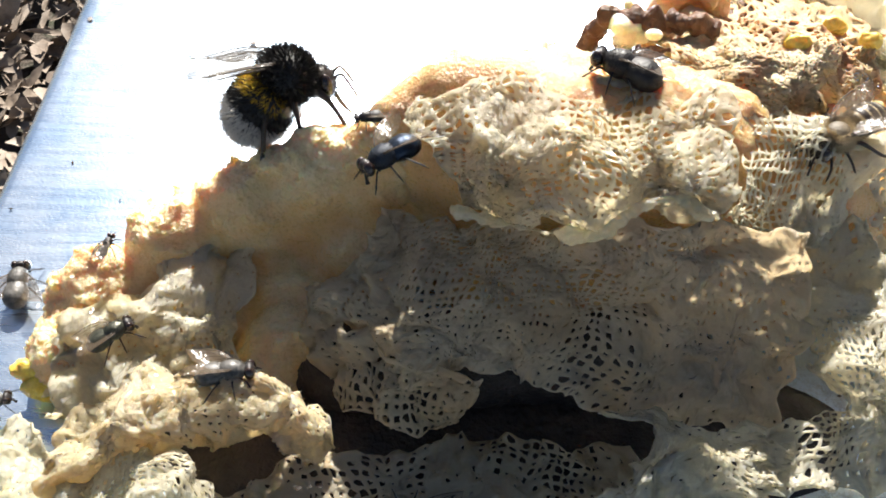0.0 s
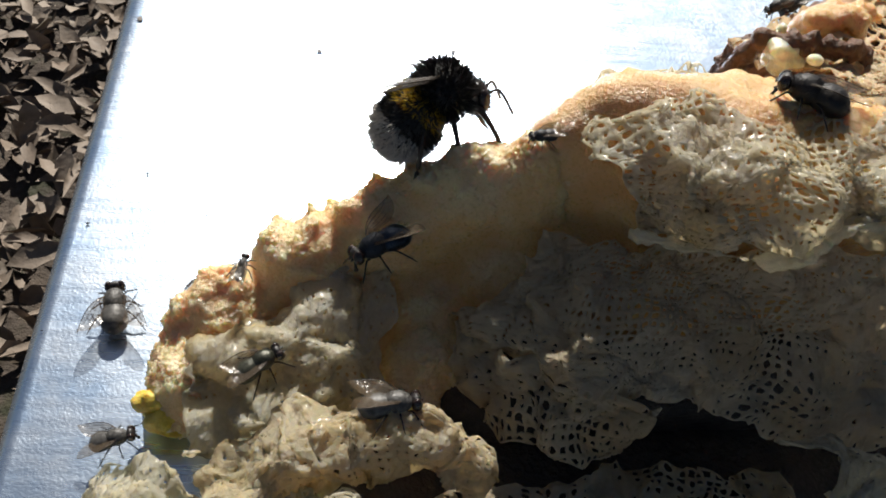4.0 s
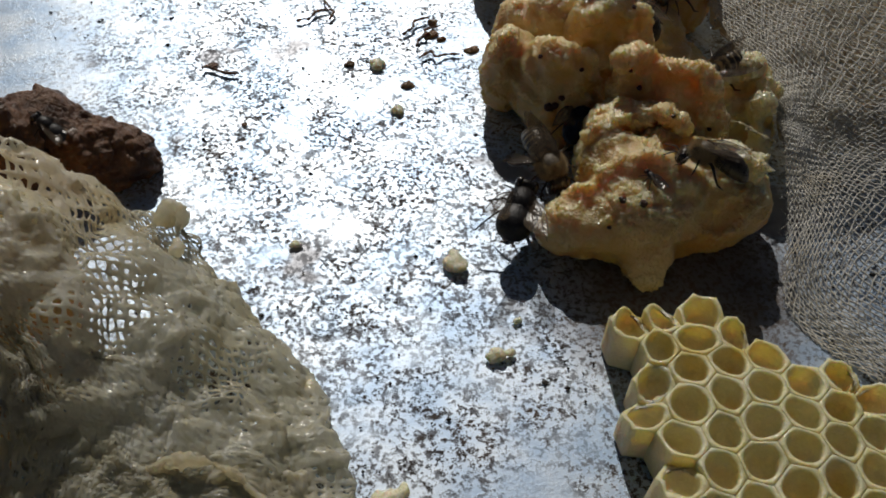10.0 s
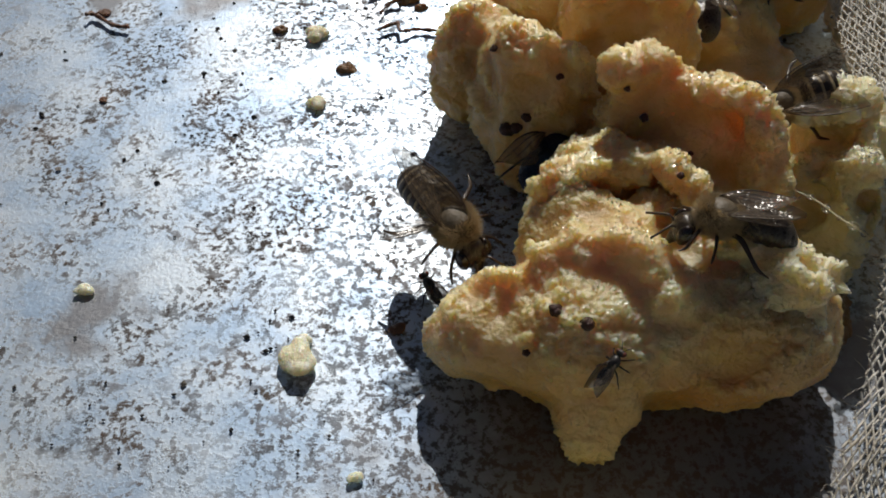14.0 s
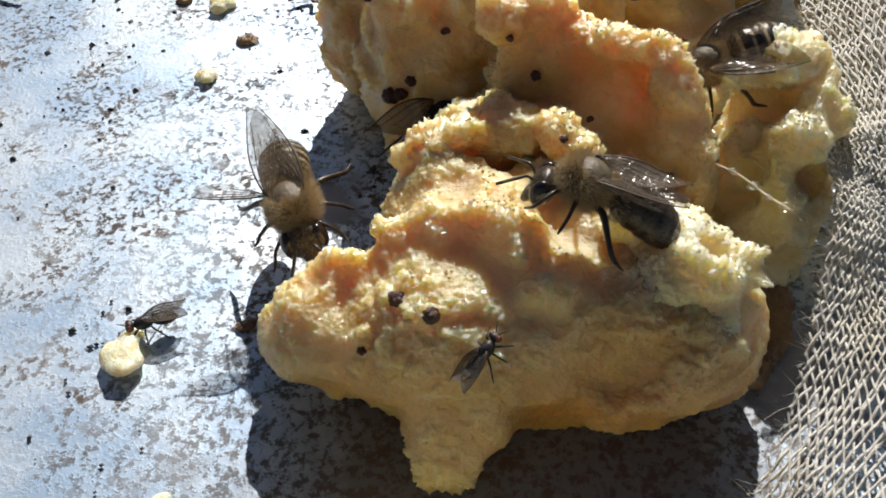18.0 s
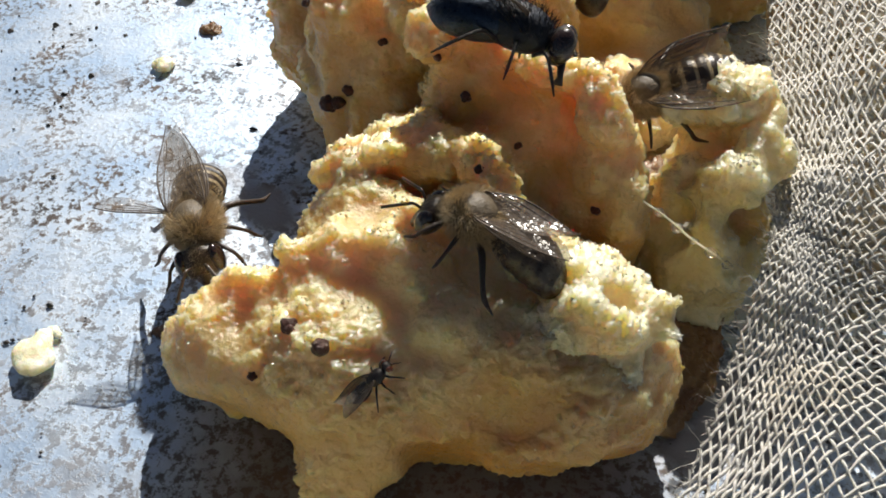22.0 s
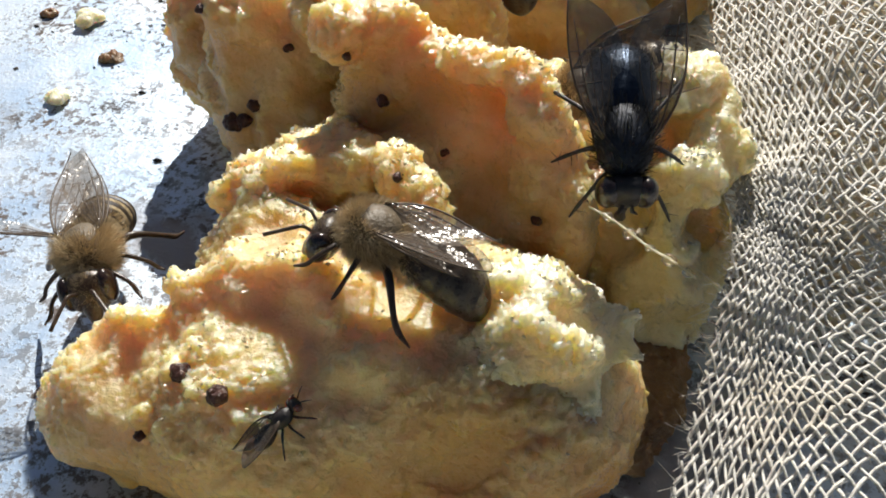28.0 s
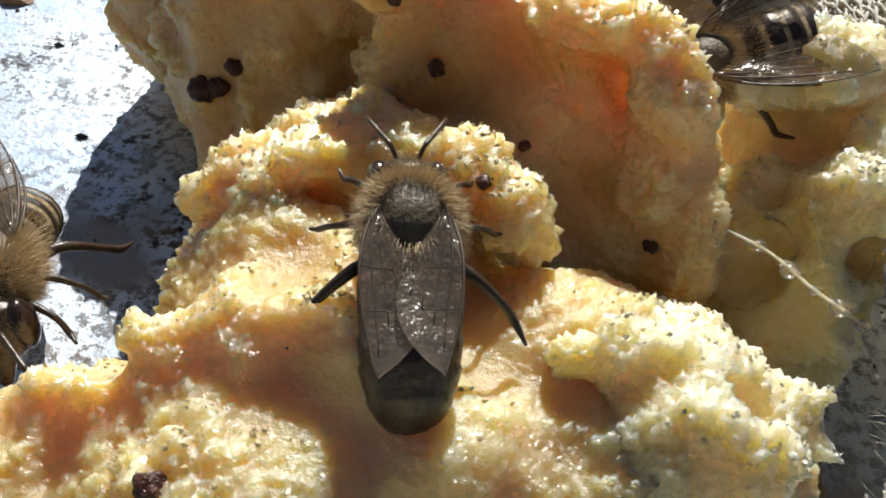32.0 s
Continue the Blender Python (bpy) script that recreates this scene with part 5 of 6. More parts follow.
def wing_material(name, tint, clear):
    m, nt, p = shader(name)
    out = nt.nodes["Material Output"]
    co = coords(nt)
    nt.links.new(mix_col(nt, noise_fac(nt, co, 700, 3, 0.6), tint, tuple(min(1, 1.3 * c) for c in tint)), p.inputs["Base Color"])
    p.inputs["Roughness"].default_value = 0.22
    p.inputs["Specular IOR Level"].default_value = 0.9
    bump(nt, p, noise_fac(nt, co, 900, 3, 0.6, 0.2, 0.8), 0.8, 0.16)
    t = node(nt, "BsdfTransparent", Color=(0.93, 0.9, 0.86, 1))
    mix = nt.nodes.new("ShaderNodeMixShader")
    mix.inputs[0].default_value = clear
    nt.links.new(p.outputs[0], mix.inputs[1])
    nt.links.new(t.outputs[0], mix.inputs[2])
    nt.links.new(mix.outputs[0], out.inputs["Surface"])
    return m


M_WING = wing_material("clear_brownish_wing", (0.16, 0.12, 0.08), 0.62)
M_WING_SHINY = wing_material("glossy_folded_wing", (0.12, 0.095, 0.075), 0.5)
M_WING_DARK = wing_material("smoky_wing", (0.10, 0.085, 0.07), 0.36)
M_VEIN = organic("wing_vein", (0.06, 0.04, 0.025), (0.09, 0.06, 0.04), None, 0.5, 0, 1, (1, 1, 1), 0.3, 0.0, 1.0)


def ball(c, r, level=3, seed=None, rough=0.0):
    d, f = DIRS[level]
    v = d * r + np.array(c, float)
    if rough:
        v = v + d * (rough * fbm(v, 0.9, 2, seed or 0))[:, None]
    return v, f


def loft(xs, ry, rz, cz, sides=24, ridge=0.0, step=1.2):
    """A body along x from rings; ridge: how far each plate overlaps the next."""
    n = 6 * (len(xs) - 1) + 1
    k = np.linspace(0, len(xs) - 1, n)
    sm = lambda a: smooth_line(np.stack([np.arange(len(xs)), np.array(a, float), 0 * np.array(a, float)], -1), 6)[:, 1]
    X, A, B, C = sm(xs), sm(ry), sm(rz), sm(cz)
    saw = 1 + ridge * (((X / step) % 1.0) - 0.5)
    ang = np.arange(sides) * 2 * np.pi / sides
    v = np.stack([np.broadcast_to(X[:, None], (n, sides)), (A * saw)[:, None] * np.cos(ang), C[:, None] + (B * saw)[:, None] * np.sin(ang)], -1).reshape(-1, 3)
    f = [(i * sides + j, i * sides + (j + 1) % sides, (i + 1) * sides + (j + 1) % sides, (i + 1) * sides + j) for i in range(n - 1) for j in range(sides)]
    f += [tuple(range(sides))[::-1], tuple((n - 1) * sides + j for j in range(sides))]
    return v, f


def hairs(c, r, count, length, seed, width=0.045, keep=lambda d: True, sweep=(-0.5, 0, 0.1)):
    """Fine tapering hairs on an ellipsoid."""
    rng = np.random.default_rng(seed)
    d = rng.normal(size=(count * 2, 3))
    d /= np.linalg.norm(d, axis=1)[:, None]
    d = np.array([q for q in d if keep(q)])[:count]
    p = np.array(c) + d * r * 0.97
    n = d / np.array(r)
    n = n / np.linalg.norm(n, axis=1)[:, None] + np.array(sweep) + rng.normal(0, 0.22, d.shape)
    n /= np.linalg.norm(n, axis=1)[:, None]
    s = np.cross(n, rng.normal(size=d.shape))
    s /= np.linalg.norm(s, axis=1)[:, None]
    L = (length * rng.uniform(0.6, 1.15, len(d)))[:, None]
    v = np.stack([p + s * width, p - s * width, p + n * L * 0.6 + s * width * 0.6, p + n * L], 1).reshape(-1, 3)
    b = np.arange(len(d)) * 4
    return v, np.concatenate([np.stack([b, b + 1, b + 2], 1), np.stack([b + 1, b + 3, b + 2], 1)]).tolist()


def wing_shape(length, width, root, yaw, lift, side, veins=5, roll=0.0):
    """A veined membrane from its root; yaw: degrees from straight back, outwards; lift: degrees upwards."""
    n = 14
    u = np.linspace(0, 1, n)
    front = 0.30 * np.sin(np.pi * u**0.8) * width
    back = -width * (0.75 * np.sin(np.pi * np.clip(u, 0, 1) ** 1.35) ** 0.8)
    rows = np.linspace(0, 1, 6)
    v = np.array([(-length * s, side * (f + (b - f) * k), 0.10 * width * math.sin(3 * k + 5 * s)) for s, f, b in zip(u, front, back) for k in rows])
    f = [(i * 6 + j, i * 6 + j + 1, (i + 1) * 6 + j + 1, (i + 1) * 6 + j) for i in range(n - 1) for j in range(5)]
    R = np.array((Matrix.Rotation(radians(-side * yaw), 3, "Z") @ Matrix.Rotation(radians(lift), 3, "Y") @ Matrix.Rotation(radians(roll * side), 3, "X")))
    grid = v.reshape(n, 6, 3)
    lines = [tube(grid[:, 0], np.linspace(0.09, 0.04, n), 5), tube(grid[:12, 1], np.linspace(0.06, 0.03, 12), 4)]
    for k in range(2, veins):
        lines.append(tube(grid[1 : 12 - k, min(k, 5)], 0.028, 4))
    for i in (5, 8):
        lines.append(tube(grid[i, : min(4, veins)], 0.022, 4))
    vv, vf = cat(lines)
    return (v @ R.T + root, f), (vv @ R.T + root, vf)


def leg_shape(points, r0, r1, seed=0, spines=0):
    line = smooth_line(points, 4)
    n = len(line)
    r = np.interp(np.arange(n), [0, n * 0.25, n * 0.45, n * 0.7, n - 1], [r0 * 0.8, r0, r0 * 0.7, r0 * 0.75, r1])
    pieces = [tube(line, r, 7)]
    rng = np.random.default_rng(seed)
    for _ in range(spines):
        i = rng.integers(3, n - 2)
        d = rng.normal(size=3)
        d /= np.linalg.norm(d)
        pieces.append(tube([line[i], line[i] + d * rng.uniform(0.3, 0.7)], [0.03, 0.008], 3, False))
    return cat(pieces)


def add(name, shape, mat, parent, label="", smooth=True):
    return part(name, mesh_of(name, shape[0], shape[1], mat, smooth), parent, label)


whole = add


def honeybee(label, seed=0, wing_yaw=(14, 20), wing_lift=(8, 8), head_drop=0.4, tongue=False, curl=0.3, ground=-2.9, wing_mat=None, grouped="honeybees at the honey", droop=0.0, legs=True, size=0.84, shell=None, reach_w=0.95, broad=1.0, hind=(6, 6)):
    bee = thing("honeybee", label, "bee", group=grouped)
    add = lambda n, sh, m, par, lab="": whole(n, (np.asarray(sh[0]) * size, sh[1]), m, par, lab)
    thorax = add("thorax", ball((0, 0, 0), (2.15, 1.95, 1.85), 4, seed, 0.05), M_BEE_FUZZ, bee)
    add("fur", hairs((0, 0, 0.0), (2.15, 1.95, 1.85), 9000, 0.95, seed, 0.016, lambda d: d[2] < 0.78 or d[0] > 0.5), M_BEE_FUR, thorax, "tan hair")
    hz = -0.35 - head_drop
    head = add("head", ball((2.75, 0, hz), (1.1, 1.75, 1.55), 4), M_BEE_DARK, bee)
    for s in (-1, 1):
        add("eye", ball((2.85, s * 1.3, hz + 0.15), (0.85, 0.62, 1.25), 4), M_EYE, head)
        a = [(3.5, s * 0.35, hz + 0.2), (4.3, s * 0.75, hz + 0.75), (4.9, s * 1.1, hz + 0.5), (6.3, s * 1.9, hz - 0.3)]
        add("antenna", tube(smooth_line(a, 4), np.r_[np.full(5, 0.12), np.full(8, 0.14)], 6), M_BEE_LEG, head)
    add("fur", hairs((2.75, 0, hz), (1.05, 1.45, 1.5), 1300, 0.35, seed + 1, 0.014, lambda d: d[0] > -0.2 and abs(d[1]) < 0.75), M_PALE_FUR, head, "short pale hair")
    add("jaw", tube(smooth_line([(3.0, 0, hz - 0.6), (3.45, 0, hz - 1.3), (3.75, 0, hz - 2.1)], 4), np.linspace(0.95, 0.28, 9), 12), M_BEE_DARK, head)
    if tongue:
        add("tongue", tube(smooth_line([(3.65, 0, hz - 1.8), (4.0, 0, hz - 2.5), (4.2, 0.05, hz - 3.2)], 4), np.linspace(0.22, 0.1, 9), 6), M_TONGUE, head, "red-brown tongue")
    xs = [-1.7, -2.3, -3.4, -4.8, -6.2, -7.5, -8.4, -8.8]
    abd = add("abdomen", loft(xs, [0.35, 1.25, 1.95, 2.15, 2.1, 1.75, 1.1, 0.2], [0.35, 1.15, 1.75, 1.95, 1.9, 1.6, 1.0, 0.2], [-0.1, -0.1, -0.1, -0.25 - 0.3 * droop, -0.45 - 0.8 * droop - curl * 0.3, -0.7 - 1.4 * droop - curl, -1.0 - 1.9 * droop - curl * 1.5, -1.2 - 2.1 * droop - curl * 1.8], 28, 0.06, 1.22), shell or M_BEE_BANDS, bee, "smooth dark abdomen" if shell else "dark abdomen with pale bands")
    add("fur", hairs((-3.0, 0, -0.1), (1.5, 1.95, 1.8), 1500, 0.5, seed + 2, 0.02, lambda d: d[0] > -0.3), M_BEE_FUR, abd, "tan hair")
    wm = wing_mat or M_WING
    for s in (-1, 1):
        for nm, L, W, root, dy, dl in (("fore_wing", 9.2 * reach_w, 2.9 * broad, (0.2, s * 1.35, 1.35), 0, 0), ("hind_wing", 6.4 * reach_w, 2.0 * broad, (-0.7, s * 1.35, 1.15), hind[0 if s < 0 else 1], -4)):
            w, vn = wing_shape(L, W, np.array(root), wing_yaw[0 if s < 0 else 1] + dy, wing_lift[0 if s < 0 else 1] + dl, s)
            ob = add(nm, w, wm, bee, "clear veined wing")
            add("vein", vn, M_VEIN, ob)
    if legs:
        for s in (-1, 1):
            for k, (x, reach, fwd) in enumerate(((1.3, 3.2, 2.2), (0.1, 4.4, 0.4), (-1.1, 5.2, -3.4))):
                j = random.Random(seed * 7 + k * 2 + s).uniform(-0.5, 0.5)
                pts = [(x, s * 0.9, -1.3), (x + fwd * 0.25, s * (reach * 0.45), -1.0 + 0.25 * k), (x + fwd * 0.6 + j * 0.4, s * reach * 0.78, ground * 0.62), (x + fwd * 0.8 + j, s * reach * 0.9, ground + 0.25), (x + fwd * 1.1 + j, s * reach, ground)]
                add("leg", leg_shape(pts, 0.30 if k == 2 else 0.21, 0.07, seed + k, 0), M_BEE_LEG, bee)
    return bee


def fly(label, mat, scale=1.0, seed=0, eye=None, wing_yaw=24, wing_lift=6, wing_mat=None, ground=-2.6, bristles=140, stout=1.0, grouped="flies at the honey", spread=1.0):
    """A blowfly or house fly; scale 1 is 10 mm long."""
    ob = thing("fly", label, "fly", group=grouped)
    S = scale

    def put(name, shape, m, parent, lab=""):
        return add(name, (np.asarray(shape[0]) * S, shape[1]), m, parent, lab)

    th = put("thorax", ball((0, 0, 0), (2.3, 1.75 * stout, 1.7 * stout), 4, seed, 0.03), mat, ob)
    put("bristles", hairs((0, 0, 0), (2.3, 1.75 * stout, 1.7 * stout), bristles, 0.85, seed, 0.03, lambda d: d[2] > -0.1, (-0.6, 0, 0.3)), M_BLACK_FUR, th)
    ab = put("abdomen", loft([-0.6, -1.5, -3.0, -4.3, -5.2, -5.8], [1.2 * stout, 1.75 * stout, 2.1 * stout, 1.95 * stout, 1.25 * stout, 0.15], [1.1 * stout, 1.5 * stout, 1.75 * stout, 1.6 * stout, 1.0 * stout, 0.1], [-0.2, -0.25, -0.35, -0.5, -0.7, -0.85], 24, 0.02, 1.1), M_BLUE_SHINE if mat is M_BLUE else mat, ob, "steel-blue shining abdomen" if mat is M_BLUE else "")
    put("bristles", hairs((-3.6, 0, -0.4), (2.1, 1.9 * stout, 1.6 * stout), bristles, 0.5, seed + 3, 0.022, lambda d: d[0] < 0.3), M_BLACK_FUR, ab)
    hd = put("head", ball((2.75, 0, -0.15), (0.85, 1.45, 1.25), 4), M_BLACK_FLY, ob)
    for s in (-1, 1):
        put("eye", ball((2.85, s * 0.95, 0.0), (0.82, 0.68, 1.12), 3), eye or M_EYE, hd)
        put("antenna", tube([(3.5, s * 0.2, 0.1), (3.8, s * 0.3, -0.35), (4.0, s * 0.55, -0.2)], [0.1, 0.13, 0.03], 5), M_BLACK_FLY, hd)
        w, vn = wing_shape(7.6, 2.9, np.array((0.3, s * 1.25, 1.0)), wing_yaw, wing_lift, s, 5, 8)
        wg = put("wing", w, wing_mat or M_WING, ob, "clear veined wing")
        put("vein", vn, M_VEIN, wg)
        for k, (x, reach, fwd) in enumerate(((1.4, 3.0, 2.4), (0.2, 4.0, 0.2), (-0.9, 4.4, -3.4))):
            reach *= spread
            j = random.Random(seed * 5 + k * 2 + s).uniform(-0.5, 0.5)
            pts = [(x, s * 0.8, -1.2), (x + fwd * 0.3, s * reach * 0.5, -0.7), (x + fwd * 0.7 + j * 0.5, s * reach * 0.8, ground * 0.65), (x + fwd * 1.0 + j, s * reach, ground)]
            put("leg", leg_shape(pts, 0.155, 0.05, seed + k, 16), M_BLACK_FLY, ob)
    put("mouthpart", tube([(3.2, 0, -1.0), (3.45, 0, -1.9), (3.5, 0, -2.4)], [0.28, 0.2, 0.34], 8), M_BLACK_FLY, hd)
    return ob


def bumblebee(label):
    ob = thing("bumblebee", label, "bee")
    add = lambda n, sh, m, par, lab="": whole(n, (np.asarray(sh[0]) * 1.1, sh[1]), m, par, lab)
    th = add("thorax", ball((0, 0, 0), (3.0, 3.1, 2.8), 4), M_BLACK_FUR, ob)
    add("fur", hairs((0, 0, 0), (3.0, 3.1, 2.8), 5200, 1.25, 1, 0.05, sweep=(-0.25, 0, 0.15)), M_BLACK_FUR, th)
    hd = add("head", ball((3.6, 0, -1.5), (1.4, 1.9, 1.9), 4), M_BEE_DARK, ob)
    add("fur", hairs((3.6, 0, -1.5), (1.3, 1.7, 1.8), 1300, 0.8, 2, 0.04), M_BLACK_FUR, hd)
    # the abdomen hangs down behind the thorax
    c, r = (-4.6, 0, -0.6), (4.3, 3.6, 3.4)
    hang = np.array(Matrix.Rotation(radians(-44), 3, "Y"))
    hung = lambda sh: ((np.asarray(sh[0]) - (-1.4, 0, -0.4)) @ hang.T + (-1.4, 0, -0.4), sh[1])
    ab = add("abdomen", hung(ball(c, r, 4)), M_BLACK_FUR, ob)
    add("fur", hung(hairs(c, r, 2600, 1.0, 3, 0.05, lambda q: 0.30 < q[0] < 0.9 and q[2] > -0.35)), M_YELLOW_FUR, ab, "bright yellow hair band")
    add("fur", hung(hairs(c, r, 3600, 0.9, 4, 0.05, lambda q: -0.15 < q[0] <= 0.32)), M_BLACK_FUR, ab)
    add("fur", hung(hairs(c, r, 4200, 1.1, 5, 0.05, lambda q: q[0] <= -0.12)), M_WHITE_FUR, ab, "whitish tail hair")
    for s in (-1, 1):
        add("eye", ball((3.9, s * 1.5, -1.3), (0.75, 0.6, 1.25), 3), M_EYE, hd)
        add("antenna", tube(smooth_line([(4.6, s * 0.5, -1.2), (5.6, s * 1.0, -0.6), (6.2, s * 1.4, -1.4), (6.9, s * 1.9, -3.2)], 4), 0.17, 6), M_BEE_LEG, hd)
        for nm, L, W, root, dy in (("fore_wing", 9.0, 2.8, (-0.6, s * 1.9, 2.3), 0), ("hind_wing", 6.5, 2.0, (-1.4, s * 1.9, 2.0), 5)):
            w, vn = wing_shape(L, W, np.array(root), 4 + dy, 6, s)
            wg = add(nm, w, M_WING_DARK, ob, "smoky veined wing")
            add("vein", vn, M_VEIN, wg)
        for k, (x, reach, fwd) in enumerate(((2.0, 3.6, 4.0), (0.2, 4.8, 0.0), (-1.6, 4.8, -3.4))):
            pts = [(x, s * 1.6, -2.0), (x + fwd * 0.3, s * reach * 0.6, -1.8), (x + fwd * 0.6, s * reach * 0.85, -4.0), (x + fwd * 0.8, s * reach * 0.95, -6.2), (x + fwd * 1.0, s * reach, -7.6)]
            add("leg", leg_shape(pts, 0.38, 0.10, 9 + k, 40), M_BEE_DARK, ob)
    return ob


def small_fly(label, seed=0, scale=1.0):
    """A slender small black fly, 5 mm long, with wings folded over its back."""
    ob = thing("small_fly", label, "fly", group="flies at the honey")
    S = scale

    def put(name, shape, m, parent, lab=""):
        return add(name, (np.asarray(shape[0]) * S, shape[1]), m, parent, lab)

    put("thorax", ball((0, 0, 0), (1.0, 0.68, 0.68), 4), M_BLACK_FLY, ob)
    put("abdomen", loft([-0.8, -1.2, -2.0, -2.8, -3.2], [0.3, 0.6, 0.75, 0.45, 0.06], [0.3, 0.5, 0.6, 0.4, 0.06], [0, -0.05, -0.15, -0.3, -0.4], 16), M_BLACK_FLY, ob)
    hd = put("head", ball((1.35, 0, -0.05), (0.42, 0.62, 0.52), 3), M_BLACK_FLY, ob)
    for s in (-1, 1):
        put("eye", ball((1.4, s * 0.42, 0.02), (0.32, 0.25, 0.42), 3), M_RED_EYE, hd)
        put("antenna", tube([(1.7, s * 0.15, 0), (2.1, s * 0.4, 0.05), (2.6, s * 0.75, -0.1)], [0.06, 0.06, 0.02], 4), M_BLACK_FLY, hd)
        w, vn = wing_shape(4.2, 1.5, np.array((-0.1, s * 0.35, 0.5)), 8, 2, s, 4)
        wg = put("wing", w, M_WING_DARK, ob, "smoky folded wing")
        put("vein", vn, M_VEIN, wg)
        for k, (x, reach, fwd) in enumerate(((0.6, 1.5, 1.1), (0.0, 1.9, 0.1), (-0.5, 2.0, -1.6))):
            pts = [(x, s * 0.3, -0.4), (x + fwd * 0.3, s * reach * 0.55, -0.25), (x + fwd * 0.7, s * reach * 0.8, -0.75), (x + fwd, s * reach, -1.15)]
            put("leg", leg_shape(pts, 0.11, 0.04, seed + k, 0), M_BLACK_FLY, ob)
    return ob

# ---- who is where ----
bumble = bumblebee("black furry bumblebee with yellow band and whitish tail")
bee_cloth = honeybee("tan furry honeybee walking over the soaked cloth", 11, (12, 16), (6, 6), ground=-2.7)
bee_left = honeybee("tan furry honeybee licking the honey lump from the lid", 12, (-2, -10), (22, 20), 1.2, True, ground=-2.7, size=1.0, broad=0.9, hind=(82, 4))
bee_top = honeybee("greyish-tan honeybee with folded wings on the honey lump", 13, (-2, 0), (13, 11), 1.8, False, droop=0.15, ground=-2.4, shell=M_BEE_DARK, size=0.84, reach_w=0.84, broad=0.86, wing_mat=M_WING_SHINY)
bee_right = honeybee("tan honeybee with banded abdomen digging into pale honey", 14, (10, 20), (10, 10), ground=-2.6)
bee_back = honeybee("dark honeybee on the tall honey lump", 15, (12, 12), (6, 6))
# these two get the dark shell for the shade they sit in
bee_hole = honeybee("honeybee deep between honey lumps, shade in its dark shell", 16, (12, 12), (4, 4), shell=M_BEE_DARK)
bee_far = honeybee("honeybee behind the honey lumps, darkened for its shade", 17, (14, 14), (6, 6), shell=M_BEE_DARK)
fly_slab = fly("blue-grey blowfly on the orange wax", M_BLUE, 0.78, 21, wing_yaw=34, wing_lift=14)
fly_fold = fly("black blowfly with long clear wings on the cloth fold", M_BLACK_FLY, 0.84, 22, wing_yaw=10, wing_mat=M_WING_SHINY, bristles=420, stout=1.1)
fly_ledge = fly("grey bristly fly on the cloth ledge", M_GREY_FLY, 0.72, 23, wing_yaw=12, wing_lift=12)
fly_groove = fly("bronze-green fly in a groove of the cloth", M_GREEN_FLY, 0.62, 24, wing_yaw=8)
fly_tiny = small_fly("tiny reddish-black fly on the orange wax", 25, 0.75)
fly_lid = fly("grey fly with spread wings on the metal lid", M_GREY_FLY, 0.78, 26, wing_yaw=30, wing_lift=2)
fly_corner = fly("small checkered grey fly on the cloth corner", M_GREY_FLY, 0.55, 27, wing_yaw=18)
fly_ridge = fly("small dark fly on the wax ridge", M_BLACK_FLY, 0.36, 28, wing_yaw=12)
fly_shade = fly("blue-grey blowfly in the shade of the cloth", M_BLUE, 0.68, 29, wing_yaw=20)
fly_edge = small_fly("small fly with a raised wing at the wax edge", 30, 0.9)
fly_big = fly("large blue-black bluebottle fly with smoky wings", M_BLUE, 1.08, 31, wing_yaw=13, wing_lift=12, wing_mat=M_WING_DARK, stout=0.9, spread=0.9, bristles=520)
fly_black = fly("large black blowfly leaning on the honey lump", M_BLACK_FLY, 1.16, 32, wing_yaw=24, wing_lift=16, stout=1.1, bristles=500)
fly_lump = small_fly("small slender black fly on the honey lump", 33, 0.72)
fly_walker = small_fly("small black fly walking over the lid", 34, 0.85)
fly_comb = fly("grey fly on a crumb beside the honeycomb", M_GREY_FLY, 0.62, 35, wing_yaw=26)
fly_brown = fly("dark fly on the brown wax", M_BLACK_FLY, 0.6, 36, wing_yaw=16)
fly_burnt = fly("dark fly on the burnt wax", M_BLACK_FLY, 0.62, 37, wing_yaw=20)
fly_peak = fly("dark fly on the rust-stained cloth peak", M_BLACK_FLY, 0.45, 38, wing_yaw=10)
dead_one = fly("dead dark fly lying in the cloth hollow", M_GREY_FLY, 0.66, 39, wing_yaw=30)
dead_two = fly("dead black fly on its back in the cloth hollow", M_BLACK_FLY, 0.8, 40, wing_yaw=40)


def stance(row, size=1.0):
    t, x, y, z, yaw, nose_down, roll = row
    return t, pose(x * MM, y * MM, z * MM, roll, nose_down, yaw)


def still(ob, x, y, z, yaw, nose_down=0, roll=0):
    ob.matrix_world = stance((0, x, y, z, yaw, nose_down, roll))[1]


still(bumble, 5.6, 85.2, 29.4, 14, -6, -16)
still(fly_fold, 42.2, 78.0, 38.6, 153, 0, 14)
still(fly_ledge, 1.4, 55.4, 12.6, 6, 0, -18)
still(fly_groove, -12.6, 60.1, 12.7, 31, -11, 0)
still(fly_tiny, -15.5, 71.1, 15.0, 80, 0, 0)
still(fly_lid, -31.8, 74.8, 2.0, 98, 0, 0)
still(fly_corner, -28.0, 55.8, 3.6, 10, -12, 0)
still(fly_ridge, 15.5, 77.0, 31.0, -165, 0, 0)
still(fly_edge, -21.5, 77.0, 4.0, 60, -20, 0)
still(bee_right, 187.2, 126.8, 14.4, -165, 16, -24)
still(bee_hole, 180.5, 145.5, 15.0, 108, -10, 0)
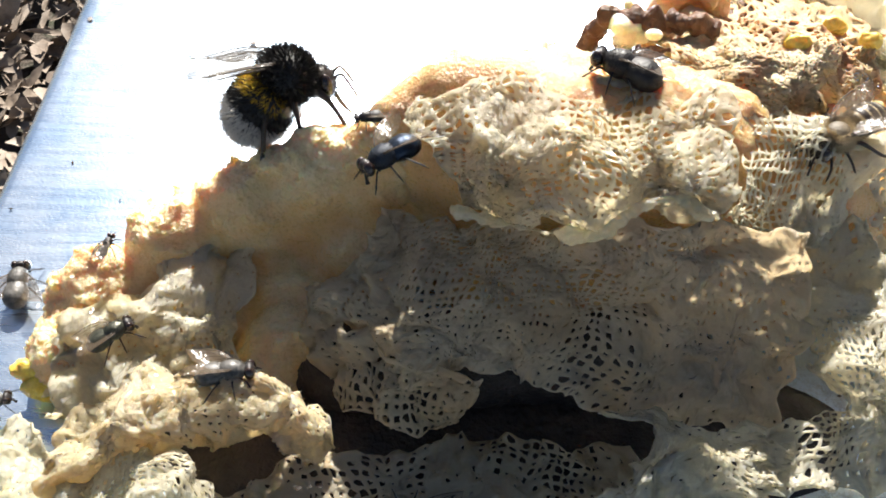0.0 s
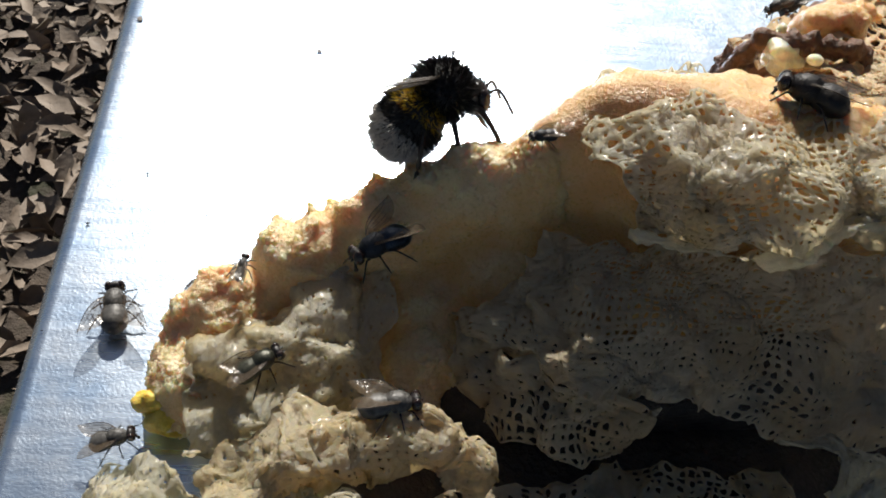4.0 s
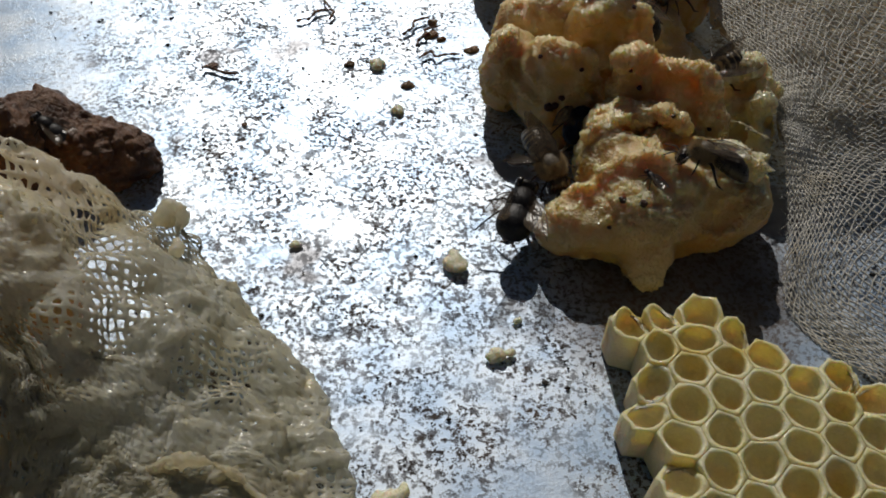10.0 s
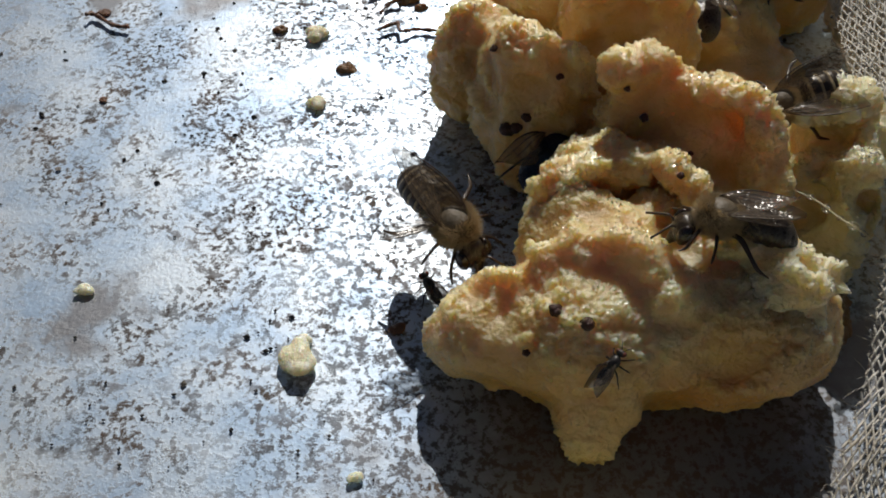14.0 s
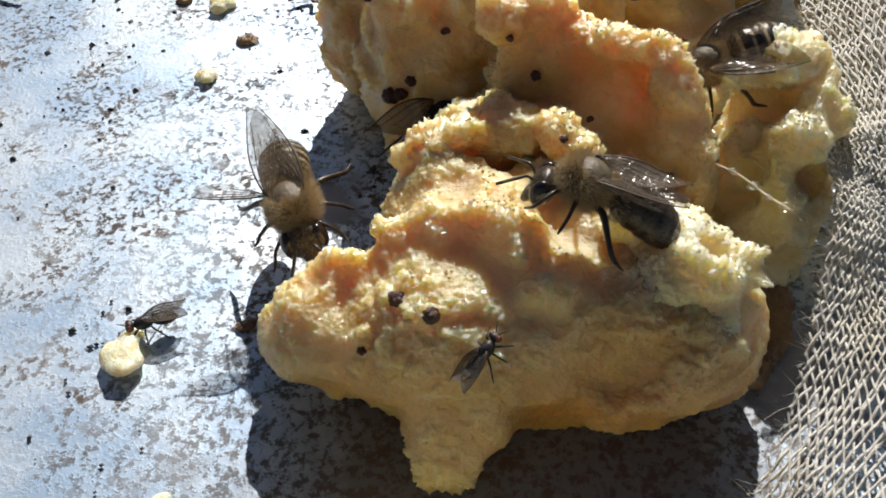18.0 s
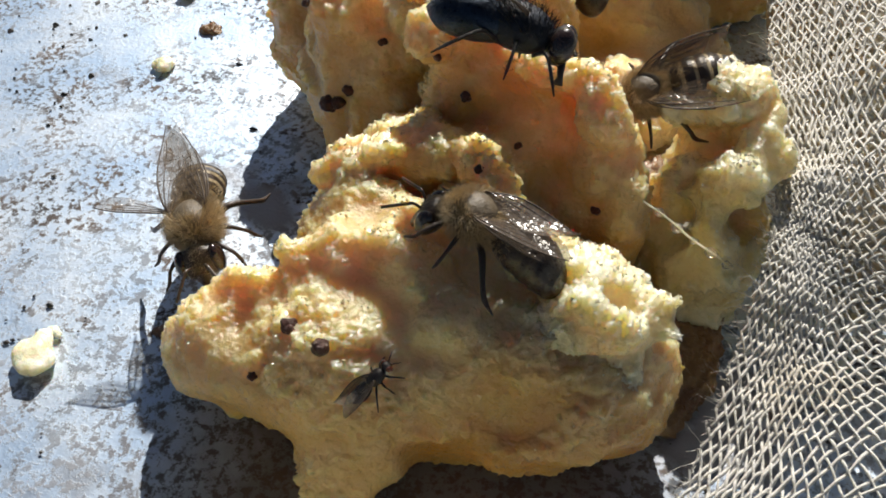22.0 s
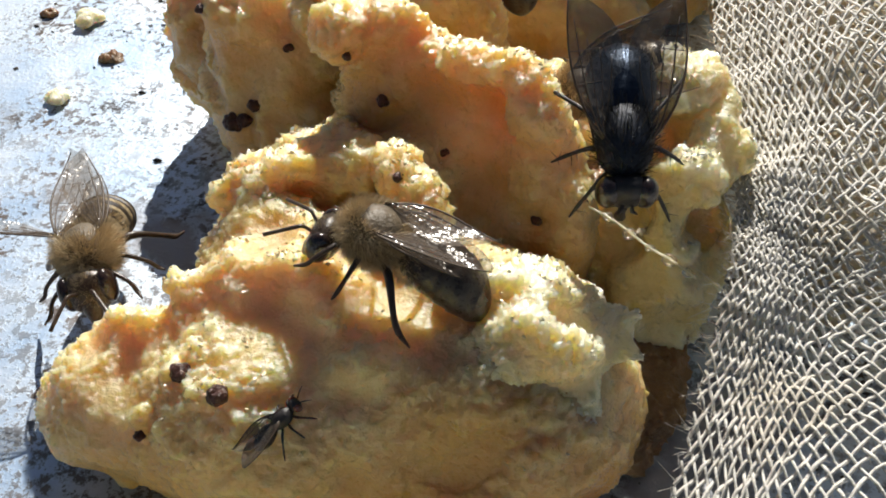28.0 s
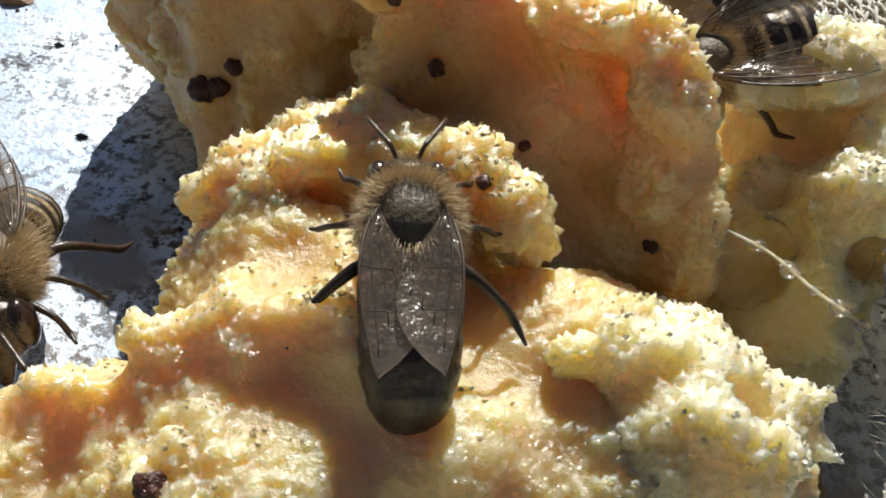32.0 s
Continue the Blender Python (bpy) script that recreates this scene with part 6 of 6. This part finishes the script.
still(bee_far, *onto((189.5, 152.4, 12.0), 1.9), -160, 0, 0)
still(fly_comb, 152.0, 59.7, 4.0, 80, 0, 0)
still(fly_brown, 85.4, 128.1, 13.3, 144, -25, 0)
still(fly_burnt, 62.7, 120.5, 20.7, 215, 20, 0)
still(fly_peak, 53.7, 109.5, 27.5, 190, 35, 0)
still(dead_one, 8.9, 41.0, 3.0, 179, 0, 40)
still(dead_two, 21.6, 42.3, 4.0, 160, 0, 160)


# ---- small things ----
def pits(name, label, spots, mat, seed):
    for k, (x, y, z, r) in enumerate(spots):
        x, y, z = onto((x, y, z), 0.12)
        v, f = lump_shape([(x, y, z, r, r, r * 0.8)], 4, 0.3, ((0.6, 0.12),), seed + k, floor=-5)
        base = np.array((x, y, z))
        thing(name, label, "wax bit", tuple(base), "dark bits in the honey", data=mesh_of(name, v - base, f, mat))


pits("propolis_bit", "dark brown bit of propolis stuck in the honey", [(165.7, 103.2, 12.2, 0.55), (168.3, 102.7, 11.3, 0.6), (174.1, 122.4, 16.6, 0.4), (161.5, 126.6, 10.6, 0.8), (162.4, 126.3, 11.4, 0.65), (163.6, 101.2, 9.0, 0.35), (160.0, 133.0, 14.0, 0.4), (176.5, 118.0, 12.5, 0.35), (184.6, 116.0, 13.0, 0.35), (172.0, 124.6, 17.4, 0.3), (166.4, 130.0, 14.0, 0.35), (163.4, 128.6, 9.6, 0.5), (178.4, 120.6, 13.6, 0.3), (176.0, 137.0, 20.0, 0.4)], M_PIT, 60)


def crumb(label, x, y, r, mat, seed, flat=0.7):
    rng = np.random.default_rng(seed)
    blobs = [(x, y, r * 0.3 * flat, r * 0.75, r * 0.65, r * flat * 0.8)] + [(x + rng.normal(0, r * 0.45), y + rng.normal(0, r * 0.38), r * flat * rng.uniform(0.2, 0.7), *(r * rng.uniform(0.25, 0.5, 3) * (1, 1, flat))) for _ in range(7)]
    v, f = melted(blobs, 0.11 + 0.04 * r, 0.1 * r)
    v = v + vertex_normals(v, f) * (0.10 * r * fbm(v, 0.6 * r, 2, seed))[:, None]
    thing("crumb", label, "crumb", (x, y, 0), "crumbs on the lid", data=mesh_of("crumb", v - (x, y, 0), f, mat))


for n, (x, y, r) in enumerate(((142.3, 104.6, 2.0), (128.2, 69.0, 2.3), (128.7, 58.6, 1.2), (133.6, 60.8, 0.9), (150.9, 59.4, 2.2), (119.5, 111.6, 0.9), (138.7, 140.5, 1.3), (136.4, 153.6, 1.6), (145.4, 87.8, 1.5), (119.2, 85.8, 1.8), (142.5, 107.0, 0.8), (149.6, 93.2, 0.7))):
    crumb("pale yellow crumb of honey on the metal lid", x, y, r, M_CRUMB, 100 + n)
for n, (x, y, r) in enumerate(((151.6, 108.7, 0.9), (112.3, 140.0, 0.6), (107.1, 157.2, 0.9), (110.9, 128.3, 0.8), (17.0, 150.1, 1.1), (23.2, 152.0, 1.2), (48.4, 155.9, 1.2), (-8.7, 128.2, 1.0), (13.8, 130.5, 0.9), (-38.4, 133.5, 1.0), (-35.2, 143.4, 0.7))):
    crumb("small dark crumb of wax on the metal lid", x, y, r if n < 3 else r * 0.6, M_DIRT if n > 2 else M_BROWN, 130 + n, 0.2)


def lid_grit():
    """Fine dirt strewn over the lid, thickest beyond the cloth."""
    rng = np.random.default_rng(3)
    octa = np.array([(1, 0, 0), (-1, 0, 0), (0, 1, 0), (0, -1, 0), (0, 0, 0.7), (0, 0, -0.7)], float)
    tri = [(0, 2, 4), (2, 1, 4), (1, 3, 4), (3, 0, 4), (2, 0, 5), (1, 2, 5), (3, 1, 5), (0, 3, 5)]
    p = np.stack([rng.uniform(-40, 215, 13000), rng.uniform(20, 230, 13000), np.zeros(13000)], -1)
    dens = np.clip(0.25 + 1.4 * fbm(p, 14.0, 3, 9), 0, 1) * np.clip((p[:, 0] - 40) / 60, 0.05, 1)
    p = p[rng.random(len(p)) < dens]
    s = rng.gamma(1.6, 0.085, len(p)).clip(0.05, 0.55)
    return cat([(octa * r * rng.uniform(0.6, 1.4, 3) + q, tri) for q, r in zip(p, s)])


v, f = lid_grit()
thing("grit", "dark grit and wax dust on the metal lid", "grit", kind="stuff", data=mesh_of("grit", v, f, M_GRIT, False))

clod("wax_lump", "brown sticky lump of old wax behind the cloth", [(90, 131, 4, 6, 5, 6), (82, 134, 6, 7, 6, 8), (95, 131, 3, 4, 4, 4)], M_BROWN, 6, 41, "wax lump", soft=1.0, rough=((4, 0.8), (1.6, 0.5)))
clod("wax_lump", "burnt red-brown lump of wax at the cloth edge", [(61, 122, 6, 5, 4, 7), (69, 123, 7, 6, 5, 8), (77, 128, 8, 7, 6, 9)], M_BROWN, 6, 42, "wax lump", soft=1.0, rough=((4, 0.9), (1.5, 0.6)))

def burnt_curl():
    ob = thing("wax_curl", "burnt red-brown curl of wax with white sugar fluff", "wax lump", (46, 90, 30))
    line = smooth_line([(41.4, 91.0, 28), (41.6, 91.4, 32.0), (43.4, 91.0, 34.6), (46.2, 90.0, 35.4), (49.2, 89.2, 35.4), (52.4, 88.8, 36.0), (55.0, 88.8, 34.5)], 12)
    v, f = tube(line, 0.9 + 0.5 * np.abs(np.sin(np.arange(len(line)) * 0.33)), 14)
    c = np.repeat(line, 14, 0)
    v = v + (v - c) * (0.55 * fbm(v, 1.6, 3, 44))[:, None]
    part("curl", mesh_of("curl", v - (46, 90, 30), f, M_BROWN), ob)
    rng = np.random.default_rng(45)
    v, f = melted([(*(np.array((45.8, 89.6, 33.6)) + rng.normal(0, 1.1, 3)), *rng.uniform(0.5, 1.1, 3)) for _ in range(36)], 0.2, 0.2)
    part("fluff", mesh_of("fluff", v - (46, 90, 30), f, M_CRUMB), ob, "white sugar fluff")
    v, f = melted([(52, 96, 32, 3.4, 3, 4.6), (56, 97, 32, 3, 3, 4.4)] + crust([(50, 95, 35.6), (53, 95, 36.2), (57, 96, 35.8)], 24, 46, (0.4, 0.9), 0.9), 0.26, 0.4)
    part("crumble", mesh_of("crumble", v - (46, 90, 30), f, M_WAXY), ob, "orange crumbling wax")


burnt_curl()
for n, (x, y, z, r) in enumerate(((-25.0, 59.6, 4.2, 2.0), (-23.4, 58.0, 3.0, 2.2), (73.1, 88.9, 34.6, 1.1), (62.5, 84.0, 37.5, 1.0), (70.0, 92.0, 34.0, 1.2), (68.0, 76.0, 33.5, 1.2))):
    clod("wax_flake", "bright yellow wax flake stuck to the cloth", [(x, y, z, r, r * 0.6, r * 0.8), (x + r * 0.7, y, z - r * 0.4, r * 0.7, r * 0.5, r * 0.6)], M_YELLOW, 4, 150 + n, "wax flake", "yellow wax flakes", soft=0.3, rough=((1.2, 0.3),), floor=-1)


# drips of brown honey and sticky strands on the lid behind the lumps
rs = random.Random(77)
for n in range(6):
    x, y, a = rs.uniform(112, 152), rs.uniform(152, 172), rs.uniform(0, 3.1)
    pts = [(x + k * 1.8 * math.cos(a) + rs.uniform(-0.9, 0.9), y + k * 1.8 * math.sin(a) + rs.uniform(-0.9, 0.9), 0.5 + rs.uniform(0, 0.5)) for k in range(5)]
    v, f = tube(smooth_line(pts, 5), 0.12 + 0.25 * np.random.default_rng(n).random(21), 7)
    drip_x, drip_y, r = rs.uniform(126, 156), rs.uniform(146, 172), rs.uniform(0.6, 1.6)
    clod("honey_drip", "dark wet drip of honey on the metal lid", [(drip_x, drip_y, 0, r, r * 0.8, 0.6), (drip_x + r, drip_y + r * 0.4, 0, r * 0.7, r * 0.6, 0.5)], M_BED, 4, 300 + n, "honey drip", "wet honey drips on the lid", soft=0.3, rough=((1.5, 0.3),))
    thing("sticky_strand", "dark sticky strand lying on the lid", "strand", (x, y, 0), "dark strands in the honey film", data=mesh_of("sticky_strand", v - (x, y, 0), f, M_BROWN))


def honey_string():
    line = smooth_line([(187.6, 118.6, 11.5), (189.3, 116.6, 12.2), (191.4, 115.6, 11.2), (193.0, 115.2, 10.4), (194.6, 114.6, 9.6)], 8)
    ob = thing("honey_string", "thin beaded string of dried honey between lumps", "honey string", (191, 116, 0))
    part("strand", mesh_of("strand", *[a if i else a - (191, 116, 0) for i, a in enumerate(tube(line, 0.05 + 0.04 * np.abs(np.sin(np.arange(len(line)) * 1.7)), 6))], M_FONDANT_PALE), ob)
    for k in (6, 12, 17, 23, 29):
        v, f = ball(line[k] - (191, 116, 0), (0.28 + 0.03 * (k % 5), 0.30, 0.26), 3, k, 0.2)
        part("bead", mesh_of("bead", v, f, M_CRYSTAL), ob)


honey_string()


def motions():
    def go(ob, rows):
        walk(ob, [stance(r) for r in rows])

    go(fly_slab, [(0, 17.8, 70.5, 31.5, -143, 8, 20), (2.5, 17.7, 70.2, 31.5, -142, 8, 20), (3.3, 10.0, 69.5, 27.0, -150, 15, 20), (4.2, -2.4, 70.4, 19.4, -150, 8, 20), (5.0, -2.5, 70.7, 19.4, -158, 9, 15), (5.6, -1.8, 71.6, 21.0, -180, -10, 10), (6.0, -1.0, 72.4, 22.9, -196, -31, 0), (32, -1.0, 72.4, 22.9, -196, -31, 0)])
    go(fly_shade, [(0, 60, 0, 40, 140, 0, 0), (1.2, 40, 30, 30, 130, 0, 0), (1.7, 16, 56, 14, 118, -20, 0), (2.0, 15.0, 57.0, 12.8, 115, -20, 0), (3.2, 15.4, 57.8, 12.8, 104, -20, 0), (3.7, 40, 30, 40, 60, 0, 0), (4.3, 80, -60, 30, 0, 0, 0), (4.6, 90, -90, 4, 0, 0, 0), (32, 90, -90, 1.9, 0, 0, 0)])
    go(bee_cloth, [(0, 64.9, 72.5, 34.4, -147, 10, 0), (5.0, 63.8, 74.0, 34.4, -143, 12, 0), (5.7, 64.5, 72.8, 34.4, -110, 16, 0), (6.0, 64.6, 72.0, 34.4, -93, 18, 0), (7.5, 64.9, 68.8, 34.4, -91, 22, 0), (7.8, 62.0, 67.8, 34.6, -125, 10, 0), (8.1, 60.0, 67.2, 34.6, -152, 2, 0), (8.5, 61.1, 66.0, 34.6, -156, 0, 0), (9.0, 62.0, 66.0, 34.6, -165, 0, 0), (32, 62.0, 66.0, 34.6, -165, 0, 0)])
    go(bee_left, [(0, 158.6, 114.8, 8.7, -79, 8, 10), (10, 158.6, 114.8, 8.7, -79, 8, 10), (11, 159.6, 115.3, 8.4, -76, 8, 10), (12, 158.8, 117.0, 8.4, -72, 8, 10), (12.6, 158.0, 116.4, 8.4, -60, 8, 10), (13, 157.4, 115.8, 8.4, -50, 8, 10), (15.5, 156.6, 115.0, 8.4, -55, 6, 10), (17.5, 155.6, 115.0, 8.2, -66, 0, 10), (19, 155.2, 115.0, 8.2, -69, -4, 10), (23, 154.3, 113.6, 8.0, -69, -12, 8), (25.5, 154.3, 114.0, 8.0, -70, -15, 8), (28, 154.6, 115.0, 8.0, -73, -19, 6), (29.5, 155.2, 114.9, 8.0, -73, -19, 6), (31, 155.7, 115.2, 8.0, -73, -20, 6), (32, 154.8, 115.0, 8.0, -73, -20, 6)])
    go(bee_top, [(0, 177.6, 107.3, 16.2, 149, -7, 8), (9.5, 177.8, 107.3, 16.2, 149, -7, 8), (10, 178.1, 107.3, 16.2, 149, -7, 8), (11, 180.4, 109.4, 16.4, 178, -6, 8), (12, 181.2, 109.8, 16.4, 204, -5, 8), (13, 179.6, 110.4, 16.4, 194, -6, 8), (15.5, 178.6, 110.3, 17.1, 168, -15, 8), (19, 177.6, 109.7, 17.6, 168, -19, 8), (21, 177.2, 109.8, 17.6, 165, -20, 8), (23, 176.8, 109.9, 17.6, 164, -20, 8), (25.5, 176.8, 110.2, 17.6, 166, -20, 8), (28, 176.1, 109.4, 17.6, 168, -20, 8), (29, 174.8, 110.5, 17.6, 150, -14, 8), (30.3, 173.2, 110.0, 17.6, 152, -24, 8), (30.6, 173.4, 110.2, 17.4, 125, -24, 8), (30.9, 174.0, 111.6, 17.0, 95, -22, 0), (32, 173.7, 112.0, 17.0, 96, -21, 0)])
    go(fly_big, [(0, 166.6, 126.8, 8.0, 60, 0, 0), (19.2, 166.6, 126.5, 8.0, 63, 0, 0), (20, 167.6, 126.0, 13.0, 50, -25, 0), (20.4, 169.5, 123.8, 21.0, 40, -8, 0), (20.7, 174.0, 123.0, 23.0, 12, 5, 0), (21, 177.4, 122.2, 23.0, -6, 12, -30), (22, 178.0, 122.0, 23.0, -8, 14, -30), (23, 178.9, 124.0, 23.0, -18, 6, -35), (25, 178.9, 123.6, 23.0, -22, 6, -35), (25.5, 177.4, 121.2, 24.4, -42, 8, -30), (26.5, 181.0, 120.0, 25.0, -70, 20, 0), (27.6, 185.8, 117.5, 21.0, -112, 40, 0), (28.0, 189.2, 117.0, 18.4, -85, 30, 0), (29, 189.0, 114.4, 17.4, -90, 24, 0), (29.5, 188.6, 113.8, 17.2, -90, 24, 0), (29.8, 188.8, 111.8, 17.0, -82, 26, 0), (30.2, 187.9, 110.4, 17.0, -94, 26, 0), (30.3, 184.8, 106.8, 17.0, -116, 30, 0), (30.4, 185.0, 103.0, 16.6, -132, 30, 0), (30.5, 184.6, 101.2, 16.4, -136, 28, 0), (30.7, 184.0, 99.0, 16.6, -138, 28, 0), (30.9, 184.6, 95.4, 17.6, -130, 25, 0), (31.3, 215.0, 70.0, 34.0, -60, 0, 0), (32, 330.0, -60.0, 3.0, -40, 0, 0)])
    go(fly_black, [(0, 155.0, 111.2, 6.2, 64, -6, 10), (9.5, 155.0, 111.2, 6.2, 64, -6, 10), (10, 153.2, 110.2, 6.2, 63, -6, 10), (11, 153.6, 108.8, 6.2, 50, -6, 10), (12, 152.6, 106.6, 6.6, 28, -4, 10), (12.6, 149.9, 109.4, 7.0, 34, 0, 0), (12.75, 149.5, 111.0, 9.5, 46, -10, 0), (12.95, 150.0, 160.0, 50.0, 60, -20, 0), (13.1, 165.0, 210.0, 70.0, 60, -20, 0), (13.6, 200.0, 260.0, 30.0, 60, 0, 0), (14.2, 230.0, 300.0, 4.0, 60, 0, 0), (32, 230.0, 300.0, 2.8, 60, 0, 0)])
    go(bee_back, [(0, 171.5, 140.5, 23.6, -170, 0, 0), (11.3, 171.5, 140.8, 23.6, -170, 0, 0), (11.7, 168.0, 150.0, 30.0, -200, 0, 0), (12.4, 150.0, 250.0, 40.0, -230, 0, 0), (13.0, 140.0, 300.0, 3.0, -230, 0, 0), (32, 140.0, 300.0, 2.6, -230, 0, 0)])
    go(fly_lump, [(t, *(onto((x, y, z), 1.0)), a, b, c) for t, x, y, z, a, b, c in [(0, 174.9, 107.6, 15.6, 112, -10, 0), (9.5, 174.9, 107.6, 15.6, 112, -10, 0), (10, 170.6, 104.4, 15.0, 116, -10, 0), (10.5, 169.4, 102.6, 14.6, 50, -10, 0), (11, 168.0, 101.6, 14.0, -24, 5, 0), (12, 164.3, 102.6, 10.2, 13, -14, 0), (12.8, 166.5, 101.0, 8.0, 20, -25, 0), (14.5, 171.8, 101.4, 9.0, 55, -32, 0), (15.5, 171.8, 101.6, 9.0, 55, -32, 0), (19, 171.5, 102.6, 9.2, 50, -30, 0), (32, 171.3, 103.0, 9.2, 42, -30, 0)]])
    go(fly_walker, [(0, 154.6, 114.0, 1.4, 121, 0, 0), (15.5, 154.2, 113.1, 1.4, 121, 0, 0), (16.5, 153.4, 112.0, 1.4, 170, 0, 0), (17.5, 151.0, 110.2, 1.4, 200, 0, 0), (18, 143.5, 107.4, 1.4, 205, 0, 0), (18.5, 135.6, 107.0, 1.4, 180, 0, 0), (18.8, 134.6, 107.6, 1.4, 120, 0, 0), (19, 134.4, 108.1, 1.4, 102, 0, 0), (19.3, 132.0, 110.0, 1.4, 130, 0, 0), (19.8, 122.0, 113.0, 1.4, 160, 0, 0), (21, 105.0, 118.0, 1.4, 165, 0, 0), (32, 104.0, 118.4, 1.4, 170, 0, 0)])


motions()
